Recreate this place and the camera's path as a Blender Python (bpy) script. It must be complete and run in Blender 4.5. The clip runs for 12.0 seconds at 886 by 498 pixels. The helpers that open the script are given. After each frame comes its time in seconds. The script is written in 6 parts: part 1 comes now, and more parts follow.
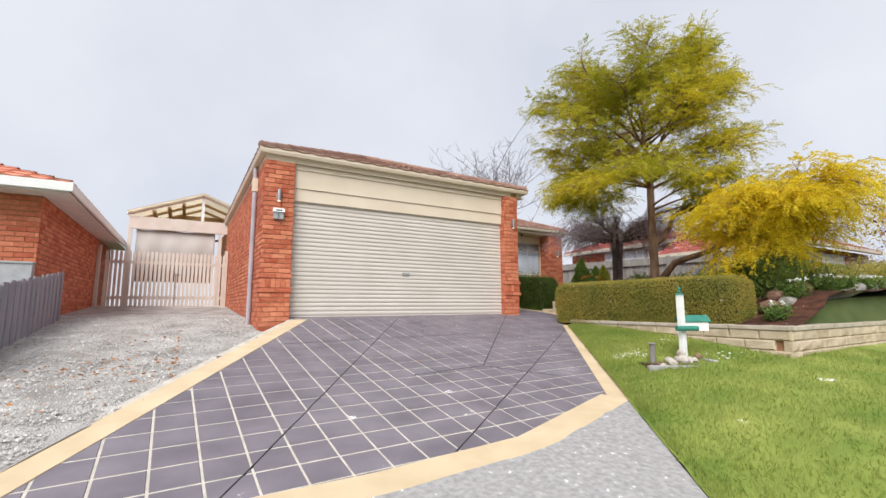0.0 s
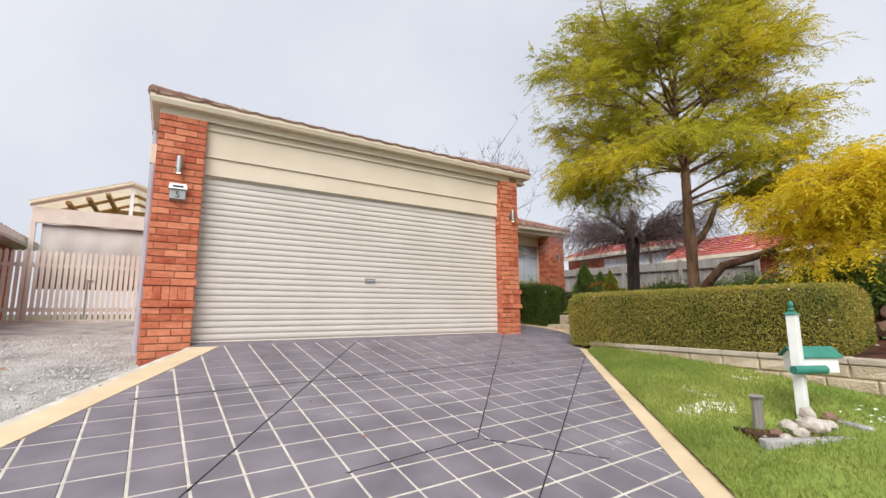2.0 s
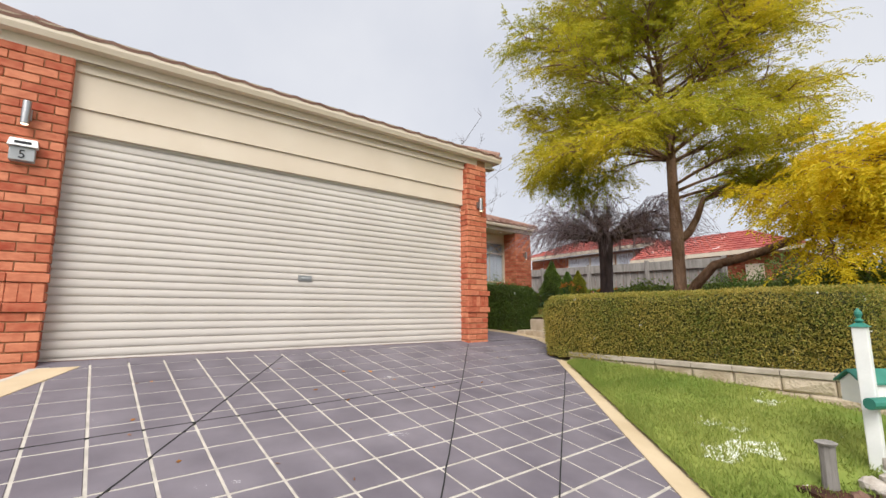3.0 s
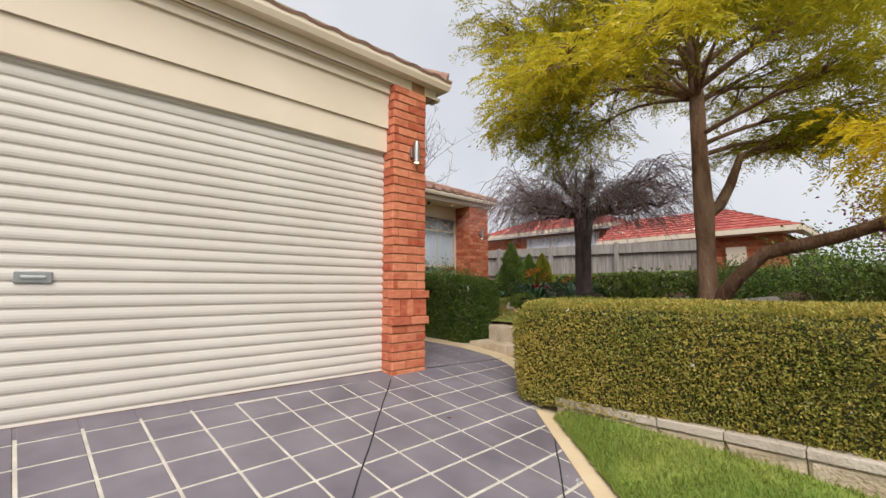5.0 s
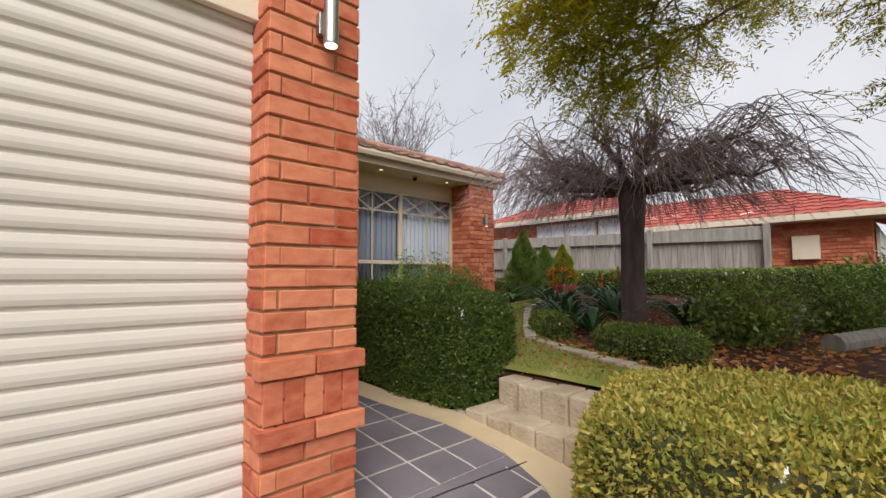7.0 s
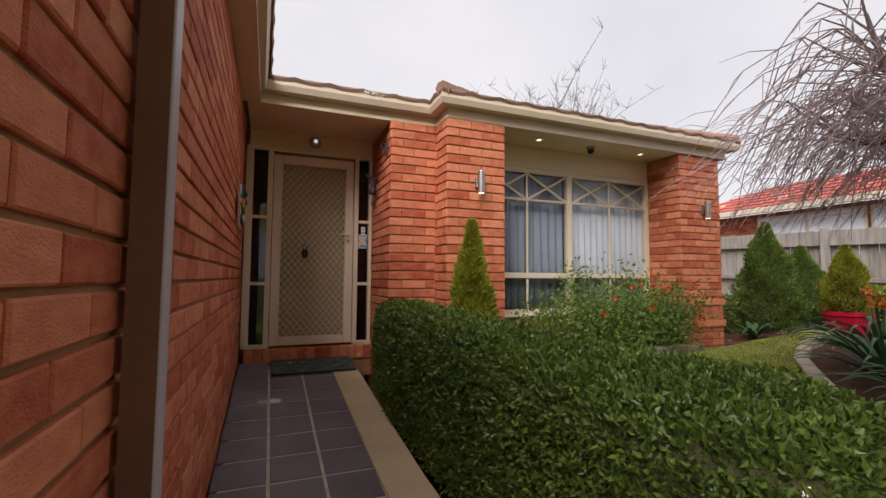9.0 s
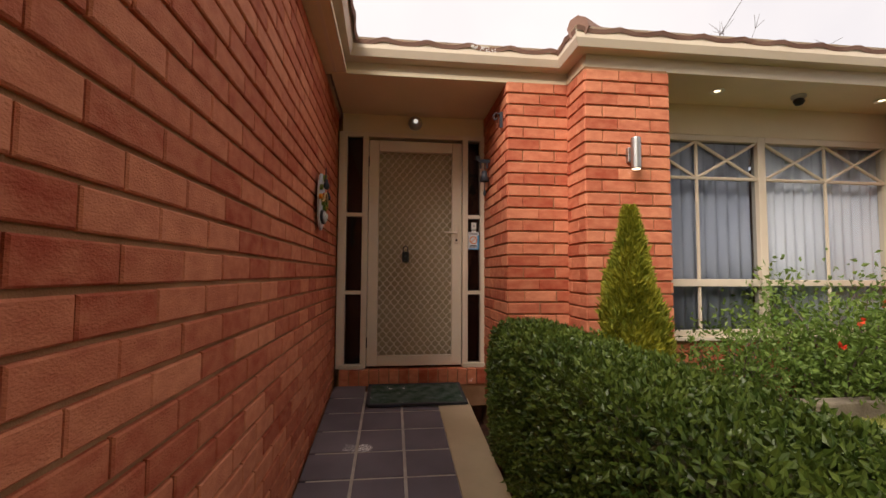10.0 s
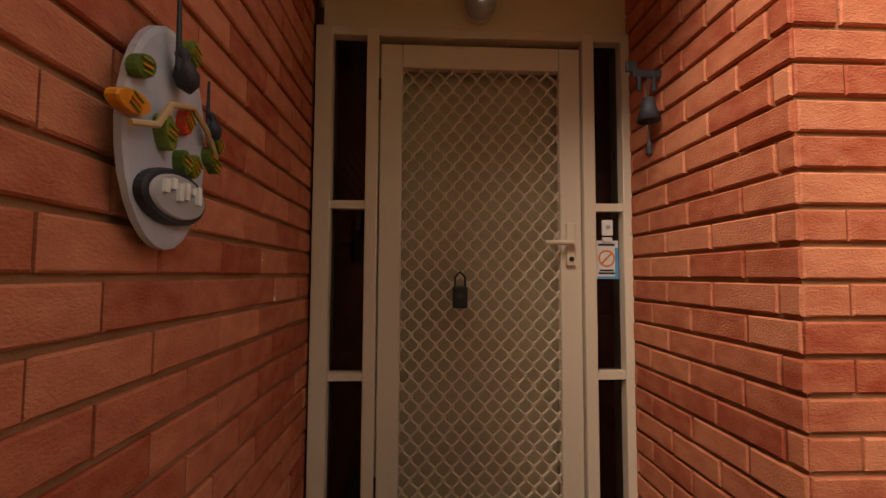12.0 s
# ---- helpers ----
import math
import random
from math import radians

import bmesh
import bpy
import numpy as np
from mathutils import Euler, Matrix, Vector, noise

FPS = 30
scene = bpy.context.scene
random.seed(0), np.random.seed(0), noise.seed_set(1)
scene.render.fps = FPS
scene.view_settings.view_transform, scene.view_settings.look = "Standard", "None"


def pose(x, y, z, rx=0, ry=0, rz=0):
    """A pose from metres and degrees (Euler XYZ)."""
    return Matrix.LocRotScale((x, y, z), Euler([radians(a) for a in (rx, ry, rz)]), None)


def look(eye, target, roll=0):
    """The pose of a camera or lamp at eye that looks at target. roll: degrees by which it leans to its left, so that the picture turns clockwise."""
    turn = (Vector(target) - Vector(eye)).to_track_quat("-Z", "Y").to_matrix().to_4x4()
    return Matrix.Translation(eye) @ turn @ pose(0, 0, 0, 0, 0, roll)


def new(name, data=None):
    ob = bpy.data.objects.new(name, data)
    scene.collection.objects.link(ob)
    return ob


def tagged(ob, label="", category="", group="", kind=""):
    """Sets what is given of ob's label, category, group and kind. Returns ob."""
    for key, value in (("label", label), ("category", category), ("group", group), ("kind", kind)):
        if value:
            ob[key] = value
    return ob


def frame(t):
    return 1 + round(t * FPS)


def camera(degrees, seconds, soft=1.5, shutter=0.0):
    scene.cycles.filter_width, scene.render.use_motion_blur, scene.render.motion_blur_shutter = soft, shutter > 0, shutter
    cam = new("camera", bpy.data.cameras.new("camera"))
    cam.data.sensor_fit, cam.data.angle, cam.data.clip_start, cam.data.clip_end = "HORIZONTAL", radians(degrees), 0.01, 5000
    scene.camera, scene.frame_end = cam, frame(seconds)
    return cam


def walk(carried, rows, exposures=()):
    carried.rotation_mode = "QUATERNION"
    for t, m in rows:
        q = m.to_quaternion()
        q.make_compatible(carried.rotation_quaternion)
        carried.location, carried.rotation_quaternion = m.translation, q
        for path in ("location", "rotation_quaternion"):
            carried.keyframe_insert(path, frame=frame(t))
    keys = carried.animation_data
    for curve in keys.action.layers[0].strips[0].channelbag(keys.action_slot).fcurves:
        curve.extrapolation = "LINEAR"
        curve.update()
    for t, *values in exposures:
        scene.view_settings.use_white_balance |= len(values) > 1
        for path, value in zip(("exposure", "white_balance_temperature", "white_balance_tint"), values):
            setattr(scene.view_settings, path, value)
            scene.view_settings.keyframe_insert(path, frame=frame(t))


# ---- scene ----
cam = camera(90.8, 12.0)
PATH = [
    (0, (-0.156, -0.072, 0.223), (0.851, 1.637, 0.483), -0.2),
    (0.5, (0.167, 0.398, 0.261), (1.174, 2.105, 0.531), -0.2),
    (1, (0.523, 0.92, 0.309), (1.532, 2.624, 0.586), -0.1),
    (1.5, (0.84, 1.401, 0.361), (1.855, 3.101, 0.644), -0.2),
    (2, (1.2, 1.903, 0.393), (2.252, 3.579, 0.683), -0.2),
    (2.5, (1.545, 2.383, 0.425), (2.659, 4.018, 0.719), -0.2),
    (2.7, (1.692, 2.595, 0.439), (2.841, 4.205, 0.735), -0.2),
    (4.5, (3.333, 4.217, 0.69), (4.678, 5.679, 0.921), 0.1),
    (5, (3.837, 4.704, 0.809), (5.202, 6.154, 0.997), -0.1),
    (5.5, (4.294, 5.117, 0.904), (5.667, 6.564, 1.056), -0.0),
    (6, (4.784, 5.548, 0.986), (6.156, 6.997, 1.127), -0.1),
    (6.5, (5.241, 5.946, 1.049), (6.613, 7.395, 1.183), -0.3),
    (6.7, (5.447, 6.12, 1.077), (6.816, 7.571, 1.209), -0.3),
    (8.3, (6.665, 7.62, 1.277), (7.758, 9.286, 1.419), 0.1),
    (8.5, (6.785, 7.768, 1.302), (7.795, 9.486, 1.443), 0.2),
    (9, (7.04, 8.213, 1.355), (7.776, 10.066, 1.485), 0.4),
    (9.5, (7.179, 8.66, 1.399), (7.654, 10.599, 1.514), 0.4),
    (10, (7.267, 9.163, 1.448), (7.498, 11.146, 1.561), 0.3),
    (10.5, (7.293, 9.647, 1.511), (7.377, 11.642, 1.619), 0.3),
    (11, (7.284, 10.206, 1.57), (7.335, 12.203, 1.683), 0.4),
    (11.5, (7.272, 10.738, 1.622), (7.329, 12.735, 1.732), 0.5),
    (12, (7.236, 11.289, 1.684), (7.327, 13.283, 1.801), 0.3),
]
walk(cam, [(t, look(eye, target, roll)) for t, eye, target, roll in PATH], [(0, 0.46, 6380, 9), (2.5, 0.45, 6450, 9), (4.5, 0.42, 6620, 9), (6.5, 0.42, 6620, 9), (8.3, 0.5, 6650, 11), (9, 0.56, 6850, 12), (9.5, 0.62, 7100, 13), (10, 0.78, 7400, 14), (10.5, 0.98, 7850, 15), (11, 0.98, 8200, 16), (11.5, 1.0, 8300, 17), (12, 0.8, 8600, 17)])

# ---- world, sun ----
world = bpy.data.worlds.new("sky")
scene.world = world
world.use_nodes = True
wn, wl = world.node_tree.nodes, world.node_tree.links
wn.clear()
SUN_EL, SUN_AZ = 45.0, 222.0
sky = wn.new("ShaderNodeTexSky")
sky.sky_type, sky.sun_disc = "NISHITA", False
sky.sun_elevation, sky.sun_rotation = radians(SUN_EL), radians(SUN_AZ)
sky_gain = wn.new("ShaderNodeMix")
sky_gain.data_type = "RGBA"
cloud_at = wn.new("ShaderNodeTexCoord")
cloud_noise = wn.new("ShaderNodeTexNoise")
cloud_noise.inputs["Scale"].default_value = 2.2
cloud_noise.inputs["Detail"].default_value = 5
cloud_ramp = wn.new("ShaderNodeValToRGB")
cloud_ramp.color_ramp.elements[0].position, cloud_ramp.color_ramp.elements[0].color = 0.3, (5.2, 5.35, 5.95, 1)
cloud_ramp.color_ramp.elements[1].position, cloud_ramp.color_ramp.elements[1].color = 0.7, (6.4, 6.45, 6.8, 1)
background = wn.new("ShaderNodeBackground")
background.inputs["Strength"].default_value = 0.1
world_out = wn.new("ShaderNodeOutputWorld")
wl.new(cloud_at.outputs["Generated"], cloud_noise.inputs["Vector"])
wl.new(cloud_noise.outputs["Fac"], cloud_ramp.inputs["Fac"])
sky_gain.inputs["Factor"].default_value = 0.93
wl.new(sky.outputs["Color"], sky_gain.inputs["A"])
wl.new(cloud_ramp.outputs["Color"], sky_gain.inputs["B"])
wl.new(sky_gain.outputs["Result"], background.inputs["Color"])
wl.new(background.outputs["Background"], world_out.inputs["Surface"])
sun = new("sun", bpy.data.lights.new("sun", "SUN"))
sun.data.energy, sun.data.angle, sun.data.color = 3.0, radians(40), (1.0, 0.97, 0.93)
sun.matrix_world = look((-8.7, -9.65, 13), (0, 0, 0))


# ---- materials ----
def material(name, colours, rough=0.7, scale=6.0, grain=60.0, bump=0.2, metal=0.0, per_piece=0.0, stain=0.25, stretch=(1, 1, 1), translucent=0.0, depth=0.01, coat=0.0):
    """Two-scale procedural surface: broad stains, fine grain, relief, and a shade of its own for each piece."""
    m = bpy.data.materials.new(name)
    m.use_nodes = True
    n, l = m.node_tree.nodes, m.node_tree.links
    bsdf = n["Principled BSDF"]
    at = n.new("ShaderNodeNewGeometry")
    mapping = n.new("ShaderNodeMapping")
    mapping.inputs["Scale"].default_value = stretch
    l.new(at.outputs["Position"], mapping.inputs["Vector"])
    broad, fine = n.new("ShaderNodeTexNoise"), n.new("ShaderNodeTexNoise")
    for node, s, d in ((broad, scale, 5), (fine, grain, 3)):
        node.inputs["Scale"].default_value, node.inputs["Detail"].default_value = s, d
        l.new(mapping.outputs["Vector"], node.inputs["Vector"])
    ramp = n.new("ShaderNodeValToRGB")
    for i, c in enumerate(colours):
        p = i / max(1, len(colours) - 1)
        e = ramp.color_ramp.elements[0] if i == 0 else ramp.color_ramp.elements[1] if i == len(colours) - 1 else ramp.color_ramp.elements.new(p)
        e.position, e.color = p, (*c, 1)
    if len(colours) == 1:
        ramp.color_ramp.elements[1].color = (*colours[0], 1)
    mixed = n.new("ShaderNodeMath")
    mixed.operation = "MULTIPLY_ADD"
    l.new(fine.outputs["Fac"], mixed.inputs[0])
    mixed.inputs[1].default_value = 0.35
    spread = n.new("ShaderNodeMapRange")
    spread.inputs["From Min"].default_value, spread.inputs["From Max"].default_value = 0.3, 0.7
    spread.inputs["To Min"].default_value, spread.inputs["To Max"].default_value = -0.17, 0.83
    l.new(broad.outputs["Fac"], spread.inputs["Value"])
    l.new(spread.outputs["Result"], mixed.inputs[2])
    fac = mixed.outputs[0]
    if per_piece:
        who = n.new("ShaderNodeObjectInfo")
        add, wrap, mix = n.new("ShaderNodeMath"), n.new("ShaderNodeMath"), n.new("ShaderNodeMix")
        wrap.operation = "FRACT"
        l.new(who.outputs["Random"], add.inputs[0])
        l.new(at.outputs["Random Per Island"], add.inputs[1])
        l.new(add.outputs[0], wrap.inputs[0])
        mix.inputs["Factor"].default_value = per_piece
        l.new(fac, mix.inputs["A"])
        l.new(wrap.outputs[0], mix.inputs["B"])
        fac = mix.outputs["Result"]
    l.new(fac, ramp.inputs["Fac"])
    l.new(ramp.outputs["Color"], bsdf.inputs["Base Color"])
    bsdf.inputs["Roughness"].default_value, bsdf.inputs["Metallic"].default_value = rough, metal
    bsdf.inputs["Coat Weight"].default_value = coat
    bsdf.inputs["Specular IOR Level"].default_value = 0.35
    if bump:
        b = n.new("ShaderNodeBump")
        b.inputs["Strength"].default_value, b.inputs["Distance"].default_value = bump, depth
        l.new(fine.outputs["Fac"], b.inputs["Height"])
        l.new(b.outputs["Normal"], bsdf.inputs["Normal"])
    if translucent:
        t, mixer = n.new("ShaderNodeBsdfTranslucent"), n.new("ShaderNodeMixShader")
        l.new(ramp.outputs["Color"], t.inputs["Color"])
        mixer.inputs["Fac"].default_value = translucent
        l.new(bsdf.outputs["BSDF"], mixer.inputs[1])
        l.new(t.outputs["BSDF"], mixer.inputs[2])
        l.new(mixer.outputs["Shader"], n["Material Output"].inputs["Surface"])
    return m


def glass(name, tint=(0.9, 0.95, 0.95), clear=0.75, rough=0.02):
    """A pane: see-through with a real reflection on top."""
    m = bpy.data.materials.new(name)
    m.use_nodes = True
    n, l = m.node_tree.nodes, m.node_tree.links
    n.remove(n["Principled BSDF"])
    clear_part, gloss, mixer, fresnel = n.new("ShaderNodeBsdfTransparent"), n.new("ShaderNodeBsdfGlossy"), n.new("ShaderNodeMixShader"), n.new("ShaderNodeFresnel")
    clear_part.inputs["Color"].default_value = (*[c * clear for c in tint], 1)
    gloss.inputs["Roughness"].default_value = rough
    fresnel.inputs["IOR"].default_value = 1.6
    l.new(fresnel.outputs["Fac"], mixer.inputs["Fac"])
    l.new(clear_part.outputs["BSDF"], mixer.inputs[1])
    l.new(gloss.outputs["BSDF"], mixer.inputs[2])
    l.new(mixer.outputs["Shader"], n["Material Output"].inputs["Surface"])
    return m


def glow(name, colour, strength):
    m = bpy.data.materials.new(name)
    m.use_nodes = True
    b = m.node_tree.nodes["Principled BSDF"]
    b.inputs["Emission Color"].default_value, b.inputs["Emission Strength"].default_value = (*colour, 1), strength
    return m


BRICK = material("brick", [(0.33, 0.050, 0.022), (0.51, 0.112, 0.052), (0.61, 0.165, 0.085), (0.57, 0.12, 0.046), (0.60, 0.048, 0.017), (0.65, 0.21, 0.092), (0.69, 0.265, 0.145)], 0.8, 14, 130, 0.55, per_piece=0.6, stretch=(1, 1, 1.8), depth=0.006)
MORTAR = material("mortar", [(0.27, 0.135, 0.065), (0.40, 0.22, 0.12)], 0.95, 8, 200, 0.5, depth=0.004)
CREAM = material("cream_paint", [(0.65, 0.545, 0.425), (0.71, 0.61, 0.49)], 0.45, 1.5, 90, 0.04, depth=0.002)
DOORCREAM = material("roller_steel", [(0.56, 0.51, 0.46), (0.62, 0.57, 0.52)], 0.38, 1.2, 40, 0.03, depth=0.002)
GATECREAM = material("gate_paint", [(0.62, 0.53, 0.46), (0.70, 0.62, 0.55)], 0.6, 3, 80, 0.08)
WHITE = material("white_paint", [(0.74, 0.74, 0.72), (0.84, 0.84, 0.82)], 0.5, 5, 90, 0.08)
SILLWHITE = material("weathered_sill", [(0.5, 0.44, 0.34), (0.74, 0.68, 0.56)], 0.6, 5, 90, 0.08)
GREENTIN = material("green_tin", [(0.03, 0.17, 0.13), (0.05, 0.24, 0.18)], 0.4, 6, 70, 0.05)
TILE = material("stencilled_concrete", [(0.125, 0.108, 0.128), (0.165, 0.145, 0.17), (0.215, 0.19, 0.215)], 0.6, 2.2, 150, 0.15, per_piece=0.12, depth=0.004)
JOINT = material("pale_joint", [(0.42, 0.38, 0.33), (0.62, 0.57, 0.50)], 0.9, 9, 150, 0.1)
BORDER = material("ochre_border", [(0.53, 0.41, 0.26), (0.64, 0.51, 0.34)], 0.8, 3, 150, 0.25, depth=0.004)
CONCRETE = material("weathered_concrete", [(0.26, 0.25, 0.245), (0.34, 0.33, 0.32), (0.41, 0.395, 0.385)], 0.92, 22, 110, 0.5, depth=0.006)
CRACK = material("dark_saw_cut", [(0.012, 0.012, 0.014), (0.04, 0.04, 0.035)], 0.95, 20, 90, 0.1)
GRAVEL = material("grey_gravel", [(0.30, 0.275, 0.255), (0.50, 0.47, 0.445), (0.64, 0.61, 0.58)], 0.95, 2.2, 85, 1.0, depth=0.03)
STONES = material("gravel_stone", [(0.24, 0.22, 0.21), (0.45, 0.43, 0.41), (0.62, 0.60, 0.57)], 0.9, 3, 60, 0.2, per_piece=0.7)
SOIL = material("bark_mulch", [(0.025, 0.010, 0.006), (0.065, 0.024, 0.014), (0.12, 0.045, 0.026)], 0.95, 7, 70, 0.45, depth=0.015)
EARTH = material("earth", [(0.05, 0.08, 0.02), (0.1, 0.12, 0.04)], 0.95, 2, 40, 0.5)
LAWN = material("lawn", [(0.13, 0.20, 0.03), (0.20, 0.28, 0.045), (0.29, 0.32, 0.07)], 0.95, 1.3, 120, 0.25, depth=0.01)
UPPERLAWN = material("worn_lawn", [(0.14, 0.20, 0.03), (0.22, 0.28, 0.045), (0.31, 0.28, 0.08)], 0.95, 1.8, 120, 0.3, depth=0.01)
UPPERBLADE = material("worn_blade", [(0.15, 0.23, 0.03), (0.24, 0.32, 0.05), (0.36, 0.32, 0.10)], 0.6, 1.8, 40, 0, per_piece=0.5, translucent=0.3)
BLADE = material("grass_blade", [(0.14, 0.235, 0.03), (0.23, 0.335, 0.05), (0.37, 0.39, 0.10)], 0.6, 1.3, 40, 0, per_piece=0.5, translucent=0.3)
BLOCK = material("split_block", [(0.38, 0.29, 0.19), (0.55, 0.44, 0.31), (0.62, 0.52, 0.40)], 0.95, 5, 45, 0.9, per_piece=0.3, depth=0.015)
CAP = material("block_cap", [(0.36, 0.30, 0.24), (0.56, 0.49, 0.41)], 0.95, 6, 60, 0.7, per_piece=0.25, depth=0.01)
TIMBER = material("grey_timber", [(0.16, 0.145, 0.13), (0.30, 0.275, 0.25), (0.40, 0.37, 0.34)], 0.9, 5, 40, 0.5, per_piece=0.4, stretch=(3, 3, 0.35))
LEFTFENCE = material("violet_grey_paling", [(0.23, 0.22, 0.26), (0.36, 0.34, 0.38)], 0.9, 4, 60, 0.4, per_piece=0.4, stretch=(3, 3, 0.35))
SLEEPER = material("old_sleeper", [(0.14, 0.11, 0.08), (0.3, 0.25, 0.19)], 0.95, 5, 60, 0.5)
ROOF = material("brown_roof_tile", [(0.20, 0.105, 0.08), (0.30, 0.17, 0.13), (0.36, 0.22, 0.17)], 0.8, 3, 60, 0.3, per_piece=0.2)
REDROOF = material("red_roof_tile", [(0.30, 0.05, 0.045), (0.42, 0.09, 0.075), (0.48, 0.14, 0.105)], 0.7, 2, 60, 0.3)
ORANGEROOF = material("orange_roof_tile", [(0.48, 0.16, 0.10), (0.62, 0.26, 0.17)], 0.8, 2, 60, 0.3)
STEEL = material("brushed_steel", [(0.38, 0.38, 0.38), (0.48, 0.48, 0.48)], 0.4, 4, 200, 0.05, metal=1.0)
PIPE = material("mauve_downpipe", [(0.36, 0.33, 0.37), (0.44, 0.41, 0.45)], 0.45, 3, 80, 0.04)
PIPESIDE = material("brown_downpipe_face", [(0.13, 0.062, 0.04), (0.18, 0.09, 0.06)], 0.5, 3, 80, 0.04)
BLACK = material("black_plastic", [(0.008, 0.008, 0.009), (0.02, 0.02, 0.02)], 0.4, 8, 90, 0.05)
IRON = material("dark_iron", [(0.02, 0.022, 0.03), (0.05, 0.055, 0.07)], 0.5, 12, 90, 0.2)
# Near-black colour paints in the darkness of the unlit rooms.
DIMPAINT = material("painted_dimness", [(0.012, 0.011, 0.010), (0.02, 0.018, 0.016)], 0.9, 2, 20, 0)
CURTAIN = material("white_net_curtain", [(0.74, 0.77, 0.84), (0.84, 0.86, 0.92)], 0.9, 2, 90, 0.1, translucent=0.2)
PLASTER = material("soffit_paint", [(0.68, 0.57, 0.40), (0.76, 0.65, 0.48)], 0.6, 1.2, 60, 0.03)
BARK = material("ribbed_bark", [(0.14, 0.075, 0.042), (0.25, 0.14, 0.085), (0.34, 0.215, 0.145)], 0.95, 7, 35, 1.0, stretch=(1, 1, 0.35), depth=0.03)
DARKBARK = material("dark_bark", [(0.075, 0.055, 0.056), (0.19, 0.14, 0.135)], 0.95, 7, 35, 0.8, stretch=(1, 1, 0.3), depth=0.02)
TWIG = material("bare_twig", [(0.26, 0.19, 0.21), (0.46, 0.36, 0.37)], 0.9, 4, 30, 0, per_piece=0.5)
FARTWIG = material("far_twig", [(0.16, 0.14, 0.15), (0.24, 0.21, 0.22)], 0.9, 4, 30, 0)
HEDGELEAF = material("hedge_leaf", [(0.15, 0.23, 0.04), (0.25, 0.35, 0.06), (0.36, 0.44, 0.10), (0.46, 0.50, 0.13), (0.66, 0.48, 0.12)], 0.42, 1.6, 20, 0, per_piece=0.62, translucent=0.4)
DARKLEAF = material("dark_leaf", [(0.045, 0.10, 0.018), (0.115, 0.20, 0.034), (0.28, 0.35, 0.07)], 0.42, 2, 20, 0, per_piece=0.6, translucent=0.2)
PATHLEAF = material("glossy_dark_leaf", [(0.018, 0.05, 0.009), (0.05, 0.105, 0.016), (0.16, 0.22, 0.04)], 0.35, 2, 20, 0, per_piece=0.6, translucent=0.12)
FROND = material("yellow_green_frond", [(0.20, 0.27, 0.02), (0.38, 0.42, 0.03), (0.58, 0.54, 0.035), (0.80, 0.64, 0.04)], 0.5, 0.6, 8, 0, per_piece=0.4, translucent=0.5)
GOLD = material("golden_frond", [(0.66, 0.50, 0.02), (0.84, 0.63, 0.025), (0.90, 0.72, 0.04)], 0.5, 0.8, 8, 0, per_piece=0.45, translucent=0.5)
CONIFERLEAF = material("conifer_spray", [(0.10, 0.15, 0.015), (0.24, 0.28, 0.025), (0.44, 0.40, 0.045)], 0.6, 6, 30, 0, per_piece=0.55, translucent=0.15)
DEEPCONIFER = material("green_conifer_spray", [(0.05, 0.09, 0.02), (0.11, 0.18, 0.035), (0.21, 0.30, 0.055)], 0.6, 6, 30, 0, per_piece=0.55, translucent=0.2)
STRAP = material("strap_leaf", [(0.03, 0.085, 0.028), (0.07, 0.16, 0.05)], 0.35, 4, 20, 0, per_piece=0.5, translucent=0.2)
FEATHER = material("feathery_leaf", [(0.06, 0.13, 0.02), (0.13, 0.22, 0.035), (0.2, 0.28, 0.06)], 0.5, 3, 20, 0, per_piece=0.5, translucent=0.25)
PURPLE = material("plum_leaf", [(0.10, 0.03, 0.06), (0.22, 0.07, 0.13)], 0.5, 1, 20, 0, per_piece=0.5, translucent=0.2)
LAVENDER = material("lavender_flower", [(0.20, 0.16, 0.34), (0.34, 0.29, 0.5)], 0.7, 4, 20, 0, per_piece=0.5)
REDPETAL = material("red_petal", [(0.55, 0.03, 0.02), (0.75, 0.10, 0.03)], 0.5, 20, 40, 0, per_piece=0.5)
WHITEPETAL = material("white_petal", [(0.75, 0.75, 0.72), (0.85, 0.85, 0.82)], 0.6, 20, 40, 0)
ORANGEPETAL = material("orange_petal", [(0.65, 0.20, 0.02), (0.78, 0.33, 0.04)], 0.5, 20, 40, 0)
REDPOT = material("crimson_glaze", [(0.55, 0.012, 0.05), (0.64, 0.02, 0.07)], 0.25, 5, 60, 0.02)
ROCKS = material("pale_rock", [(0.35, 0.30, 0.25), (0.58, 0.53, 0.47)], 0.9, 12, 60, 0.5)
BROWNROCK = material("brown_rock", [(0.13, 0.07, 0.05), (0.24, 0.14, 0.1)], 0.9, 6, 50, 0.6)
DRYLEAF = material("dry_leaf", [(0.30, 0.11, 0.03), (0.45, 0.22, 0.07)], 0.8, 9, 40, 0, per_piece=0.6)
CLOTH = material("shade_cloth", [(0.42, 0.38, 0.35), (0.52, 0.48, 0.45)], 0.9, 1.5, 120, 0.2)
CLEARROOF = material("clear_roofing", [(0.72, 0.66, 0.55), (0.82, 0.76, 0.66)], 0.4, 3, 60, 0.02, translucent=0.85)
PINE = material("raw_pine", [(0.48, 0.32, 0.15), (0.6, 0.43, 0.23)], 0.7, 4, 40, 0.1, stretch=(1, 1, 4))
PLATEWHITE = material("glazed_oval", [(0.42, 0.45, 0.52), (0.58, 0.60, 0.66)], 0.4, 9, 60, 0.1)
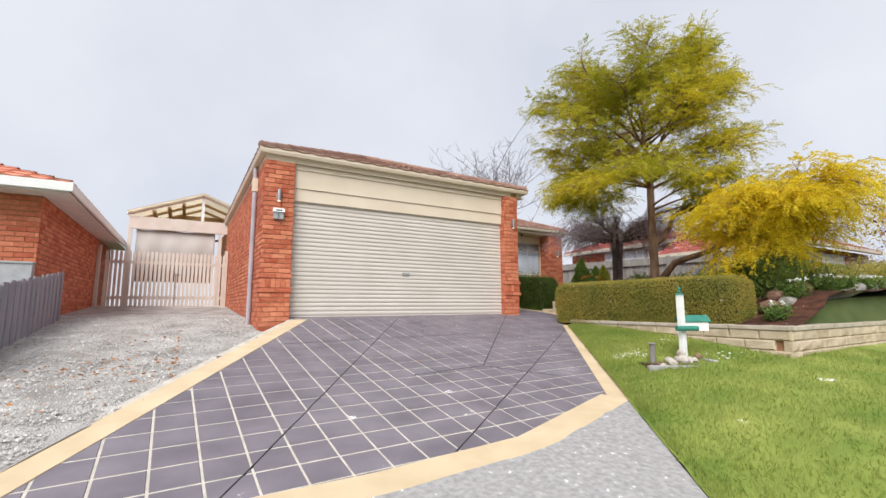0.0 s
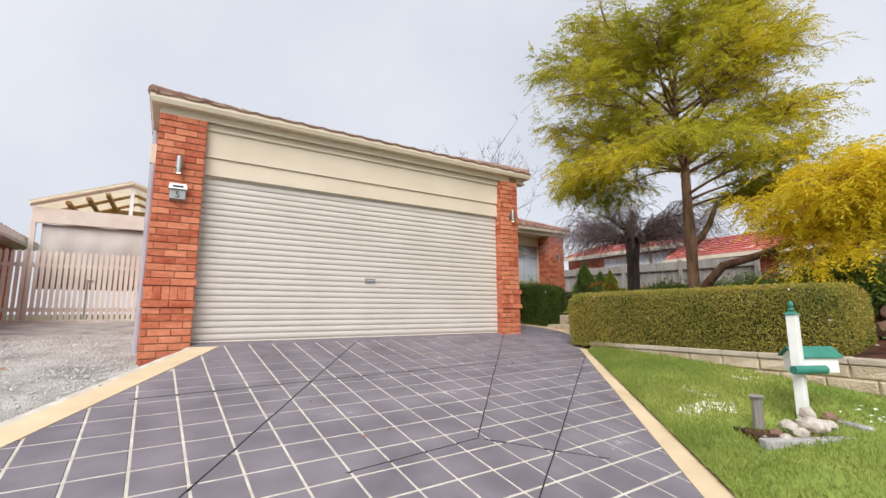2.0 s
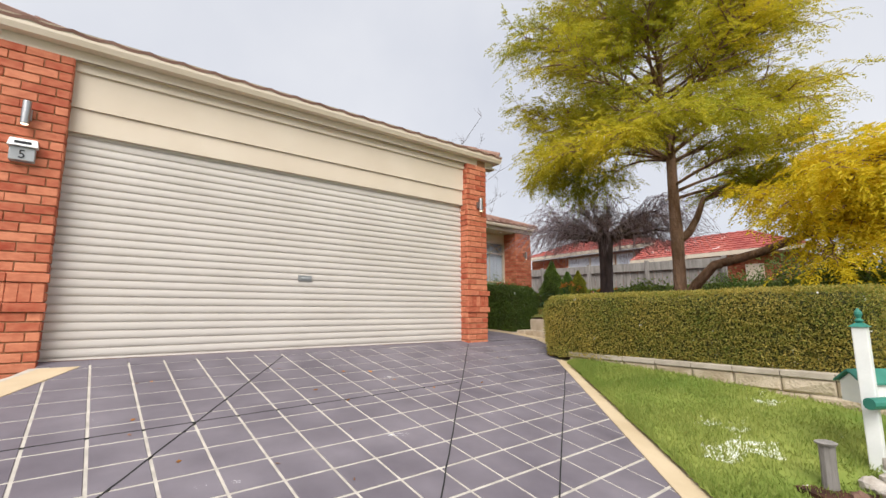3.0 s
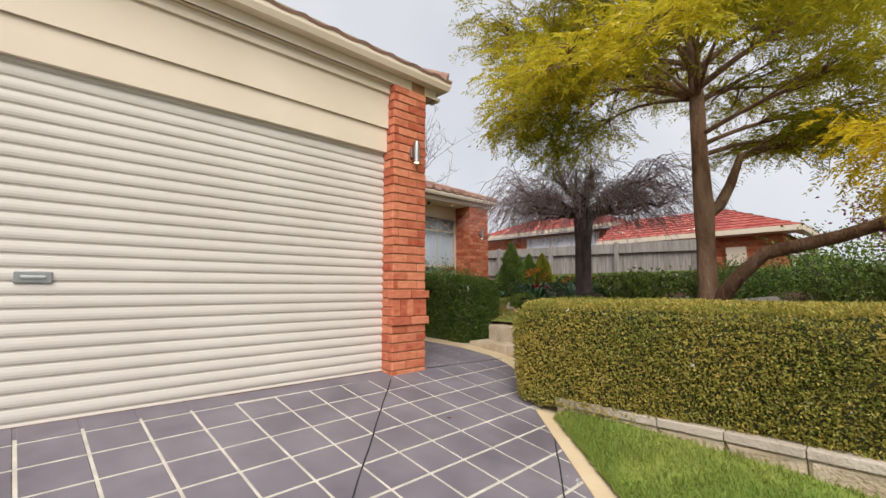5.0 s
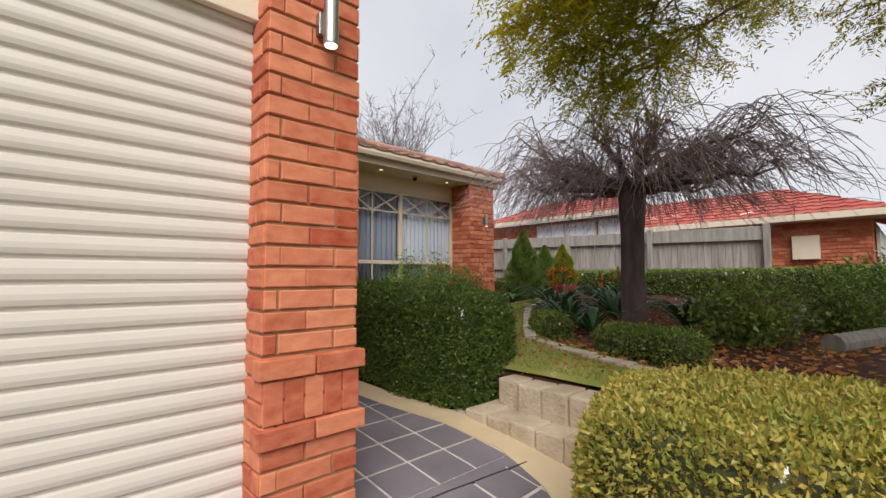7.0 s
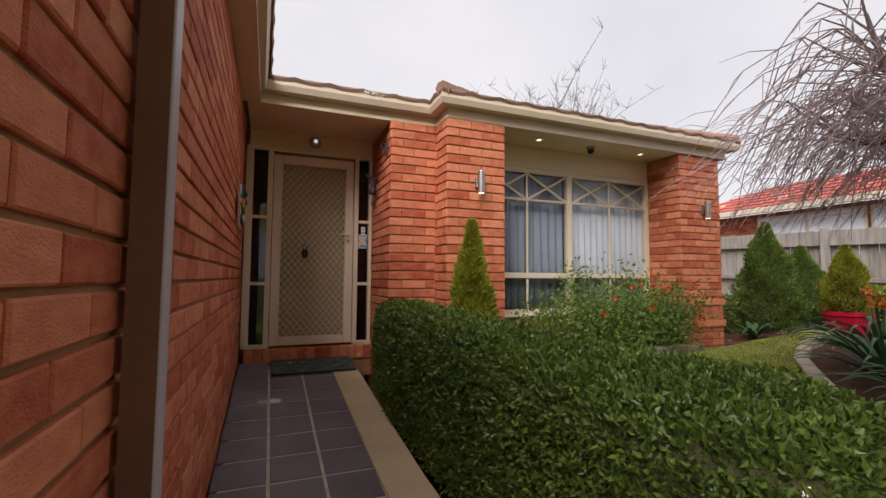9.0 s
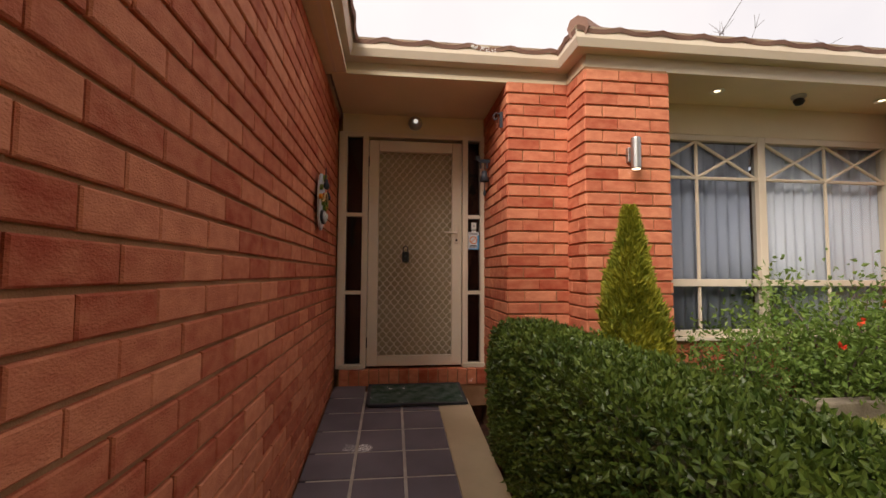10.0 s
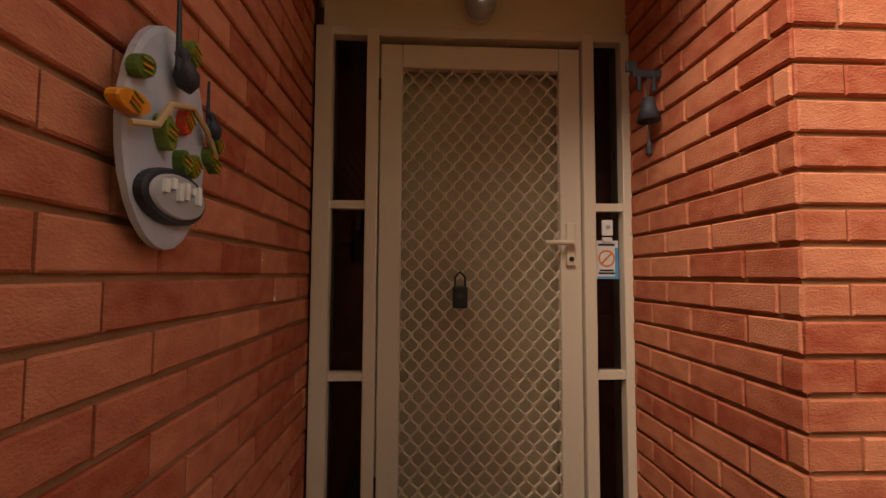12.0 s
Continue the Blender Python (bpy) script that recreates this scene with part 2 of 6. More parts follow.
PAPER = material("printed_paper", [(0.68, 0.68, 0.7)], 0.6, 5, 60, 0)
BLUE = material("blue_print", [(0.08, 0.32, 0.6)], 0.6, 5, 60, 0)
ORANGEINK = material("orange_print", [(0.75, 0.22, 0.05)], 0.6, 5, 60, 0)
INK = material("dark_print", [(0.02, 0.02, 0.025)], 0.6, 5, 60, 0)
MATGREEN = material("green_doormat", [(0.01, 0.05, 0.02), (0.03, 0.11, 0.05), (0.12, 0.16, 0.15)], 0.9, 14, 150, 0.5, depth=0.005)
GREYBOX = material("grey_box", [(0.32, 0.33, 0.34), (0.42, 0.43, 0.44)], 0.5, 8, 80, 0.05)
GLASS = glass("window_glass", (0.93, 0.97, 1.0), 0.97)
SCREENGLASS = glass("screened_glass", (0.78, 0.86, 0.98), 0.55)
SIDEGLASS = glass("dark_glass", (0.6, 0.62, 0.62), 0.5)
LAMPGLOW = glow("lamp_on", (1.0, 0.85, 0.6), 1.6)
LEDGLOW = glow("porch_bulb", (0.95, 0.97, 1.0), 0.35)


# ---- mesh building ----
class Shape:
    """Vertices and faces of one mesh."""

    def __init__(self):
        self.v, self.f = [], []

    def add(self, verts, faces):
        k = len(self.v)
        self.v += [tuple(p) for p in verts]
        self.f += [tuple(i + k for i in f) for f in faces]
        return self

    def box(self, x0, y0, z0, x1, y1, z1, m=None):
        p = [(x, y, z) for z in (z0, z1) for y in (y0, y1) for x in (x0, x1)]
        if m is not None:
            p = [m @ Vector(q) for q in p]
        return self.add(p, [(0, 2, 3, 1), (4, 5, 7, 6), (0, 1, 5, 4), (2, 6, 7, 3), (0, 4, 6, 2), (1, 3, 7, 5)])

    def prism(self, outline, z0, z1):
        """An upright slab over an outline that runs anticlockwise; z0 and z1 are heights or functions of x, y."""
        n = len(outline)
        lo = [(x, y, z0(x, y) if callable(z0) else z0) for x, y in outline]
        hi = [(x, y, z1(x, y) if callable(z1) else z1) for x, y in outline]
        return self.add(lo + hi, [tuple(range(n - 1, -1, -1)), tuple(range(n, 2 * n))] + [(i, (i + 1) % n, (i + 1) % n + n, i + n) for i in range(n)])

    def tube(self, path, radii, sides=8, cap=True):
        path = [Vector(p) for p in path]
        n = len(path)
        rings = []
        ref = Vector((0.31, 0.17, 0.93)) if abs((path[-1] - path[0]).normalized().z) < 0.8 else Vector((1, 0.2, 0))
        for i, p in enumerate(path):
            d = (path[min(i + 1, n - 1)] - path[max(i - 1, 0)]).normalized()
            a = d.cross(ref).normalized()
            b = d.cross(a)
            r = radii[i] if hasattr(radii, "__len__") else radii
            rings += [p + (a * math.cos(2 * math.pi * k / sides) + b * math.sin(2 * math.pi * k / sides)) * r for k in range(sides)]
        faces = [(i * sides + k, i * sides + (k + 1) % sides, (i + 1) * sides + (k + 1) % sides, (i + 1) * sides + k) for i in range(n - 1) for k in range(sides)]
        if cap:
            faces += [tuple(range(sides - 1, -1, -1)), tuple(range((n - 1) * sides, n * sides))]
        return self.add(rings, faces)

    def lathe(self, profile, cx, cy, sides=20, m=None):
        verts = [(cx + r * math.cos(2 * math.pi * k / sides), cy + r * math.sin(2 * math.pi * k / sides), z) for r, z in profile for k in range(sides)]
        if m is not None:
            verts = [m @ Vector(p) for p in verts]
        n = len(profile)
        return self.add(verts, [(i * sides + k, i * sides + (k + 1) % sides, (i + 1) * sides + (k + 1) % sides, (i + 1) * sides + k) for i in range(n - 1) for k in range(sides)] + [tuple(range(sides - 1, -1, -1)), tuple(range((n - 1) * sides, n * sides))])

    def sweep(self, profile, path):
        """A profile (out, up) along a level path of (x, y, z), out to the right of the way walked, mitred at the corners."""
        n, k = len(path), len(profile)
        verts = []
        for i, p in enumerate(path):
            a = Vector(path[i]) - Vector(path[i - 1]) if i else Vector(path[1]) - Vector(path[0])
            b = Vector(path[i + 1]) - Vector(p) if i < n - 1 else a
            na, nb = Vector((a.y, -a.x, 0)).normalized(), Vector((b.y, -b.x, 0)).normalized()
            mit = (na + nb).normalized()
            mit = mit / max(0.3, mit.dot(na))
            verts += [Vector(p) + mit * o + Vector((0, 0, u)) for o, u in profile]
        faces = [(i * k + j, (i + 1) * k + j, (i + 1) * k + (j + 1) % k, i * k + (j + 1) % k) for i in range(n - 1) for j in range(k)]
        return self.add(verts, faces + [tuple(range(k)), tuple(range(n * k - 1, (n - 1) * k - 1, -1))])

    def mesh(self, name, mat, smooth=False):
        me = bpy.data.meshes.new(name)
        me.from_pydata(self.v, [], self.f)
        me.materials.append(mat)
        if smooth:
            me.polygons.foreach_set("use_smooth", [True] * len(me.polygons))
        me.update()
        return me


def part(name, shape, mat, parent=None, label="", bevel=0.0, smooth=False):
    ob = new(name, shape.mesh(name, mat, smooth))
    ob.parent = parent
    if label:
        ob["label"] = label
    if bevel:
        mod = ob.modifiers.new("edge", "BEVEL")
        mod.width, mod.segments, mod.limit_method = bevel, 2, "ANGLE"
    return ob


def thing(name, label, category, group="", kind="", at=(0, 0, 0)):
    ob = new(name)
    ob.empty_display_size = 0.1
    ob.location = at
    return tagged(ob, label, category, group, kind)


def leaf_cloud(points, dirs, length, width, rng, fold=0.25):
    """Folded diamond leaves at points, pointing along dirs."""
    s = Shape()
    p, d = np.asarray(points, float), np.asarray(dirs, float)
    n = len(p)
    d = d / (np.linalg.norm(d, axis=1, keepdims=True) + 1e-9)
    r = rng.normal(size=(n, 3))
    side = np.cross(d, r)
    side /= np.linalg.norm(side, axis=1, keepdims=True) + 1e-9
    nor = np.cross(side, d)
    L = (length * rng.uniform(0.6, 1.3, (n, 1)))
    W = (width * rng.uniform(0.7, 1.2, (n, 1)))
    mid = p + d * L * 0.45
    quad = np.stack([p, mid + side * W / 2 + nor * W * fold, p + d * L, mid - side * W / 2 + nor * W * fold], 1)
    s.v = [tuple(q) for q in quad.reshape(-1, 3)]
    s.f = [(4 * i, 4 * i + 1, 4 * i + 2, 4 * i + 3) for i in range(n)]
    return s


# ---- ground heights ----
PROFILE_Y = [-60, -4, 0, 3, 7.8, 8.2, 13, 60]
PROFILE_Z = [-1.6, -1.55, -1.22, -0.84, -0.04, 0.03, 0.5, 0.6]


def drive_z(x, y):
    """The driveway and the path to the door."""
    return float(sum(np.interp(y + o, PROFILE_Y, PROFILE_Z) for o in (-0.15, 0, 0.15)) / 3)


def slope_at(y):
    return math.atan((drive_z(0, y + 0.1) - drive_z(0, y - 0.1)) / 0.2)


def edge_distance(x, y):
    """How far a place lies beyond the driveway's right edge."""
    return (x - 4.15) * 0.778 - (y - 3.25) * 0.628


def lawn_z(x, y):
    d = max(0.0, edge_distance(x, y))
    return drive_z(x, min(y, 6.6)) + 0.42 * (1 - math.exp(-d / 1.3)) * min(1, max(0, (x - 2) / 2)) + 0.02


def bed_z(x, y):
    return float(np.interp(x, [7.0, 8.0, 8.6, 9.3, 12, 18, 25, 80], [-0.12, 0.05, 0.36, 0.45, 0.52, 0.95, 1.2, 1.4]))


def gravel_z(x, y):
    return float(np.interp(y, [0, 3, 7.3, 10, 15, 30], [-1.2, -0.82, -0.27, -0.02, 0.22, 0.4])) + 0.02


def strip(s, left, right, height, lift, thick=0.05):
    """A band between two lines of places, draped over the ground."""
    n = len(left)
    top = [(x, y, height(x, y) + lift) for pair in zip(left, right) for x, y in pair]
    low = [(x, y, z - thick) for x, y, z in top]
    f = []
    for i in range(n - 1):
        a, b, c, d = 2 * i, 2 * i + 1, 2 * i + 3, 2 * i + 2
        f += [(a, b, c, d), (a, d, d + 2 * n, a + 2 * n), (b, b + 2 * n, c + 2 * n, c)]
    f += [(0, 2 * n, 2 * n + 1, 1), (2 * n - 2, 2 * n - 1, 4 * n - 1, 4 * n - 2)]
    return s.add(top + low, f)


def between(a, b, n):
    return [(a[0] + (b[0] - a[0]) * i / n, a[1] + (b[1] - a[1]) * i / n) for i in range(n + 1)]


def far_z(x, y):
    if x > 7.2 and y > 2.9:
        return bed_z(x, y) - 0.12
    if x > 3.0:
        return lawn_z(x, y) - 0.2
    if y > 2:
        return min(drive_z(x, y), gravel_z(x, y)) - 0.3
    return drive_z(x, y) - 0.12


ground = Shape()
gx = [-900, -200, -60, -30, -15, -8, -4, -2, 0, 1, 2, 3, 4, 5, 6, 7, 7.3, 8, 9, 10, 12, 15, 18, 22, 30, 60, 200, 900]
gy = [-900, -200, -60, -20, -8, -4, -2, 0, 1, 2, 2.7, 3, 4, 5, 6, 7, 8, 9, 10, 12, 14, 17, 22, 30, 60, 200, 900]
ground.v = [(x, y, far_z(x, y)) for y in gy for x in gx]
ground.f = [(j * len(gx) + i, j * len(gx) + i + 1, (j + 1) * len(gx) + i + 1, (j + 1) * len(gx) + i) for j in range(len(gy) - 1) for i in range(len(gx) - 1)]
tagged(part("ground", ground, EARTH), "grassy earth stretching away under the gardens", "ground", kind="structure")


def left_edge(y):
    return 1.42 + (y - 7.85) * 0.577


def right_edge(y):
    return 4.15 + (y - 3.25) * 0.803


def ruled(name, rows, height, mat, label, category, rough=0.0, cols=40, swap=False):
    """A draped patch between two edges: rows of (v, from, to); swap when v is x."""
    s = Shape()
    for v, lo, hi in rows:
        for i in range(cols + 1):
            u = lo + (hi - lo) * (i / cols) ** (1.8 if hi - lo > 20 else 1)
            x, y = (v, u) if swap else (u, v)
            s.v.append((x, y, height(x, y) + rough * noise.noise((x * 3, y * 3, 0.3))))
    w = cols + 1
    s.f = [(j * w + i, j * w + i + 1, (j + 1) * w + i + 1, (j + 1) * w + i)[::-1 if swap else 1] for j in range(len(rows) - 1) for i in range(cols)]
    return tagged(part(name, s, mat, smooth=True), label, category, kind="structure")


def span(a, b, step):
    n = max(1, int(round((b - a) / step)))
    return [a + (b - a) * i / n for i in range(n + 1)]


def kerb_x(y):
    """Where the lawn ends beside the crossover."""
    return 4.12 + (y - 3.2) * 0.83


gravel = ruled("gravel_drive", [(y, -2.6, min(left_edge(y) + 0.02, 0.98 if y > 7.9 else 9)) for y in span(2.3, 16, 0.12)], gravel_z, GRAVEL, "pale grey gravel side drive", "gravel", 0.03)
apron = ruled("apron", [(x, max(-7, 3.2 + (x - 4.12) / 0.83), float(np.interp(x, [-1.75, 1.0, 2.4, 4.12], [2.51, 2.51, 2.63, 3.19]))) for x in span(-8, 4.1, 0.15)], lambda x, y: drive_z(x, y) + 0.008, CONCRETE, "weathered concrete crossover below the driveway", "pavement", 0.004, 30, True)
lawn = thing("front_lawn", "bright green front lawn on a slope", "lawn", kind="structure")
ruled("lower_part", [(y, kerb_x(y) if y < 3.2 else right_edge(y) + 0.03, 45) for y in span(-7, 2.85, 0.15)], lawn_z, LAWN, "", "", 0.03, 80).parent = lawn
ruled("upper_part", [(y, kerb_x(y) if y < 3.2 else right_edge(y) + 0.02, 7.1) for y in span(2.85, 6.8, 0.12)], lawn_z, LAWN, "", "", 0.03, 26).parent = lawn
bed = ruled("garden_bed", [(y, float(np.interp(y, [2.8, 6.7, 6.98, 7.25, 7.4, 8.25, 8.75, 8.95, 9.4, 9.9, 13], [7.05, 7.05, 7.45, 7.8, 8.52, 8.52, 8.52, 8.12, 7.99, 7.88, 7.85])) if y < 12 else 7.88, 50) for y in span(2.8, 34, 0.2)], bed_z, SOIL, "mulched garden bed of brown bark", "garden bed", 0.05, 70)
lawn2 = ruled("upper_lawn", [(x, float(np.interp(x, [8.55, 8.8, 9.0, 9.4, 10.5, 11.9, 12.6, 14], [7.5, 7.2, 7.6, 8.8, 9.9, 10.9, 11.3, 11.6])), 11.85) for x in span(8.55, 13.8, 0.12)], lambda x, y: bed_z(x, y) + 0.045, UPPERLAWN, "small upper lawn behind the hedge", "lawn", 0.02, 30, True)

# ---- driveway: pale bed under dark stencilled tiles, ochre border ----
BORDER_IN = [(6.98, 6.82), (7.25, 7.12), (7.6, 7.5), (7.82, 7.85), (7.93, 8.25), (7.9, 8.75), (7.76, 9.25), (7.66, 9.8), (7.63, 10.6), (7.63, 12.62)]
BORDER_OUT = [(7.1, 6.72), (7.45, 6.98), (7.85, 7.35), (8.1, 7.72), (8.2, 8.25), (8.14, 8.8), (7.99, 9.35), (7.9, 9.85), (7.87, 10.6), (7.87, 12.62)]
bedding = Shape()
ys = [2.45 + 0.2 * i for i in range(53)]
strip(bedding, [(max(left_edge(y) - 0.1, 1.35 if y > 7.8 else -9) if y < 8.1 else 6.83, y) for y in ys], [(right_edge(y) + 0.15 if y < 7.2 else 8.05 if y < 9.4 else 7.8, y) for y in ys], drive_z, -0.006)
driveway = tagged(part("driveway", bedding, JOINT), "charcoal stencilled driveway and path with pale joints", "driveway", kind="structure")


def path_right(y):
    return float(np.interp(y, [2.6, 3.2, 6.8, 7.5, 8.25, 8.75, 9.25, 9.8, 13], [3.2, 4.1, 6.95, 7.6, 7.93, 7.9, 7.76, 7.66, 7.63]))


PITCH = 0.2835
tile_shape = Shape()
h = PITCH / 2 - 0.009
tile_shape.add([(-h, -h, -0.02), (h, -h, -0.02), (h, h, -0.02), (-h, h, -0.02), (-h, -h, -0.003), (h, -h, -0.003), (h, h, -0.003), (-h, h, -0.003),
                (-h + 0.004, -h + 0.004, 0), (h - 0.004, -h + 0.004, 0), (h - 0.004, h - 0.004, 0), (-h + 0.004, h - 0.004, 0)],
               [(0, 1, 5, 4), (1, 2, 6, 5), (2, 3, 7, 6), (3, 0, 4, 7), (4, 5, 9, 8), (5, 6, 10, 9), (6, 7, 11, 10), (7, 4, 8, 11), (8, 9, 10, 11)])
tile_mesh = tile_shape.mesh("tile", TILE)
rest_tiles = Shape()
tile_count = 0
GRID = radians(1.8)
tile_spots = []
for j in range(-12, 16):
    for i in range(-22, 30):
        u, v = (i + 0.5) * PITCH, (j + 0.5) * PITCH
        x, y = 2.226 + u * math.cos(GRID) - v * math.sin(GRID), 4.848 + u * math.sin(GRID) + v * math.cos(GRID)
        if 2.6 < y < (8.1 if x > 6.7 else 8.2 if 1.62 < x < 6.22 else 7.97) and left_edge(y) + 0.1 < x < path_right(y) + 0.12:
            tile_spots.append((x, y, GRID))
for j in range(19, 40):
    for i in range(7, 18):
        x, y = 6.785 + (i - 10 + 0.5) * PITCH, 2.79 + (j + 0.5) * PITCH
        if 8.2 < y < 13.0 and 6.8 < x < path_right(y) + 0.12:
            tile_spots.append((x, y, 0.0))
tile_spots.sort(key=lambda q: abs(q[1] - 7.6) + (0 if q[0] > 2.5 else 4))
for x, y, turn in tile_spots:
    place = Matrix.Translation((x, y, drive_z(x, y))) @ Matrix.Rotation(slope_at(y), 4, "X") @ Matrix.Rotation(turn, 4, "Z")
    if tile_count < 300:
        tile_ob = new("tile", tile_mesh)
        tile_ob.parent, tile_ob.matrix_local = driveway, place
        tile_count += 1
    else:
        rest_tiles.add([place @ Vector(v) for v in tile_shape.v], tile_shape.f)
tagged(part("tiles", rest_tiles, TILE, driveway), kind="stuff")
patch = Shape()
strip(patch, [(6.72, 8.1), (7.3, 8.1), (7.92, 8.1)], [(6.72, 8.18), (7.3, 8.18), (7.92, 8.18)], drive_z, -0.0035, 0.02)
part("plain_strip", patch, TILE, driveway)
border = thing("driveway_border", "ochre painted concrete band edging the driveway", "border", kind="structure")
left_in = [(left_edge(y) + 0.27, y) for y in np.arange(2.5, 8.11, 0.25)]
left_out = [(left_edge(y), y) for y in np.arange(2.5, 8.11, 0.25)]
part("left_band", strip(Shape(), left_out, left_in, drive_z, 0.005), BORDER, border)
right_in = between((3.93, 3.28), (6.98, 6.92), 14)
right_out = between((4.15, 3.2), (7.14, 6.74), 14)
part("right_band", strip(Shape(), right_in, right_out, drive_z, 0.006), BORDER, border)
part("curved_band", strip(Shape(), BORDER_IN, BORDER_OUT, drive_z, 0.005), BORDER, border)
front_low = [(-1.75, 2.5), (1.0, 2.5), (2.4, 2.62), (4.13, 3.18)]
front_high = [(-1.65, 2.78), (1.0, 2.78), (2.3, 2.88), (3.97, 3.42)]
part("front_band", strip(Shape(), front_low, front_high, drive_z, 0.007), BORDER, border)


def saw_cut(a, b, width=0.009):
    n = 24
    d = Vector((b[0] - a[0], b[1] - a[1])).normalized()
    ln, rn = [], []
    for i, (x, y) in enumerate(between(a, b, n)):
        wob = 0.008 * noise.noise((x * 4, y * 4, 0.1))
        ln.append((x - d.y * (width / 2 + wob), y + d.x * (width / 2 + wob)))
        rn.append((x + d.y * (width / 2 - wob), y - d.x * (width / 2 - wob)))
    return part("saw_cut", strip(Shape(), rn, ln, drive_z, 0.003, 0.012), CRACK, driveway)


for a, b in (((0.05, 2.8), (3.52, 7.95)), ((1.6, 2.8), (7.0, 6.78)), ((3.3, 4.75), (6.3, 8.02)), ((6.84, 8.14), (7.95, 8.06))):
    saw_cut(a, b)
for a, b in (((3.3, 4.73), (2.2, 4.62)), ((3.32, 4.7), (4.0, 4.1)), ((1.0, 6.33), (4.9, 6.53))):
    saw_cut(a, b, 0.005)


# ---- brickwork ----
COURSE, BRICK_LEN, JOINT_W = 0.0858, 0.24, 0.013


def brick_shape(w, h, d=0.1):
    c = 0.004
    return Shape().add([(0, 0, 0), (w, 0, 0), (w, 0, h), (0, 0, h), (0, -d + c, 0), (w, -d + c, 0), (w, -d + c, h), (0, -d + c, h), (c, -d, c), (w - c, -d, c), (w - c, -d, h - c), (c, -d, h - c)],
                       [(1, 0, 4, 5), (2, 1, 5, 6), (3, 2, 6, 7), (0, 3, 7, 4), (5, 4, 8, 9), (6, 5, 9, 10), (7, 6, 10, 11), (4, 7, 11, 8), (9, 8, 11, 10)])


BRICK_MESHES = {}


def brick_mesh(w):
    key = round(w, 2)
    if key not in BRICK_MESHES:
        BRICK_MESHES[key] = brick_shape(key, COURSE - JOINT_W, 0.03).mesh("brick", BRICK)
    return BRICK_MESHES[key]


def brick_face(owner, start, along, length, z0, z1, singles=0, phase=0.0, skip=None):
    """One face of running-bond brickwork: start is its lower corner, along its way, with the outside on the right of the way. The nearest bricks are pieces of their own."""
    along = Vector((*along, 0)).normalized()
    turn = Matrix.Rotation(math.atan2(along.y, along.x), 4, "Z")
    rest = Shape()
    made = 0
    rng = random.Random(int(length * 1000 + z1 * 77))
    rows = int(round((z1 - z0) / COURSE))
    for r in range(rows):
        z = z0 + r * COURSE
        u = -((phase + (r % 2) * 0.5 + rng.uniform(-0.04, 0.04)) % 1.0) * BRICK_LEN
        while u < length - 0.015:
            a, b = max(0, u), min(length, u + BRICK_LEN - 0.006)
            if b - a > 0.02 and not (skip and skip(a, b, z)):
                place = Matrix.Translation(Vector((start[0], start[1], z + JOINT_W / 2)) + along * a + turn @ Vector((0, rng.uniform(-0.0015, 0.0015) + 0.023, rng.uniform(-0.001, 0.001)))) @ turn
                if made < singles:
                    ob = new("brick", brick_mesh(b - a))
                    ob.parent, ob.matrix_local = owner, place
                    made += 1
                else:
                    sh = brick_shape(b - a, COURSE - JOINT_W, 0.03)
                    rest.add([place @ Vector(v) for v in sh.v], sh.f)
            u += BRICK_LEN
    if rest.f:
        tagged(part("bricks", rest, BRICK, owner), kind="stuff")


def wall(name, x0, y0, x1, y1, z0, z1, label):
    """A mortar-coloured wall body that carries its bricks."""
    return tagged(part(name, Shape().box(x0, y0, z0, x1, y1, z1), MORTAR), label, "wall", kind="structure")


TOP = 2.875
# garage
w_side = wall("wall_entry_side", 6.6, 8.102, 6.77, 13.3, -0.3, TOP + 0.1, "long red brick garage wall beside the entry path")
brick_face(w_side, (6.775, 8.1), (0, 1), 4.97, -0.125, TOP, 300, 0.0)
pil_r = wall("pillar_right", 6.375, 8.105, 6.6, 8.5, -0.3, TOP, "red brick pillar beside the garage door")
brick_face(pil_r, (6.37, 8.1), (1, 0), 0.41, -0.125, TOP, 130, 0.25)
brick_face(pil_r, (6.37, 8.5), (0, -1), 0.4, -0.125, TOP, 60, 0.1)
pil_l = wall("pillar_left", 0.965, 8.105, 1.465, 8.5, -0.45, TOP, "red brick pillar carrying the house number")
brick_face(pil_l, (0.96, 8.1), (1, 0), 0.51, -0.297, TOP, 130, 0.25)
brick_face(pil_l, (1.47, 8.1), (0, 1), 0.4, -0.125, TOP, 0, 0.1)
w_left = wall("wall_garage_left", 0.965, 8.5, 1.2, 16.9, -0.45, TOP + 0.1, "red brick side wall of the garage")
brick_face(w_left, (0.96, 16.9), (0, -1), 8.8, -0.297, TOP, 0, 0.0)


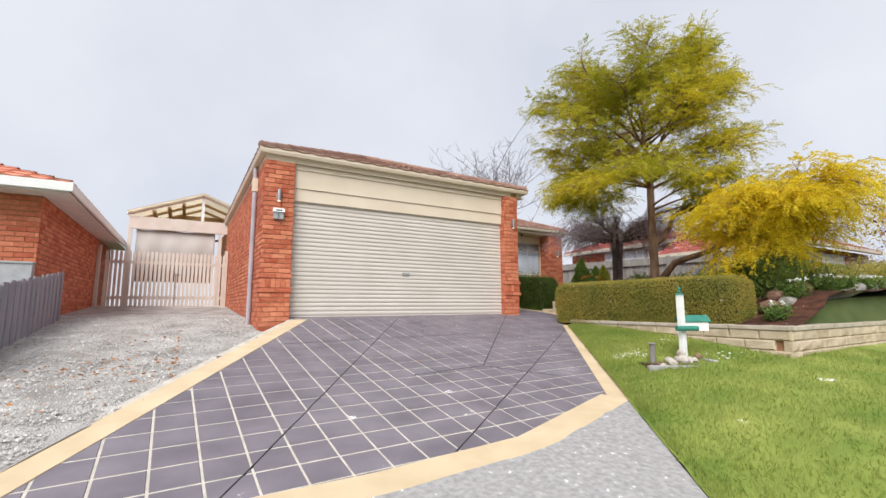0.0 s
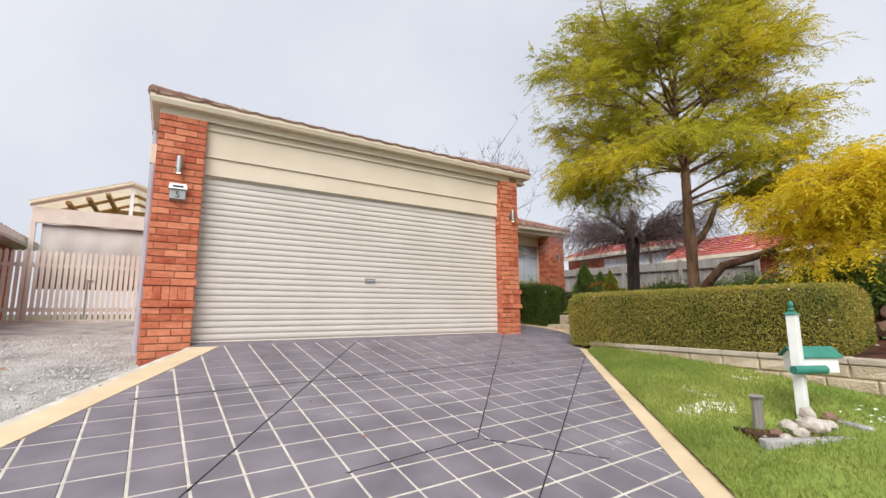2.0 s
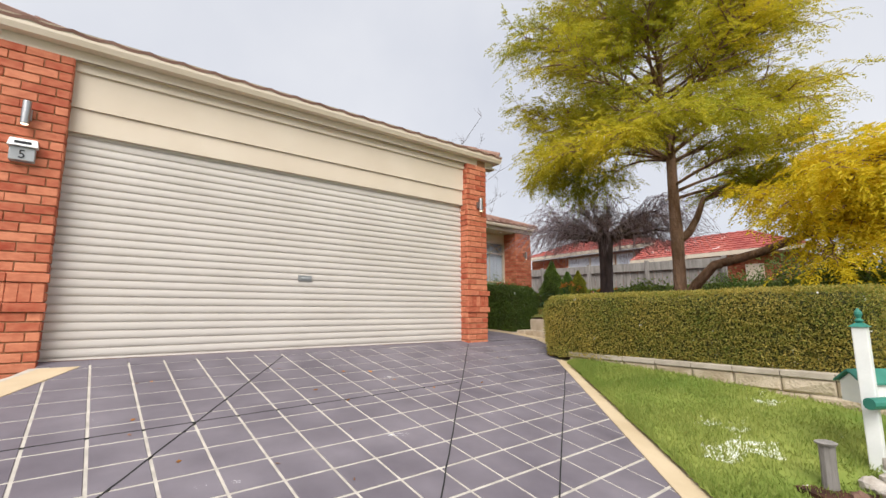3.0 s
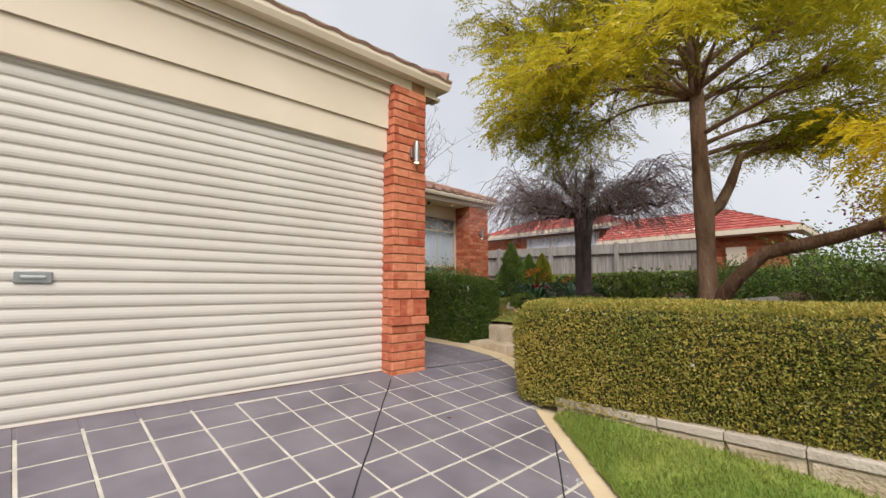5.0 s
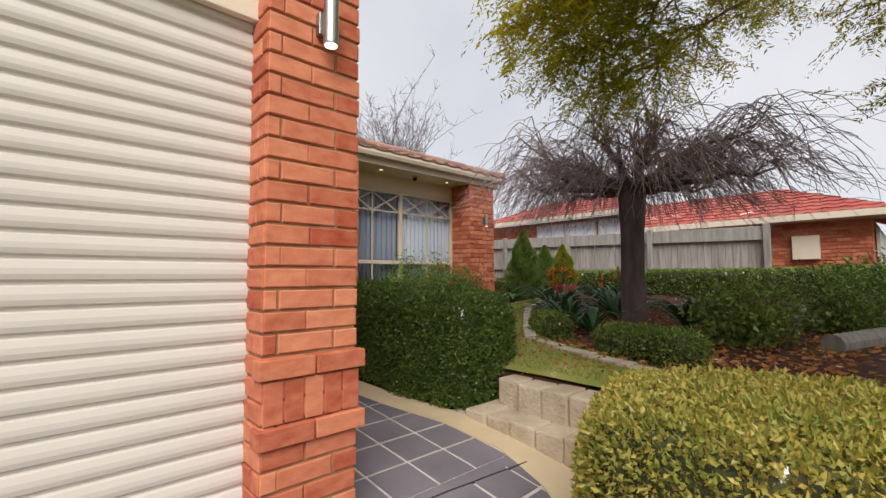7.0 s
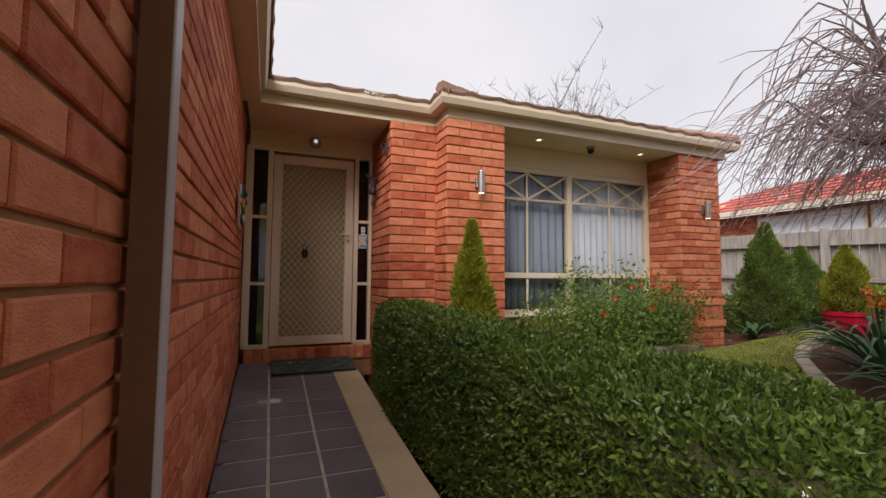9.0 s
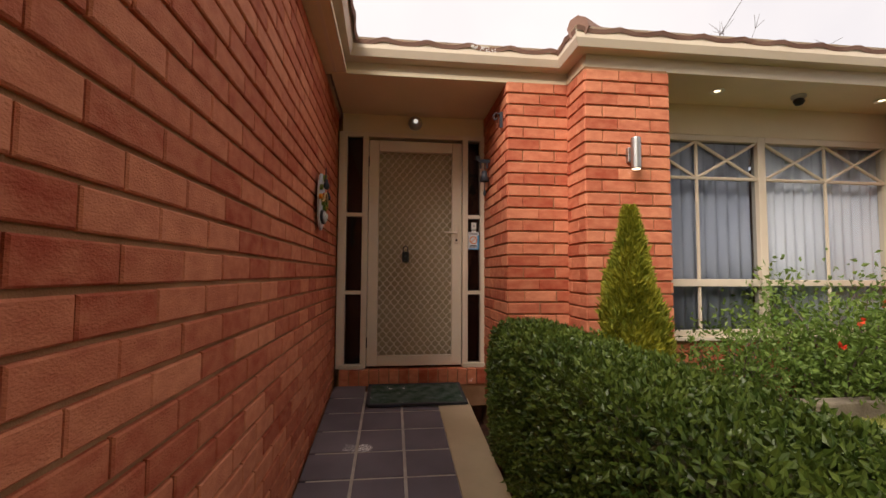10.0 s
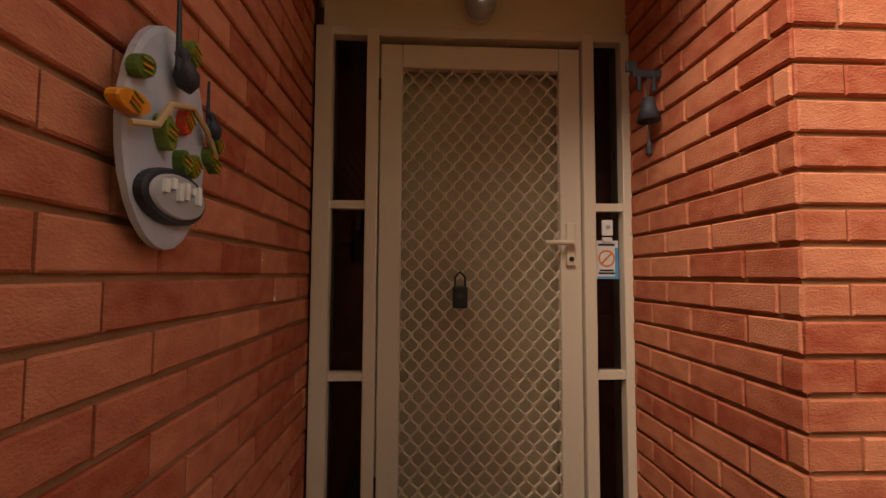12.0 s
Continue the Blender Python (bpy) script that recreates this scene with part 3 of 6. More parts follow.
def corbel(owner, x0, x1, y, side, z):
    """The band of two projecting courses with upright bricks between them."""
    n = 2
    for zz in (z, z + 3 * COURSE):
        for i in range(n):
            w = (x1 - x0 + 0.05) / n
            part("corbel_brick", Shape().box(x0 - 0.025 + i * w + 0.004, y - 0.028, zz + 0.005, x0 - 0.025 + (i + 1) * w - 0.004, y + 0.05, zz + COURSE - 0.006), BRICK, owner, bevel=0.004)
            part("corbel_brick", Shape().box(side - 0.05 if side > x0 + 0.1 else side - 0.026, y + 0.052, zz + 0.005, side + 0.026 if side > x0 + 0.1 else side + 0.05, y + 0.28, zz + COURSE - 0.006), BRICK, owner, bevel=0.004) if i == 0 else None
    m = int(round((x1 - x0) / 0.086))
    for i in range(m):
        w = (x1 - x0) / m
        part("soldier_brick", Shape().box(x0 + i * w + 0.004, y - 0.014, z + COURSE + 0.004, x0 + (i + 1) * w - 0.004, y + 0.05, z + 3 * COURSE - 0.004), BRICK, owner, bevel=0.003)


corbel(pil_r, 6.37, 6.79, 8.1, 6.785, 0.47)
corbel(pil_l, 0.96, 1.47, 8.1, 0.96, 0.47)

# entry and front room
w_door = wall("wall_door", 6.6, 13.2, 8.3, 13.4, -0.2, TOP, "plain wall round the front door")
w_e1 = wall("wall_entry_return", 8.105, 12.255, 8.565, 13.3, -0.2, TOP, "red brick return beside the front door")
brick_face(w_e1, (8.1, 13.07), (0, -1), 0.82, 0.3, TOP, 180, 0.3)
brick_face(w_e1, (8.1, 12.25), (1, 0), 0.48, 0.3, TOP, 60, 0.0)
w_e2 = wall("wall_front_room", 8.565, 11.955, 9.165, 12.9, -0.2, TOP, "red brick column beside the front window")
brick_face(w_e2, (8.56, 12.25), (0, -1), 0.30, 0.2, TOP, 40, 0.2)
brick_face(w_e2, (8.56, 11.95), (1, 0), 0.61, 0.2, TOP, 90, 0.0)
brick_face(w_e2, (9.17, 11.95), (0, 1), 0.55, 0.2, TOP, 0, 0.2)
w_col = wall("wall_column_right", 11.615, 12.005, 12.275, 13.2, -0.2, TOP, "red brick column at the corner of the house")
brick_face(w_col, (11.61, 12.6), (0, -1), 0.6, 0.2, TOP, 120, 0.3)
brick_face(w_col, (11.61, 12.0), (1, 0), 0.67, 0.2, TOP, 90, 0.0)
brick_face(w_col, (12.28, 12.0), (0, 1), 1.2, 0.2, TOP, 0, 0.0)
corbel(w_col, 11.61, 12.28, 12.0, 11.61, 0.78)
w_sill = wall("wall_under_window", 9.165, 12.5, 11.62, 12.7, -0.2, 0.93, "low red brick wall under the front window")
brick_face(w_sill, (9.17, 12.49), (1, 0), 2.44, 0.3, 0.93, 40, 0.0)
w_head = tagged(part("wall_window_head", Shape().box(9.17, 12.48, 2.62, 11.61, 12.62, TOP + 0.005), PLASTER), "cream painted panel above the front window", "wall", kind="structure")
for nm, b in (("wall_back", (1.2, 21.0, -0.3, 12.28, 21.2, TOP)), ("wall_east", (12.08, 13.2, -0.2, 12.28, 21.0, TOP)), ("wall_west", (0.97, 16.9, -0.3, 1.2, 21.0, TOP)), ("wall_garage_back", (1.2, 13.9, -0.3, 6.6, 14.1, TOP))):
    wall(nm, b[0], b[1], b[3], b[4], b[2], b[5], "red brick outer wall of the house")
tagged(part("floor_inside", Shape().box(1.2, 13.4, 0.45, 12.08, 21.0, 0.55), DIMPAINT), "house floor painted near-black as unlit", "floor", kind="structure")
tagged(part("garage_floor", Shape().box(1.2, 8.26, -0.2, 6.6, 13.9, 0.02), CONCRETE), "concrete garage floor", "floor", kind="structure")

# step under the front door
step = thing("door_step", "red brick step below the front door", "step", kind="structure")
part("step_body", Shape().box(6.825, 12.99, 0.3, 8.095, 13.25, 0.612), MORTAR, step)
for i in range(15):
    part("step_brick", Shape().box(6.828 + i * 0.0845 + 0.004, 12.975, 0.49, 6.828 + (i + 1) * 0.0845 - 0.004, 13.06, 0.622), BRICK, step, bevel=0.004)

# ---- eaves: soffit, fascia, gutter ----
GUT = 3.09
EAVE = [(0.84, 17.0, GUT), (0.84, 7.99, GUT), (7.06, 7.99, GUT), (6.98, 12.17, GUT), (8.46, 12.17, GUT), (8.46, 11.85, GUT), (12.5, 11.85, GUT), (12.5, 14.0, GUT)]
gutter_profile = [(0.0, -0.02), (0.012, 0.0), (0.0, 0.0), (-0.012, -0.012), (-0.012, -0.10), (-0.10, -0.10), (-0.10, -0.012), (-0.115, -0.012), (-0.115, -0.12), (-0.02, -0.12), (0.0, -0.07)]
gutter = tagged(part("gutter", Shape().sweep([(-o, u) for o, u in gutter_profile], EAVE[::-1]), CREAM), "cream quad gutter along the eaves", "gutter", kind="structure")
fascia = tagged(part("fascia", Shape().sweep([(0.118, -0.02), (0.14, -0.02), (0.14, -0.215), (0.118, -0.215)], EAVE[::-1]), CREAM), "cream fascia board below the gutter", "fascia", kind="structure")
soffit = Shape()
soffit.box(0.96, 8.11, TOP, 7.0, 8.24, TOP + 0.03)
soffit.box(6.6, 8.11, TOP + 0.002, 6.93, 12.3, TOP + 0.032)
soffit.box(6.82, 12.26, TOP - 0.004, 8.58, 13.25, TOP + 0.026)
soffit.box(8.56, 11.97, TOP - 0.002, 12.4, 12.7, TOP + 0.028)
soffit.box(0.95, 8.11, TOP + 0.004, 1.3, 17.0, TOP + 0.034)
tagged(part("ceiling_soffit", soffit, PLASTER), "cream painted soffit under the eaves", "soffit", kind="structure")


def tiled_slope(a, b, c, d, tile_w=0.30, course=0.33, profile=0.022):
    """A roof slope of overlapping wavy tiles: a to b along the eave, d to c along the top."""
    a, b, c, d = Vector(a), Vector(b), Vector(c), Vector(d)
    up = ((d + c) / 2 - (a + b) / 2)
    n = (b - a).cross(up).normalized()
    rows = max(1, int(up.length / course))
    s = Shape()
    long_side = max((b - a).length, (c - d).length)
    cols = max(6, int(long_side / tile_w * 6))
    axis = (b - a).normalized()
    for r in range(rows):
        v0, v1 = r / rows, (r + 1) / rows
        ring = []
        for v, lift in ((v0, 0.032), (v1, 0.004)):
            l, q = a.lerp(d, v), b.lerp(c, v)
            for k in range(cols + 1):
                p = l.lerp(q, k / cols)
                w = 0.5 + 0.5 * math.cos(2 * math.pi * (p - a).dot(axis) / tile_w)
                ring.append(p + n * (lift + profile * w * w))
        low = [ring[k] - n * 0.03 for k in range(cols + 1)]
        m = cols + 1
        s.add(ring + low, [(k, k + 1, m + k + 1, m + k) for k in range(cols)] + [(2 * m + k, 2 * m + k + 1, k + 1, k) for k in range(cols)])
    return s


roof = thing("roof", "brown concrete tiled hip roof of the house", "roof", kind="structure")
ZR = GUT - 0.045
ridge = ZR + 1.23
part("roof_slope", tiled_slope((0.84, 7.99, ZR), (7.06, 7.99, ZR), (3.96, 11.1, ridge), (3.94, 11.1, ridge)), ROOF, roof)
part("roof_slope", tiled_slope((0.84, 17.0, ZR), (0.84, 7.99, ZR), (3.94, 11.1, ridge), (3.94, 17.0, ridge)), ROOF, roof)
part("roof_slope", tiled_slope((7.04, 7.99, ZR), (7.0, 12.17, ZR), (3.96, 15.2, ridge), (3.96, 11.1, ridge)), ROOF, roof)
part("roof_slope", tiled_slope((6.9, 12.17, ZR), (8.55, 12.17, ZR), (9.6, 16.1, ZR + 1.57), (5.0, 16.1, ZR + 1.57)), ROOF, roof)
part("roof_slope", tiled_slope((8.46, 11.85, ZR), (12.5, 11.85, ZR), (10.5, 13.85, ZR + 0.79), (10.46, 13.85, ZR + 0.79)), ROOF, roof)
part("roof_slope", tiled_slope((12.5, 11.85, ZR), (12.5, 16.0, ZR), (10.48, 16.0, ZR + 0.79), (10.48, 13.85, ZR + 0.79)), ROOF, roof)
part("roof_slope", tiled_slope((8.46, 14.4, ZR), (8.46, 11.85, ZR), (10.46, 13.85, ZR + 0.79), (10.46, 16.4, ZR + 0.79)), ROOF, roof)
part("roof_slope", tiled_slope((12.5, 16.0, ZR), (12.5, 21.2, ZR), (9.0, 17.6, ZR + 1.4), (9.0, 16.0, ZR + 1.4)), ROOF, roof)
part("roof_slope", tiled_slope((12.5, 21.3, ZR), (0.8, 21.3, ZR), (4.0, 16.1, ZR + 1.57), (9.6, 16.1, ZR + 1.57)), ROOF, roof)


def ridge_caps(a, b):
    a, b = Vector(a), Vector(b)
    n = max(1, int((b - a).length / 0.38))
    for i in range(n):
        part("ridge_tile", Shape().tube([a.lerp(b, i / n), a.lerp(b, (i + 1.1) / n)], [0.075, 0.062], 8), ROOF, roof)


for a, b in (((0.86, 8.01, ZR + 0.05), (3.95, 11.1, ridge + 0.04)), ((7.02, 8.01, ZR + 0.05), (3.95, 11.1, ridge + 0.04)), ((8.48, 11.87, ZR + 0.05), (10.46, 13.85, ZR + 0.83)), ((12.48, 11.87, ZR + 0.05), (10.5, 13.85, ZR + 0.83))):
    ridge_caps(a, b)

# ---- garage opening ----
garage = thing("garage_door", "closed cream ribbed steel roller door", "garage door", kind="structure")
ribs = Shape()
rib_pitch = 0.0809
prof = []
z = -0.031
while z < 2.34:
    prof += [(8.274, z), (8.274, z + 0.010), (8.262, z + 0.017), (8.2575, z + 0.034), (8.2575, z + 0.052), (8.262, z + rib_pitch - 0.006)]
    z += rib_pitch
ribs.v = [(x, y, zz) for y, zz in prof for x in (1.46, 6.40)]
ribs.f = [(2 * i, 2 * i + 1, 2 * i + 3, 2 * i + 2) for i in range(len(prof) - 1)]
ribs.box(1.46, 8.29, 0.02, 6.40, 8.30, 2.4)
part("curtain", ribs, DOORCREAM, garage)
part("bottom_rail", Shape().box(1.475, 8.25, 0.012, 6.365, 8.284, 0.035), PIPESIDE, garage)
threshold = Shape()
strip(threshold, [(1.475, 8.09), (3, 8.09), (6.74, 8.09)], [(1.475, 8.25), (3, 8.25), (6.74, 8.25)], drive_z, -0.003)
tagged(part("threshold", threshold, TILE), "plain charcoal concrete strip at the garage door", "threshold", kind="structure")
lock = part("lock_plate", Shape().box(3.76, 8.246, 0.855, 3.93, 8.262, 0.925), STEEL, garage, "grey steel lock plate", bevel=0.004)
part("lock_handle", Shape().tube([(3.79, 8.237, 0.89), (3.90, 8.237, 0.89)], 0.011, 8), GREYBOX, lock)
beam = thing("garage_lintel", "cream boarded lintel above the garage door", "lintel", kind="structure")
part("lintel_panel", Shape().box(1.466, 8.19, 2.432, 6.374, 8.25, TOP), CREAM, beam)
part("lintel_lip", Shape().box(1.466, 8.212, 2.19, 6.374, 8.25, 2.43), CREAM, beam, bevel=0.004)
part("lintel_bead", Shape().box(1.466, 8.165, TOP - 0.09, 6.374, 8.188, TOP - 0.002), CREAM, beam, bevel=0.006)


# ---- front door ----
PLASTERTAN = material("tan_door_paint", [(0.42, 0.34, 0.22), (0.5, 0.42, 0.29)], 0.5, 2, 60, 0.04)
door = thing("door_1", "cream security door with diamond mesh, closed", "door", kind="structure")
DX0, DX1, DZ0, DZ1, DY = 7.03, 7.915, 0.64, 2.665, 13.07
part("inner_door", Shape().box(DX0 + 0.03, DY + 0.07, DZ0, DX1 - 0.03, DY + 0.11, DZ1 - 0.02), PLASTERTAN, door, "tan timber door behind the mesh")
frame_bars = ((DX0 + 0.025, DZ0, DX0 + 0.115, DZ1 - 0.025), (DX1 - 0.115, DZ0, DX1 - 0.025, DZ1 - 0.025), (DX0 + 0.115, DZ1 - 0.125, DX1 - 0.115, DZ1 - 0.025), (DX0 + 0.115, DZ0, DX1 - 0.115, DZ0 + 0.09))
for x0, z0, x1, z1 in frame_bars:
    part("door_stile", Shape().box(x0, DY - 0.012, z0, x1, DY + 0.03, z1), CREAM, door, bevel=0.006)
mx0, mx1, mz0, mz1 = DX0 + 0.11, DX1 - 0.11, DZ0 + 0.085, DZ1 - 0.12
cell_w, cell_h = 0.0665, 0.0815
strands = int(round((mx1 - mx0) / (cell_w / 2)))
for i in range(strands + 1):
    x = mx0 + (mx1 - mx0) * i / strands
    pts = []
    n = int((mz1 - mz0) / (cell_h / 8))
    for k in range(n + 1):
        z = mz0 + (mz1 - mz0) * k / n
        ph = 2 * math.pi * (z - mz0) / cell_h + math.pi * (i % 2)
        tri = math.sin(ph) + 0.12 * math.sin(3 * ph)
        pts.append((min(mx1, max(mx0, x + cell_w / 4 * tri * 0.93)), DY + 0.004, z))
    s = Shape()
    w, d = 0.0055, 0.006
    for px, py, pz in pts:
        s.v += [(px - w, py + d, pz), (px + w, py + d, pz), (px + w * 0.5, py - d, pz), (px - w * 0.5, py - d, pz)]
    s.f = [(4 * k + a, 4 * k + (a + 1) % 4, 4 * k + 4 + (a + 1) % 4, 4 * k + 4 + a) for k in range(len(pts) - 1) for a in range(4)]
    part("mesh_strand", s, CREAM, door)
lockset = part("lock_case", Shape().box(DX1 - 0.095, DY - 0.028, 1.72, DX1 - 0.055, DY - 0.012, 1.90), CREAM, door, "cream lock plate", bevel=0.006)
part("handle", Shape().tube([(DX1 - 0.075, DY - 0.05, 1.815), (DX1 - 0.19, DY - 0.055, 1.815)], [0.011, 0.009], 10), CREAM, lockset)
part("handle_stem", Shape().tube([(DX1 - 0.075, DY - 0.012, 1.815), (DX1 - 0.075, DY - 0.055, 1.815)], 0.012, 10), CREAM, lockset)
part("keyhole", Shape().tube([(DX1 - 0.075, DY - 0.034, 1.75), (DX1 - 0.075, DY - 0.026, 1.75)], 0.01, 10), BLACK, lockset)
for z in (0.8, 2.4):
    part("hinge", Shape().tube([(DX0 + 0.02, DY - 0.014, z), (DX0 + 0.02, DY - 0.014, z + 0.09)], 0.008, 8), BLACK, door)

surround = thing("door_frame", "cream door frame with narrow sidelights", "door frame", kind="structure")
for x0, x1 in ((6.792, 6.862), (7.0, 7.05), (7.895, 7.945), (8.06, 8.098)):
    part("jamb", Shape().box(x0, DY - 0.03, 0.625, x1, DY + 0.09, 2.70), CREAM, surround, bevel=0.005)
part("head", Shape().box(6.792, DY - 0.028, 2.665, 8.098, DY + 0.09, 2.705), CREAM, surround, bevel=0.004)
for x0, x1 in ((6.862, 7.0), (7.945, 8.06)):
    for z in (1.28, 1.965):
        part("transom", Shape().box(x0, DY - 0.02, z - 0.016, x1, DY + 0.05, z + 0.016), CREAM, surround)
    part("pane", Shape().add([(x0, DY + 0.02, 0.66), (x1, DY + 0.02, 0.66), (x1, DY + 0.02, 2.665), (x0, DY + 0.02, 2.665)], [(0, 1, 2, 3)]), SIDEGLASS, surround, "dark glass")
    # Near-black board just behind the pane paints the hallway's shade.
    part("backing", Shape().box(x0 - 0.02, DY + 0.115, 0.62, x1 + 0.02, DY + 0.125, 2.7), DIMPAINT, surround, "near-black board painting the hallway's darkness behind the glass")
    part("sidelight_sill", Shape().box(x0 - 0.04, DY - 0.05, 0.622, x1 + 0.04, DY + 0.02, 0.66), SILLWHITE, surround, bevel=0.004)
tagged(part("wall_over_door", Shape().box(6.82, DY - 0.01, 2.705, 8.1, DY + 0.1, TOP), PLASTER), "cream painted panel above the front door", "wall", kind="structure")

lockbox = thing("key_safe", "small black key safe hanging on the security mesh", "key safe", at=(7.385, 13.05, 1.64))
part("case", Shape().box(-0.03, -0.03, -0.09, 0.03, 0.005, 0.0), BLACK, lockbox, bevel=0.008)
part("shackle", Shape().tube([(-0.02, -0.012, 0.0), (-0.02, -0.012, 0.035), (0, -0.012, 0.055), (0.02, -0.012, 0.035), (0.02, -0.012, 0.0)], 0.005, 8), IRON, lockbox)
part("dial", Shape().tube([(0, -0.03, -0.04), (0, -0.036, -0.04)], 0.012, 12), IRON, lockbox)

sticker = thing("door_sticker", "white and blue notice with orange no-entry ring on the sidelight", "sticker", at=(8.003, 13.083, 1.75))
part("sheet", Shape().box(-0.05, 0, -0.08, 0.05, 0.003, 0.08), PAPER, sticker)
part("blue_edge", Shape().box(0.036, -0.0015, -0.08, 0.05, 0.001, 0.05), BLUE, sticker)
part("blue_edge", Shape().box(-0.04, -0.0015, -0.08, 0.036, 0.001, -0.07), BLUE, sticker)
ring = Shape()
ring.v = [(r * math.cos(a), -0.0015, 0.005 + r * math.sin(a)) for r in (0.028, 0.036) for a in [2 * math.pi * k / 24 for k in range(24)]]
ring.f = [(k, (k + 1) % 24, 24 + (k + 1) % 24, 24 + k) for k in range(24)]
part("ring", ring, ORANGEINK, sticker)
part("slash", Shape().box(-0.03, -0.0015, -0.004, 0.03, -0.0005, 0.004, Matrix.Translation((0, 0, 0.005)) @ Matrix.Rotation(radians(-45), 4, "Y")), ORANGEINK, sticker)
for z, w in ((0.062, 0.035), (-0.045, 0.03), (-0.057, 0.035)):
    part("print_line", Shape().box(-w, -0.0015, z - 0.004, w, -0.0005, z + 0.004), INK, sticker)
bell_push = thing("doorbell", "small white doorbell button on the sidelight", "doorbell", at=(8.005, 13.08, 1.88))
part("plate", Shape().box(-0.022, -0.012, -0.03, 0.022, 0.005, 0.035), WHITE, bell_push, bevel=0.004)
part("button", Shape().tube([(0, -0.012, 0.005), (0, -0.017, 0.005)], 0.009, 12), GREYBOX, bell_push)
part("label", Shape().box(-0.02, -0.008, -0.055, 0.02, 0.005, -0.037), WHITE, bell_push)

mat = thing("doormat", "green leafy doormat in front of the step", "doormat", at=(7.47, 12.72, 0.4835))
mat.rotation_euler = (0.098, 0, 0)
part("pile", Shape().box(-0.37, -0.22, 0, 0.37, 0.20, 0.014), MATGREEN, mat, bevel=0.005)
part("rim", Shape().sweep([(-0.012, 0), (0.012, 0), (0.012, 0.016), (-0.012, 0.016)], [(-0.37, -0.22, 0), (0.37, -0.22, 0), (0.37, 0.20, 0), (-0.37, 0.20, 0), (-0.37, -0.21, 0)]), IRON, mat)

porch = thing("porch_light", "round frosted porch lamp over the door", "lamp", at=(7.46, 13.055, 2.79))
part("base", Shape().lathe([(0.055, 0), (0.06, 0.012), (0.05, 0.02)], 0, 0, 20, Matrix.Rotation(radians(90), 4, "X")), WHITE, porch)
part("globe", Shape().lathe([(0.0, 0.02), (0.058, 0.025), (0.064, 0.05), (0.05, 0.085), (0.02, 0.10)], 0, 0, 20, Matrix.Rotation(radians(90), 4, "X")), GREYBOX, porch, smooth=True)
part("bulb", Shape().lathe([(0.018, 0.1), (0.02, 0.106), (0.008, 0.11)], 0, 0, 12, Matrix.Rotation(radians(90), 4, "X")), LEDGLOW, porch)


def soffit_spot(x, y):
    ob = thing("downlight", "small recessed downlight in the soffit, lit", "downlight", "downlights under the eave", at=(x, y, TOP - 0.006))
    part("trim", Shape().lathe([(0.03, 0.0), (0.05, -0.006), (0.05, 0.002)], 0, 0, 18), WHITE, ob)
    part("lens", Shape().lathe([(0.022, -0.002), (0.002, -0.003)], 0, 0, 14), LAMPGLOW, ob)


soffit_spot(9.75, 12.2)
soffit_spot(11.2, 12.2)
sensor = thing("sensor_lamp", "dark round sensor under the soffit", "sensor", at=(10.45, 12.2, TOP - 0.004))
part("base", Shape().lathe([(0.05, 0), (0.05, -0.02), (0.03, -0.03)], 0, 0, 16), GREYBOX, sensor)
part("dome", Shape().lathe([(0.035, -0.03), (0.04, -0.05), (0.025, -0.075), (0.005, -0.08)], 0, 0, 16), BLACK, sensor, smooth=True)


def wall_lamp(x, y, z, name_note):
    ob = thing("wall_lamp", "brushed steel up-down cylinder lamp on the brick pillar", "wall lamp", "steel wall lamps", at=(x, y, z))
    part("plate", Shape().box(-0.035, -0.025, -0.05, 0.035, 0.012, 0.05), STEEL, ob, bevel=0.004)
    part("tube", Shape().lathe([(0.03, -0.105), (0.032, -0.1), (0.032, 0.1), (0.03, 0.105)], 0, -0.062, 20), STEEL, ob, smooth=False)
    part("diffuser", Shape().lathe([(0.026, -0.109), (0.027, -0.104)], 0, -0.062, 16), LAMPGLOW, ob, "warm lit lens")


wall_lamp(6.60, 8.088, 2.20, "")
wall_lamp(1.20, 8.088, 2.22, "")
wall_lamp(8.88, 11.938, 2.26, "")
wall_lamp(11.98, 11.988, 2.2, "")

number = thing("house_number", "grey number box reading five under a white hood", "house number", at=(1.21, 8.09, 1.86))
part("box", Shape().box(-0.085, -0.06, -0.075, 0.085, 0.015, 0.045), GREYBOX, number, bevel=0.006)
part("hood", Shape().add([(-0.1, -0.085, 0.05), (0.1, -0.085, 0.05), (0.1, 0.015, 0.05), (-0.1, 0.015, 0.05), (-0.09, -0.06, 0.12), (0.09, -0.06, 0.12), (0.09, 0.015, 0.125), (-0.09, 0.015, 0.125)], [(0, 3, 2, 1), (4, 5, 6, 7), (0, 1, 5, 4), (1, 2, 6, 5), (2, 3, 7, 6), (3, 0, 4, 7)]), WHITE, number)
part("slot", Shape().box(-0.055, -0.08, 0.068, 0.055, -0.0725, 0.092), INK, number)
digit = bpy.data.curves.new("digit", "FONT")
digit.body, digit.size, digit.extrude, digit.align_x = "5", 0.105, 0.002, "CENTER"
digit_ob = new("digit", digit)
digit_ob.data.materials.append(INK)
digit_ob.parent = number
digit_ob.matrix_local = pose(0, -0.063, -0.055, 90, 0, 0)

# wall plaque with birds and gum leaves
plaque = thing("wall_plaque", "pale oval welcome plaque with birds and gum leaves", "plaque", at=(6.795, 12.02, 1.905))
plaque.scale = (0.8, 0.8, 0.78)
TO_WALL = Matrix.Rotation(radians(90), 4, "Z")


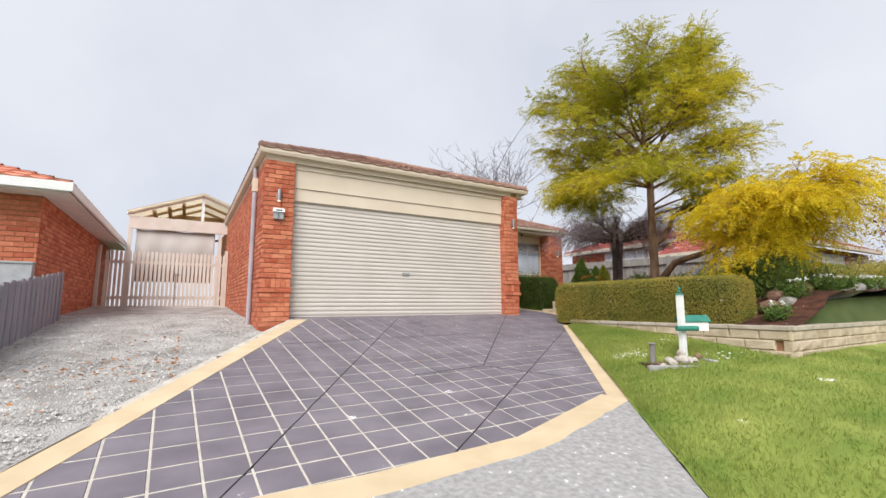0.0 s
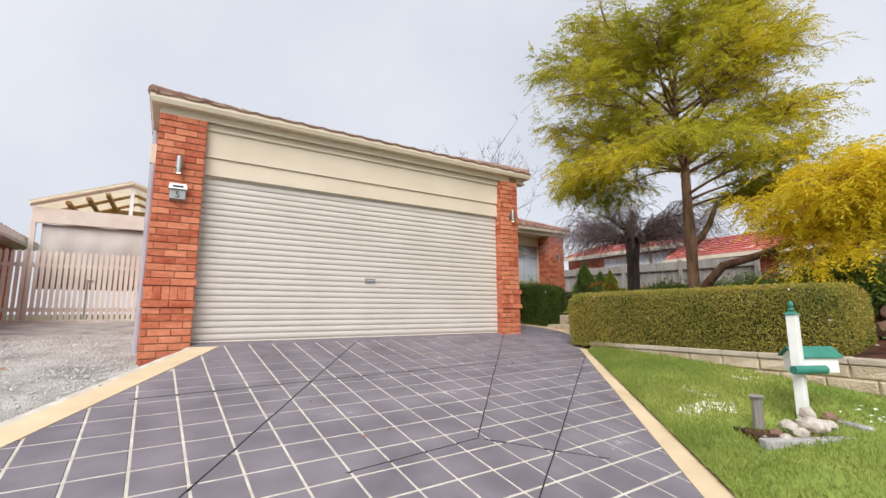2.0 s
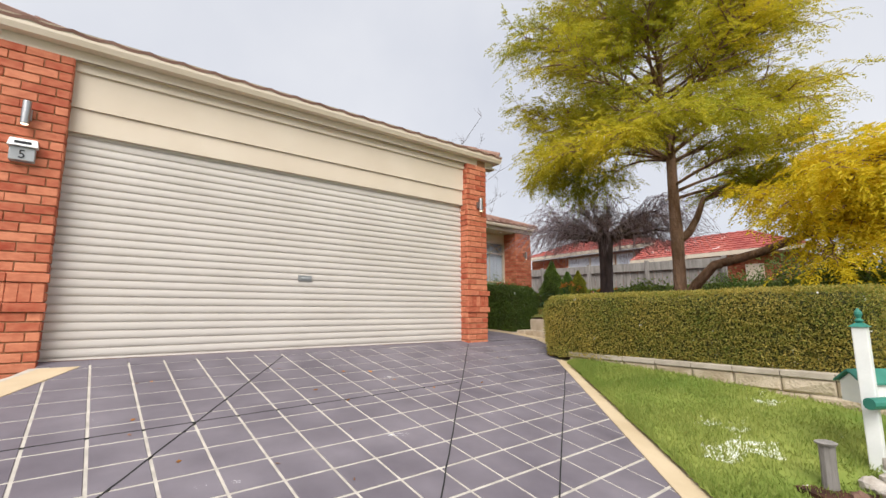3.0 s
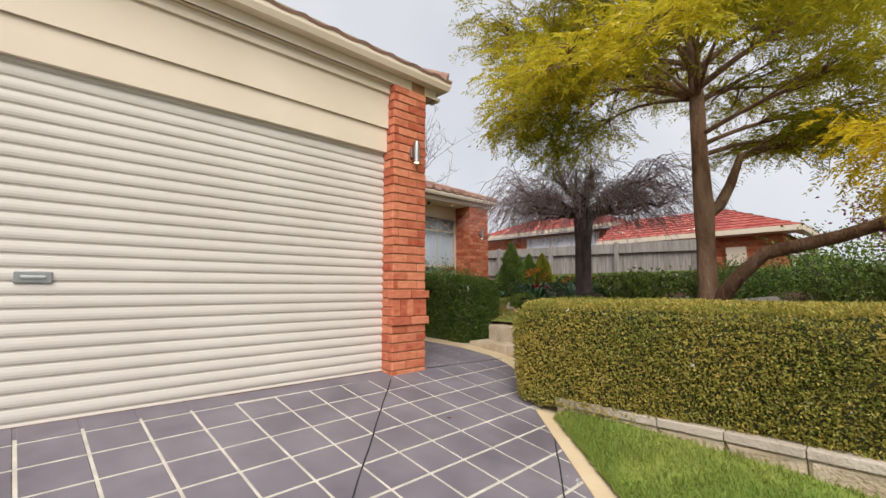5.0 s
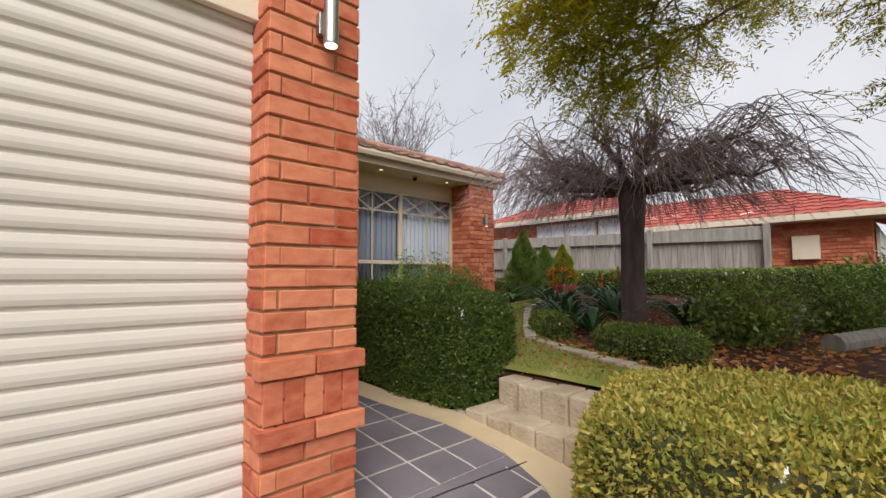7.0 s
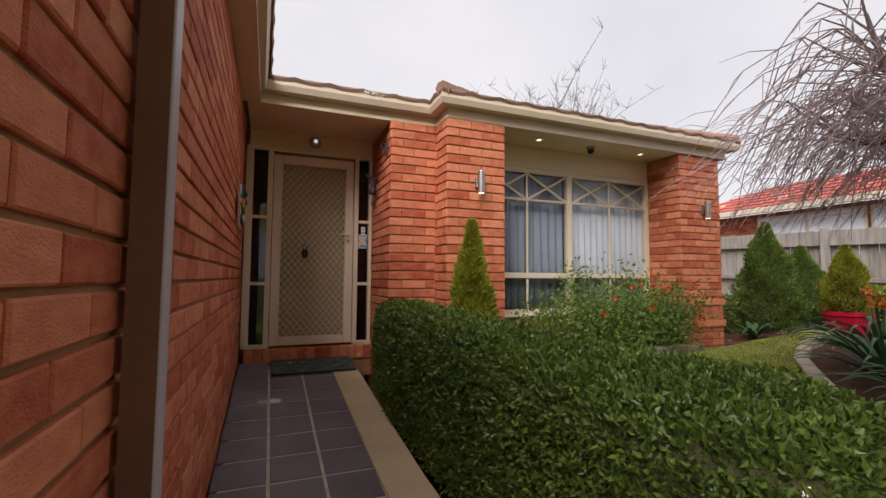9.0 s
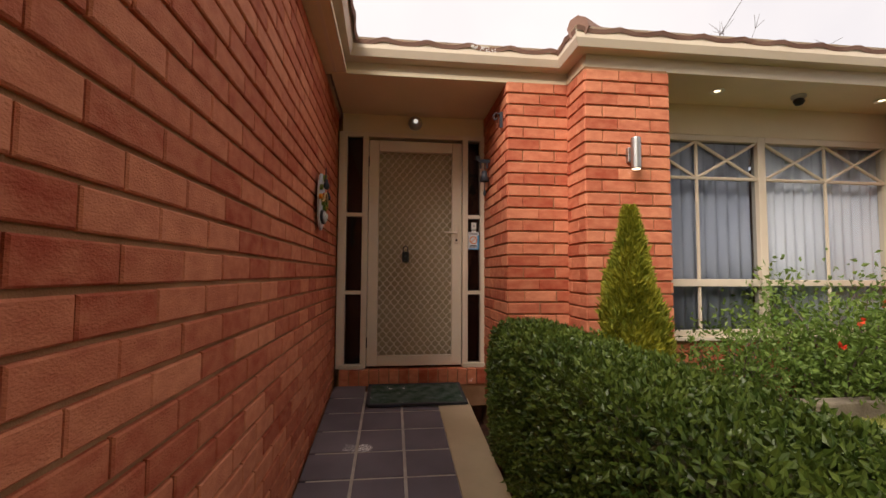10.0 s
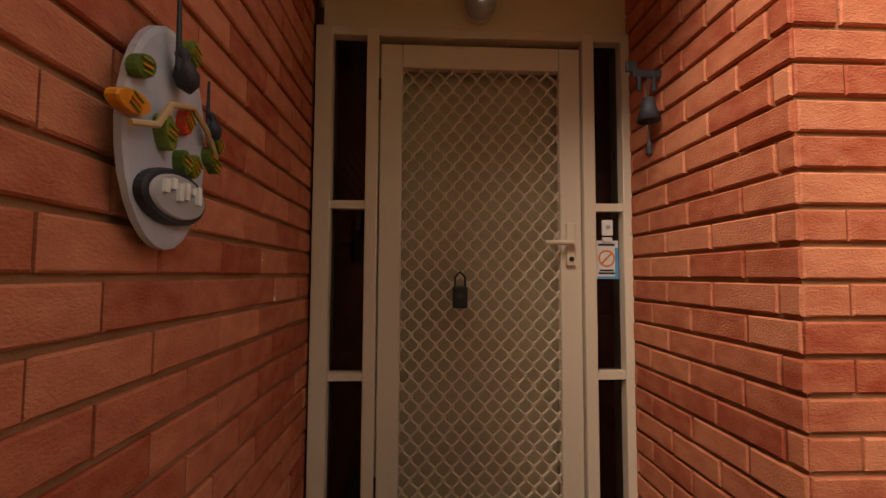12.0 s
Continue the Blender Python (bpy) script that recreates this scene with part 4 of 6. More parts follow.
def oval(cx, cz, rx, rz, y0, y1, mat_used, nm, segs=28, tilt=0.0, owner=None, note=""):
    s = Shape()
    c, sn = math.cos(tilt), math.sin(tilt)
    rim = []
    for y, k in ((y0, 1.0), (y1 + 0.004, 1.0), (y1, 0.94)):
        for a in range(segs):
            u, v = rx * k * math.cos(2 * math.pi * a / segs), rz * k * math.sin(2 * math.pi * a / segs)
            rim.append(TO_WALL @ Vector((cx + u * c - v * sn, y, cz + u * sn + v * c)))
    s.add(rim, [(i * segs + a, i * segs + (a + 1) % segs, (i + 1) * segs + (a + 1) % segs, (i + 1) * segs + a) for i in range(2) for a in range(segs)] + [tuple(range(2 * segs, 3 * segs))])
    return part(nm, s, mat_used, owner or plaque, note)


oval(0, 0, 0.145, 0.235, -0.012, -0.03, PLATEWHITE, "oval_board")
sign = oval(0.0, -0.125, 0.115, 0.058, -0.03, -0.05, IRON, "sign_rim", owner=plaque)
oval(0.0, -0.125, 0.10, 0.046, -0.046, -0.056, GREYBOX, "sign_face")
for i in range(6):
    part("letter_bar", Shape().box(-0.07 + i * 0.024, -0.064, -0.125 + 0.012 * math.sin(i * 2.0), -0.056 + i * 0.024, -0.056, -0.098 + 0.006 * (i % 2), TO_WALL), WHITEPETAL, plaque)
for i, (lx, lz, rx, rz, tl, mt) in enumerate(((-0.12, 0.1, 0.04, 0.026, 0.6, FEATHER), (-0.15, 0.02, 0.055, 0.026, 0.1, ORANGEPETAL), (-0.045, 0.0, 0.024, 0.045, 0.3, DARKLEAF), (0.03, 0.05, 0.022, 0.042, -0.3, REDPETAL), (0.02, -0.045, 0.02, 0.034, 0.2, FEATHER), (0.055, -0.045, 0.02, 0.034, -0.2, CONIFERLEAF), (0.14, 0.0, 0.026, 0.03, 0.4, DARKLEAF), (0.165, 0.035, 0.022, 0.026, -0.4, FEATHER), (0.035, 0.205, 0.022, 0.035, 0.2, DARKLEAF), (0.16, -0.02, 0.02, 0.02, 0.2, FEATHER))):
    oval(lx, lz, rx * 0.82, rz * 0.82, -0.03, -0.05 - 0.003 * (i % 3), mt, "gum_leaf", 14, tl)
    for k in (-1, 0, 1):
        m = TO_WALL @ Matrix.Translation((lx, -0.053 - 0.003 * (i % 3), lz)) @ Matrix.Rotation(-tl + 0.5, 4, "Y")
        part("leaf_vein", Shape().box(-0.014, -0.001, k * 0.012 - 0.0018, 0.014, 0.002, k * 0.012 + 0.0018, m), CONIFERLEAF if k else ORANGEPETAL, plaque)
for bx, bz, k in ((-0.01, 0.135, 1.0), (0.11, 0.06, 0.75)):
    body = Shape().lathe([(0.004, -0.05), (0.028, -0.03), (0.034, 0), (0.022, 0.03), (0.016, 0.04), (0.02, 0.055), (0.012, 0.07), (0.002, 0.074)], 0, 0, 12, Matrix.Translation(TO_WALL @ Vector((bx, -0.06, bz))) @ Matrix.Scale(k * 0.75, 4) @ Matrix.Rotation(radians(25), 4, "X"))
    part("bird", body, IRON, plaque, "small dark bird with upright tail", smooth=True)
    part("bird_tail", Shape().tube([TO_WALL @ Vector((bx - 0.02 * k, -0.055, bz)), TO_WALL @ Vector((bx - 0.035 * k, -0.06, bz + 0.14 * k))], [0.007 * k, 0.004 * k], 6), IRON, plaque)
part("branch", Shape().tube([TO_WALL @ Vector(p) for p in ((-0.16, -0.05, -0.02), (-0.09, -0.055, 0.0), (-0.05, -0.055, 0.055), (0.03, -0.055, 0.08), (0.10, -0.055, 0.045), (0.15, -0.05, 0.0))], 0.007, 7), PINE, plaque)

bell = thing("dog_bell", "dark iron bell under a small dog bracket", "bell", at=(8.09, 12.80, 2.28))
part("bracket", Shape().box(-0.1, -0.006, 0.12, 0.01, 0.006, 0.15).box(-0.085, -0.007, 0.07, -0.07, 0.007, 0.125).box(-0.03, -0.007, 0.07, -0.015, 0.007, 0.125).box(-0.125, -0.007, 0.14, -0.085, 0.007, 0.18), IRON, bell, bevel=0.004)
part("bell_cup", Shape().lathe([(0.008, 0.05), (0.02, 0.045), (0.027, 0.01), (0.042, -0.04), (0.038, -0.04), (0.004, 0.03)], -0.045, 0, 18), IRON, bell, smooth=True)
part("chain", Shape().tube([(-0.045, 0, 0.125), (-0.045, 0, -0.12)], 0.003, 6), IRON, bell)
part("clapper_weight", Shape().lathe([(0.003, -0.11), (0.011, -0.13), (0.01, -0.16), (0.002, -0.17)], -0.045, 0, 10), IRON, bell)
hook = thing("iron_hook", "black iron curl hook on the brick return", "hook", at=(8.09, 12.36, 2.62))
part("plate", Shape().box(-0.02, -0.012, -0.06, 0.0, 0.012, 0.06), IRON, hook)
part("curl", Shape().tube([(-0.01, 0, 0.04), (-0.05, 0, 0.055), (-0.07, 0, 0.03), (-0.06, 0, 0.0), (-0.04, 0, 0.01)], 0.006, 8), IRON, hook)

# downpipes
pipe = thing("downpipe", "square mauve-grey downpipe against the garage wall", "downpipe", at=(6.815, 9.22, 0))
part("pipe_body", Shape().box(-0.022, -0.035, 0.06, 0.04, 0.035, GUT - 0.1), PIPE, pipe, bevel=0.006)
# Thin brown strip laid over the pipe's -y face.
part("pipe_side", Shape().box(-0.02, -0.04, 0.06, 0.036, -0.0355, GUT - 0.1), PIPESIDE, pipe, "thin brown strip over one face")
pipe2 = thing("downpipe", "round mauve-grey downpipe on the garage side wall", "downpipe", at=(0.90, 8.95, 0))
part("pipe_body", Shape().tube([(0, 0, -0.25), (0, 0, 2.35), (0, 0.03, 2.65), (0, 0.05, GUT - 0.15)], 0.042, 12), PIPE, pipe2)
part("rain_head", Shape().box(-0.05, -0.04, 2.45, 0.05, 0.08, 2.72), CREAM, pipe2, bevel=0.008)

# ---- front window ----
win = thing("window_1", "wide cream framed window with lattice top panes", "window", kind="structure")
WX0, WX1, WZ0, WZ1, WY, WM, WT = 9.18, 11.605, 0.95, 2.615, 12.50, 10.36, 1.385
for x0, z0, x1, z1 in ((WX0, WZ0, WX0 + 0.05, WZ1), (WX1 - 0.05, WZ0, WX1, WZ1), (WM - 0.035, WZ0, WM + 0.035, WZ1), (WX0 + 0.05, WZ1 - 0.05, WM - 0.035, WZ1), (WM + 0.035, WZ1 - 0.05, WX1 - 0.05, WZ1), (WX0 + 0.05, WT - 0.03, WM - 0.035, WT + 0.03), (WX0 + 0.05, WZ0, WM - 0.035, WZ0 + 0.05), (WM + 0.035, WT - 0.025, WX1 - 0.05, WT + 0.025), (WM + 0.035, WZ0, WX1 - 0.05, WZ0 + 0.05)):
    part("window_frame", Shape().box(x0, WY - 0.03, z0, x1, WY + 0.05, z1), CREAM, win, bevel=0.004)
for x0, x1 in ((WX0 + 0.05, WM - 0.035), (WM + 0.035, WX1 - 0.05)):
    xm, zt = (x0 + x1) / 2, WZ1 - 0.36
    bars = [((x0, zt), (x1, zt)), ((xm, WZ1 - 0.05), (xm, WT)), ((x0, zt), (xm - 0.0, WZ1 - 0.05)), ((x0, WZ1 - 0.05), (xm, zt)), ((xm, zt), (x1, WZ1 - 0.05)), ((xm, WZ1 - 0.05), (x1, zt)), ((xm, WT), (xm, WZ0 + 0.05))]
    for (a, b), (c, d) in bars:
        part("glazing_bar", Shape().tube([(a, WY - 0.006, b), (c, WY - 0.006, d)], 0.014, 6), CREAM, win)
    part("pane", Shape().add([(x0, WY + 0.012, WZ0 + 0.05), (x1, WY + 0.012, WZ0 + 0.05), (x1, WY + 0.012, WZ1 - 0.05), (x0, WY + 0.012, WZ1 - 0.05)], [(0, 1, 2, 3)]), SCREENGLASS if x0 < WM else GLASS, win).visible_shadow = False
part("window_sill", Shape().box(WX0, WY - 0.06, WZ0 - 0.03, WX1, WY + 0.02, WZ0), CREAM, win, bevel=0.005)
# Room wall and ceiling get the near-black that stands in for missing light.
room = tagged(part("wall_room_behind", Shape().box(9.17, 14.2, 0.5, 11.61, 14.25, TOP), DIMPAINT), "front room wall painted near-black for dimness", "wall", kind="structure")
tagged(part("ceiling_room", Shape().box(9.0, 12.64, TOP + 0.04, 11.7, 14.2, TOP + 0.06), DIMPAINT), "front room ceiling painted near-black for dimness", "ceiling", kind="structure")


def drape(name, x0, x1, y, z0, z1, folds, amp, label, seed):
    rng = random.Random(seed)
    s = Shape()
    n = folds * 8
    ph = [rng.uniform(0.7, 1.3) for _ in range(folds + 1)]
    for k in range(n + 1):
        x = x0 + (x1 - x0) * k / n
        a = amp * math.sin(2 * math.pi * k / 8) * ph[k // 8]
        s.v += [(x, y + a * 1.3, z0), (x, y + a, (z0 + z1) / 2), (x, y + a * 0.8, z1)]
    for k in range(n):
        s.f += [(3 * k, 3 * k + 3, 3 * k + 4, 3 * k + 1), (3 * k + 1, 3 * k + 4, 3 * k + 5, 3 * k + 2)]
    ob = part(name, s, CURTAIN, smooth=True)
    so = ob.modifiers.new("cloth", "SOLIDIFY")
    so.thickness = 0.004
    return tagged(ob, label, "curtain")


drape("curtain", 10.37, 11.60, 12.575, 0.96, 2.6, 13, 0.02, "white net curtain drawn across the window", 1)
drape("curtain", 9.5, 10.35, 12.60, 0.96, 2.6, 8, 0.02, "white net curtain half drawn behind the sliding pane", 2)

# ---- side gate, pergola ----
GY = 15.0
gate = thing("side_gate", "cream painted picket double gate, closed", "gate", at=(0, 0, 0))
n_p = 29
for i in range(n_p):
    x = -2.1 + i * (3.0 / n_p)
    zb, zt = 0.27, 1.82 + 0.03 * ((i * 7) % 3) / 3
    part("picket", Shape().add([(x, GY, zb), (x + 0.07, GY, zb), (x + 0.07, GY + 0.02, zb), (x, GY + 0.02, zb), (x, GY, zt - 0.05), (x + 0.07, GY, zt - 0.05), (x + 0.07, GY + 0.02, zt - 0.05), (x, GY + 0.02, zt - 0.05), (x + 0.035, GY, zt), (x + 0.035, GY + 0.02, zt)],
                               [(0, 3, 2, 1), (0, 1, 5, 8, 4), (3, 7, 9, 6, 2), (0, 4, 7, 3), (1, 2, 6, 5), (4, 8, 9, 7), (5, 6, 9, 8)]), GATECREAM, gate)
for z in (0.45, 1.45):
    part("rail", Shape().box(-2.12, GY + 0.022, z, 0.93, GY + 0.06, z + 0.09), GATECREAM, gate)
part("kick_board", Shape().box(-2.3, GY - 0.025, 0.2, 0.93, GY - 0.004, 0.27), GATECREAM, gate)
part("latch", Shape().tube([(-0.45, GY - 0.02, 1.18), (-0.3, GY - 0.02, 1.18)], 0.012, 8), STEEL, gate)
part("drop_bolt", Shape().tube([(-0.42, GY - 0.014, 0.25), (-0.42, GY - 0.014, 1.2)], 0.008, 8), STEEL, gate)
for x in (-2.25, 0.9):
    part("gate_post", Shape().box(x - 0.05, GY + 0.01, 0.1, x + 0.04, GY + 0.1, 1.95), GATECREAM, gate, bevel=0.006)
for i in range(3):
    part("picket", Shape().box(-2.5 + i * 0.11, GY, 0.25, -2.43 + i * 0.11, GY + 0.02, 1.85), GATECREAM, gate)

perg = thing("pergola", "cream gabled pergola with clear roofing behind the gate", "pergola", at=(0, 0, 0))
PY = 16.0
part("beam", Shape().box(-1.75, PY, 2.62, 0.955, PY + 0.08, 3.0), GATECREAM, perg, bevel=0.006)
for x in (-1.75, 0.7):
    part("post", Shape().box(x, PY + 0.01, 0.2, x + 0.1, PY + 0.09, 2.62), GATECREAM, perg)
apex = (0.2, 3.82)
for (x0, z0), (x1, z1) in (((-1.8, 3.04), apex), (apex, (2.2, 3.04))):
    for dy in (0.0, 1.2, 2.4):
        part("rafter", Shape().tube([(x0, PY + dy, z0), (x1, PY + dy, z1)], 0.05, 4), GATECREAM if dy == 0 else PINE, perg)
    part("roof_sheet", Shape().add([(x0, PY - 0.15, z0 + 0.07), (x1, PY - 0.15, z1 + 0.07), (x1, PY + 4, z1 + 0.07), (x0, PY + 4, z0 + 0.07), (x0, PY - 0.15, z0 + 0.085), (x1, PY - 0.15, z1 + 0.085), (x1, PY + 4, z1 + 0.085), (x0, PY + 4, z0 + 0.085)], [(0, 1, 2, 3), (4, 7, 6, 5), (0, 4, 5, 1), (3, 2, 6, 7)]), CLEARROOF, perg)
part("king_post", Shape().box(0.16, PY, 3.0, 0.24, PY + 0.06, 3.78), WHITE, perg)
for k in range(3):
    part("purlin", Shape().box(-1.2 + 0.4 * k, PY + 0.3, 3.2 + 0.16 * k, -1.1 + 0.4 * k, PY + 3.8, 3.28 + 0.16 * k), PINE, perg)
part("end_panel", Shape().box(-1.2, PY + 2.5, 3.0, 2.0, PY + 2.55, 3.6), PINE, perg, "raw pine gable boards")
blind = Shape()
for k in range(33):
    x = -1.55 + k * 2.15 / 32
    blind.v += [(x, PY + 0.12 + 0.02 * math.sin(k * 0.9), 1.0), (x, PY + 0.12 + 0.035 * math.sin(k * 0.7 + 1), 1.9), (x, PY + 0.1, 2.62 - 0.02 * math.sin(k * 0.4))]
blind.f = [(3 * k + a, 3 * k + 3 + a, 3 * k + 4 + a, 3 * k + 1 + a) for k in range(32) for a in (0, 1)]
cloth = part("shade_blind", blind, CLOTH, smooth=True)
tagged(cloth, "sagging grey-beige shade blind hung under the pergola", "blind")
cloth.modifiers.new("cloth", "SOLIDIFY").thickness = 0.006

# ---- house next door on the gravel side ----
nhouse = thing("neighbour_house", "red brick house with orange tiled roof", "house")
part("wall", Shape().box(-12, 9.515, -0.6, -2.31, 17.5, 2.15), MORTAR, nhouse)
brick_face(nhouse, (-7.0, 9.51), (1, 0), 4.695, -0.6, 2.12, 0, 0.1)
brick_face(nhouse, (-2.305, 9.51), (0, 1), 7.9, -0.6, 2.12, 0, 0.3)
part("soffit", Shape().box(-12, 9.05, 2.08, -1.9, 17.6, 2.11), WHITE, nhouse)
part("gutter", Shape().sweep([(0.0, 0.0), (0.012, 0.01), (0.012, 0.15), (0.0, 0.16), (-0.02, 0.16), (-0.02, 0.0)], [(-12, 9.0, 2.1), (-1.85, 9.0, 2.1), (-1.85, 17.6, 2.1)]), WHITE, nhouse)
part("roof_slope", tiled_slope((-12, 9.0, 2.24), (-1.87, 9.0, 2.24), (-6.0, 13.1, 3.75), (-12, 13.1, 3.75)), ORANGEROOF, nhouse)
part("roof_slope", tiled_slope((-1.87, 9.0, 2.24), (-1.87, 17.6, 2.24), (-6.0, 17.6, 3.75), (-6.0, 13.1, 3.75)), ORANGEROOF, nhouse)

pfence = thing("paling_fence", "violet-grey timber paling fence beside the gravel", "fence")
for i in range(40):
    y = 5.4 + i * 0.115
    zg = gravel_z(-2, y)
    top = 0.84 + (y - 9.9) * 0.112
    part("paling", Shape().box(-2.02 - 0.012 * (i % 2), y, zg - 0.08, -2.0 - 0.012 * (i % 2), y + 0.105, top + 0.015 * math.sin(i * 2.3)), LEFTFENCE, pfence)
for z in (0.2, 0.7):
    part("rail", Shape().box(-2.08, 5.4, -0.35 + z - 0.35, -2.035, 7.7, -0.28 + z - 0.35), LEFTFENCE, pfence)
part("rail", Shape().box(-2.08, 7.7, 0.35, -2.035, 10.0, 0.42), LEFTFENCE, pfence)
meter = thing("meter_cabinet", "grey meter cabinet against the neighbouring wall", "cabinet", at=(-2.5, 9.44, 0.55))
part("case", Shape().box(-0.2, -0.1, -0.3, 0.2, 0.06, 0.38), GREYBOX, meter, bevel=0.01)
part("lid", Shape().box(-0.21, -0.12, 0.38, 0.21, 0.06, 0.41), GREYBOX, meter)


# ---- house across the fence ----
rh = thing("far_house", "red brick house with red tiled roof beyond the fence", "house")
part("wall", Shape().box(18.9, 7.0, 0.3, 26, 12.0, 2.42), MORTAR, rh)
brick_face(rh, (18.89, 12.0), (0, -1), 5.0, 0.6, 2.4, 0, 0.0)
brick_face(rh, (18.89, 6.99), (1, 0), 5.0, 0.6, 2.4, 0, 0.3)
part("rear_wall", Shape().box(20.9, 12.0, 0.3, 26, 19.5, 3.35), MORTAR, rh)
brick_face(rh, (20.89, 19.5), (0, -1), 7.5, 0.6, 3.3, 0, 0.0)
for a, b, c, d in (((18.4, 12.2, 2.5), (18.4, 6.5, 2.5), (21.0, 8.9, 3.55), (21.0, 12.6, 3.55)), ((18.4, 6.5, 2.5), (26, 6.5, 2.5), (23.4, 8.9, 3.55), (21.0, 8.9, 3.55)),
                   ((20.3, 19.6, 3.45), (20.3, 12.3, 3.45), (22.6, 14.6, 4.45), (22.6, 17.4, 4.45)), ((20.3, 12.3, 3.45), (26, 12.3, 3.45), (24, 14.6, 4.45), (22.6, 14.6, 4.45))):
    part("roof_slope", tiled_slope(a, b, c, d), REDROOF, rh)
part("gutter", Shape().sweep([(0.0, 0.0), (0.012, 0.01), (0.012, 0.15), (0.0, 0.16), (-0.12, 0.16), (-0.12, 0.0)], [(18.4, 12.2, 2.37), (18.4, 6.5, 2.37), (26, 6.5, 2.37)]), CREAM, rh)
part("gutter", Shape().sweep([(0.0, 0.0), (0.012, 0.01), (0.012, 0.15), (0.0, 0.16), (-0.12, 0.16), (-0.12, 0.0)], [(20.3, 19.6, 3.3), (20.3, 12.3, 3.3), (26, 12.3, 3.3)]), CREAM, rh)
part("soffit", Shape().box(18.45, 6.55, 2.36, 19.1, 12.2, 2.38), CREAM, rh)
for y0, y1 in ((13.4, 14.2), (14.4, 15.6), (15.7, 16.9)):
    wf = part("window", Shape().box(20.8, y0 - 0.06, 2.0, 20.87, y1 + 0.06, 3.22), CREAM, rh)
    part("pane", Shape().box(20.785, y0, 2.06, 20.795, y1, 3.16), CURTAIN, wf, "pale curtained glass")
part("meter_box", Shape().box(18.74, 7.85, 1.5, 18.87, 8.35, 2.05), CREAM, rh, "cream meter box", bevel=0.01)
part("roller_door", Shape().box(19.6, 6.9, 0.6, 23, 6.96, 2.2), DOORCREAM, rh)

rf = thing("boundary_fence", "weathered grey paling fence with top rail", "fence")


def fence_top(y):
    return 2.29 + 0.025 * (y - 8.7)


for i in range(72):
    y = 8.75 + i * 0.155
    part("paling", Shape().box(18.0 - 0.012 * (i % 2), y, 0.75, 18.02 - 0.012 * (i % 2), y + 0.145, fence_top(y) - 0.02 + 0.02 * math.sin(i * 1.7)), TIMBER, rf)
FENCE_WAY = [(17.94, 8.72, 0), (17.94, 20.0, fence_top(20.0) - fence_top(8.72))]
for nm, lo, hi in (("top_rail", 1.95, 2.27), ("low_rail", 1.2, 1.29)):
    part(nm, Shape().sweep([(-0.04, lo), (0.04, lo), (0.04, hi), (-0.04, hi)], FENCE_WAY), TIMBER, rf, bevel=0.008)
for y in (8.6, 11.2, 13.7, 16.2):
    part("fence_post", Shape().box(17.84, y, 0.7, 17.97, y + 0.13, fence_top(y) + 0.03), TIMBER, rf, bevel=0.01)


# ---- block retaining wall ----
bw = thing("retaining_wall", "cream split-face block garden wall with flat caps", "wall", kind="structure")
WALLTOP = -0.07
rngb = random.Random(5)
part("wall_core", Shape().box(7.10, 2.80, -1.2, 7.26, 6.72, WALLTOP - 0.07).box(7.27, 2.80, -1.2, 24, 2.96, WALLTOP - 0.07), MORTAR, bw)


def block_run(start, along, n, rows, length=0.4):
    along = Vector((*along, 0))
    turn = Matrix.Rotation(math.atan2(along.y, along.x), 4, "Z")
    for r in range(rows):
        z1 = WALLTOP - 0.06 - r * 0.142
        for i in range(n):
            a = max(0, i * length - (length / 2 if r % 2 else 0))
            b = min(n * length, (i + 1) * length - (length / 2 if r % 2 else 0))
            place = Matrix.Translation(Vector((start[0], start[1], 0)) + along * a) @ turn
            o = rngb.uniform(-0.008, 0.008)
            part("block", Shape().add([place @ Vector(p) for p in ((0.003, 0.1, z1 - 0.138), (b - a - 0.003, 0.1, z1 - 0.138), (b - a - 0.003, 0.1, z1), (0.003, 0.1, z1), (0.003, 0.0, z1 - 0.138), (b - a - 0.003, 0.0, z1 - 0.138), (b - a - 0.003, 0, z1), (0.003, 0, z1), (0.025, -0.018 + o, z1 - 0.12), (b - a - 0.025, -0.014 - o, z1 - 0.12), (b - a - 0.025, -0.018 + o, z1 - 0.02), (0.025, -0.016 - o, z1 - 0.02))],
                                      [(0, 1, 5, 4), (2, 3, 7, 6), (1, 2, 6, 5), (3, 0, 4, 7), (4, 5, 9, 8), (5, 6, 10, 9), (6, 7, 11, 10), (7, 4, 8, 11), (8, 9, 10, 11)]), BLOCK, bw)
    for i in range(n):
        place = Matrix.Translation(Vector((start[0], start[1], 0)) + along * (i * length)) @ turn
        part("cap", Shape().box(0.002, -0.03, WALLTOP - 0.058, length - 0.003, 0.2, WALLTOP + rngb.uniform(-0.004, 0.004), place), CAP, bw, bevel=0.006)


block_run((7.06, 6.76), (0, -1), 10, 4)
block_run((7.06, 2.76), (1, 0), 16, 4)

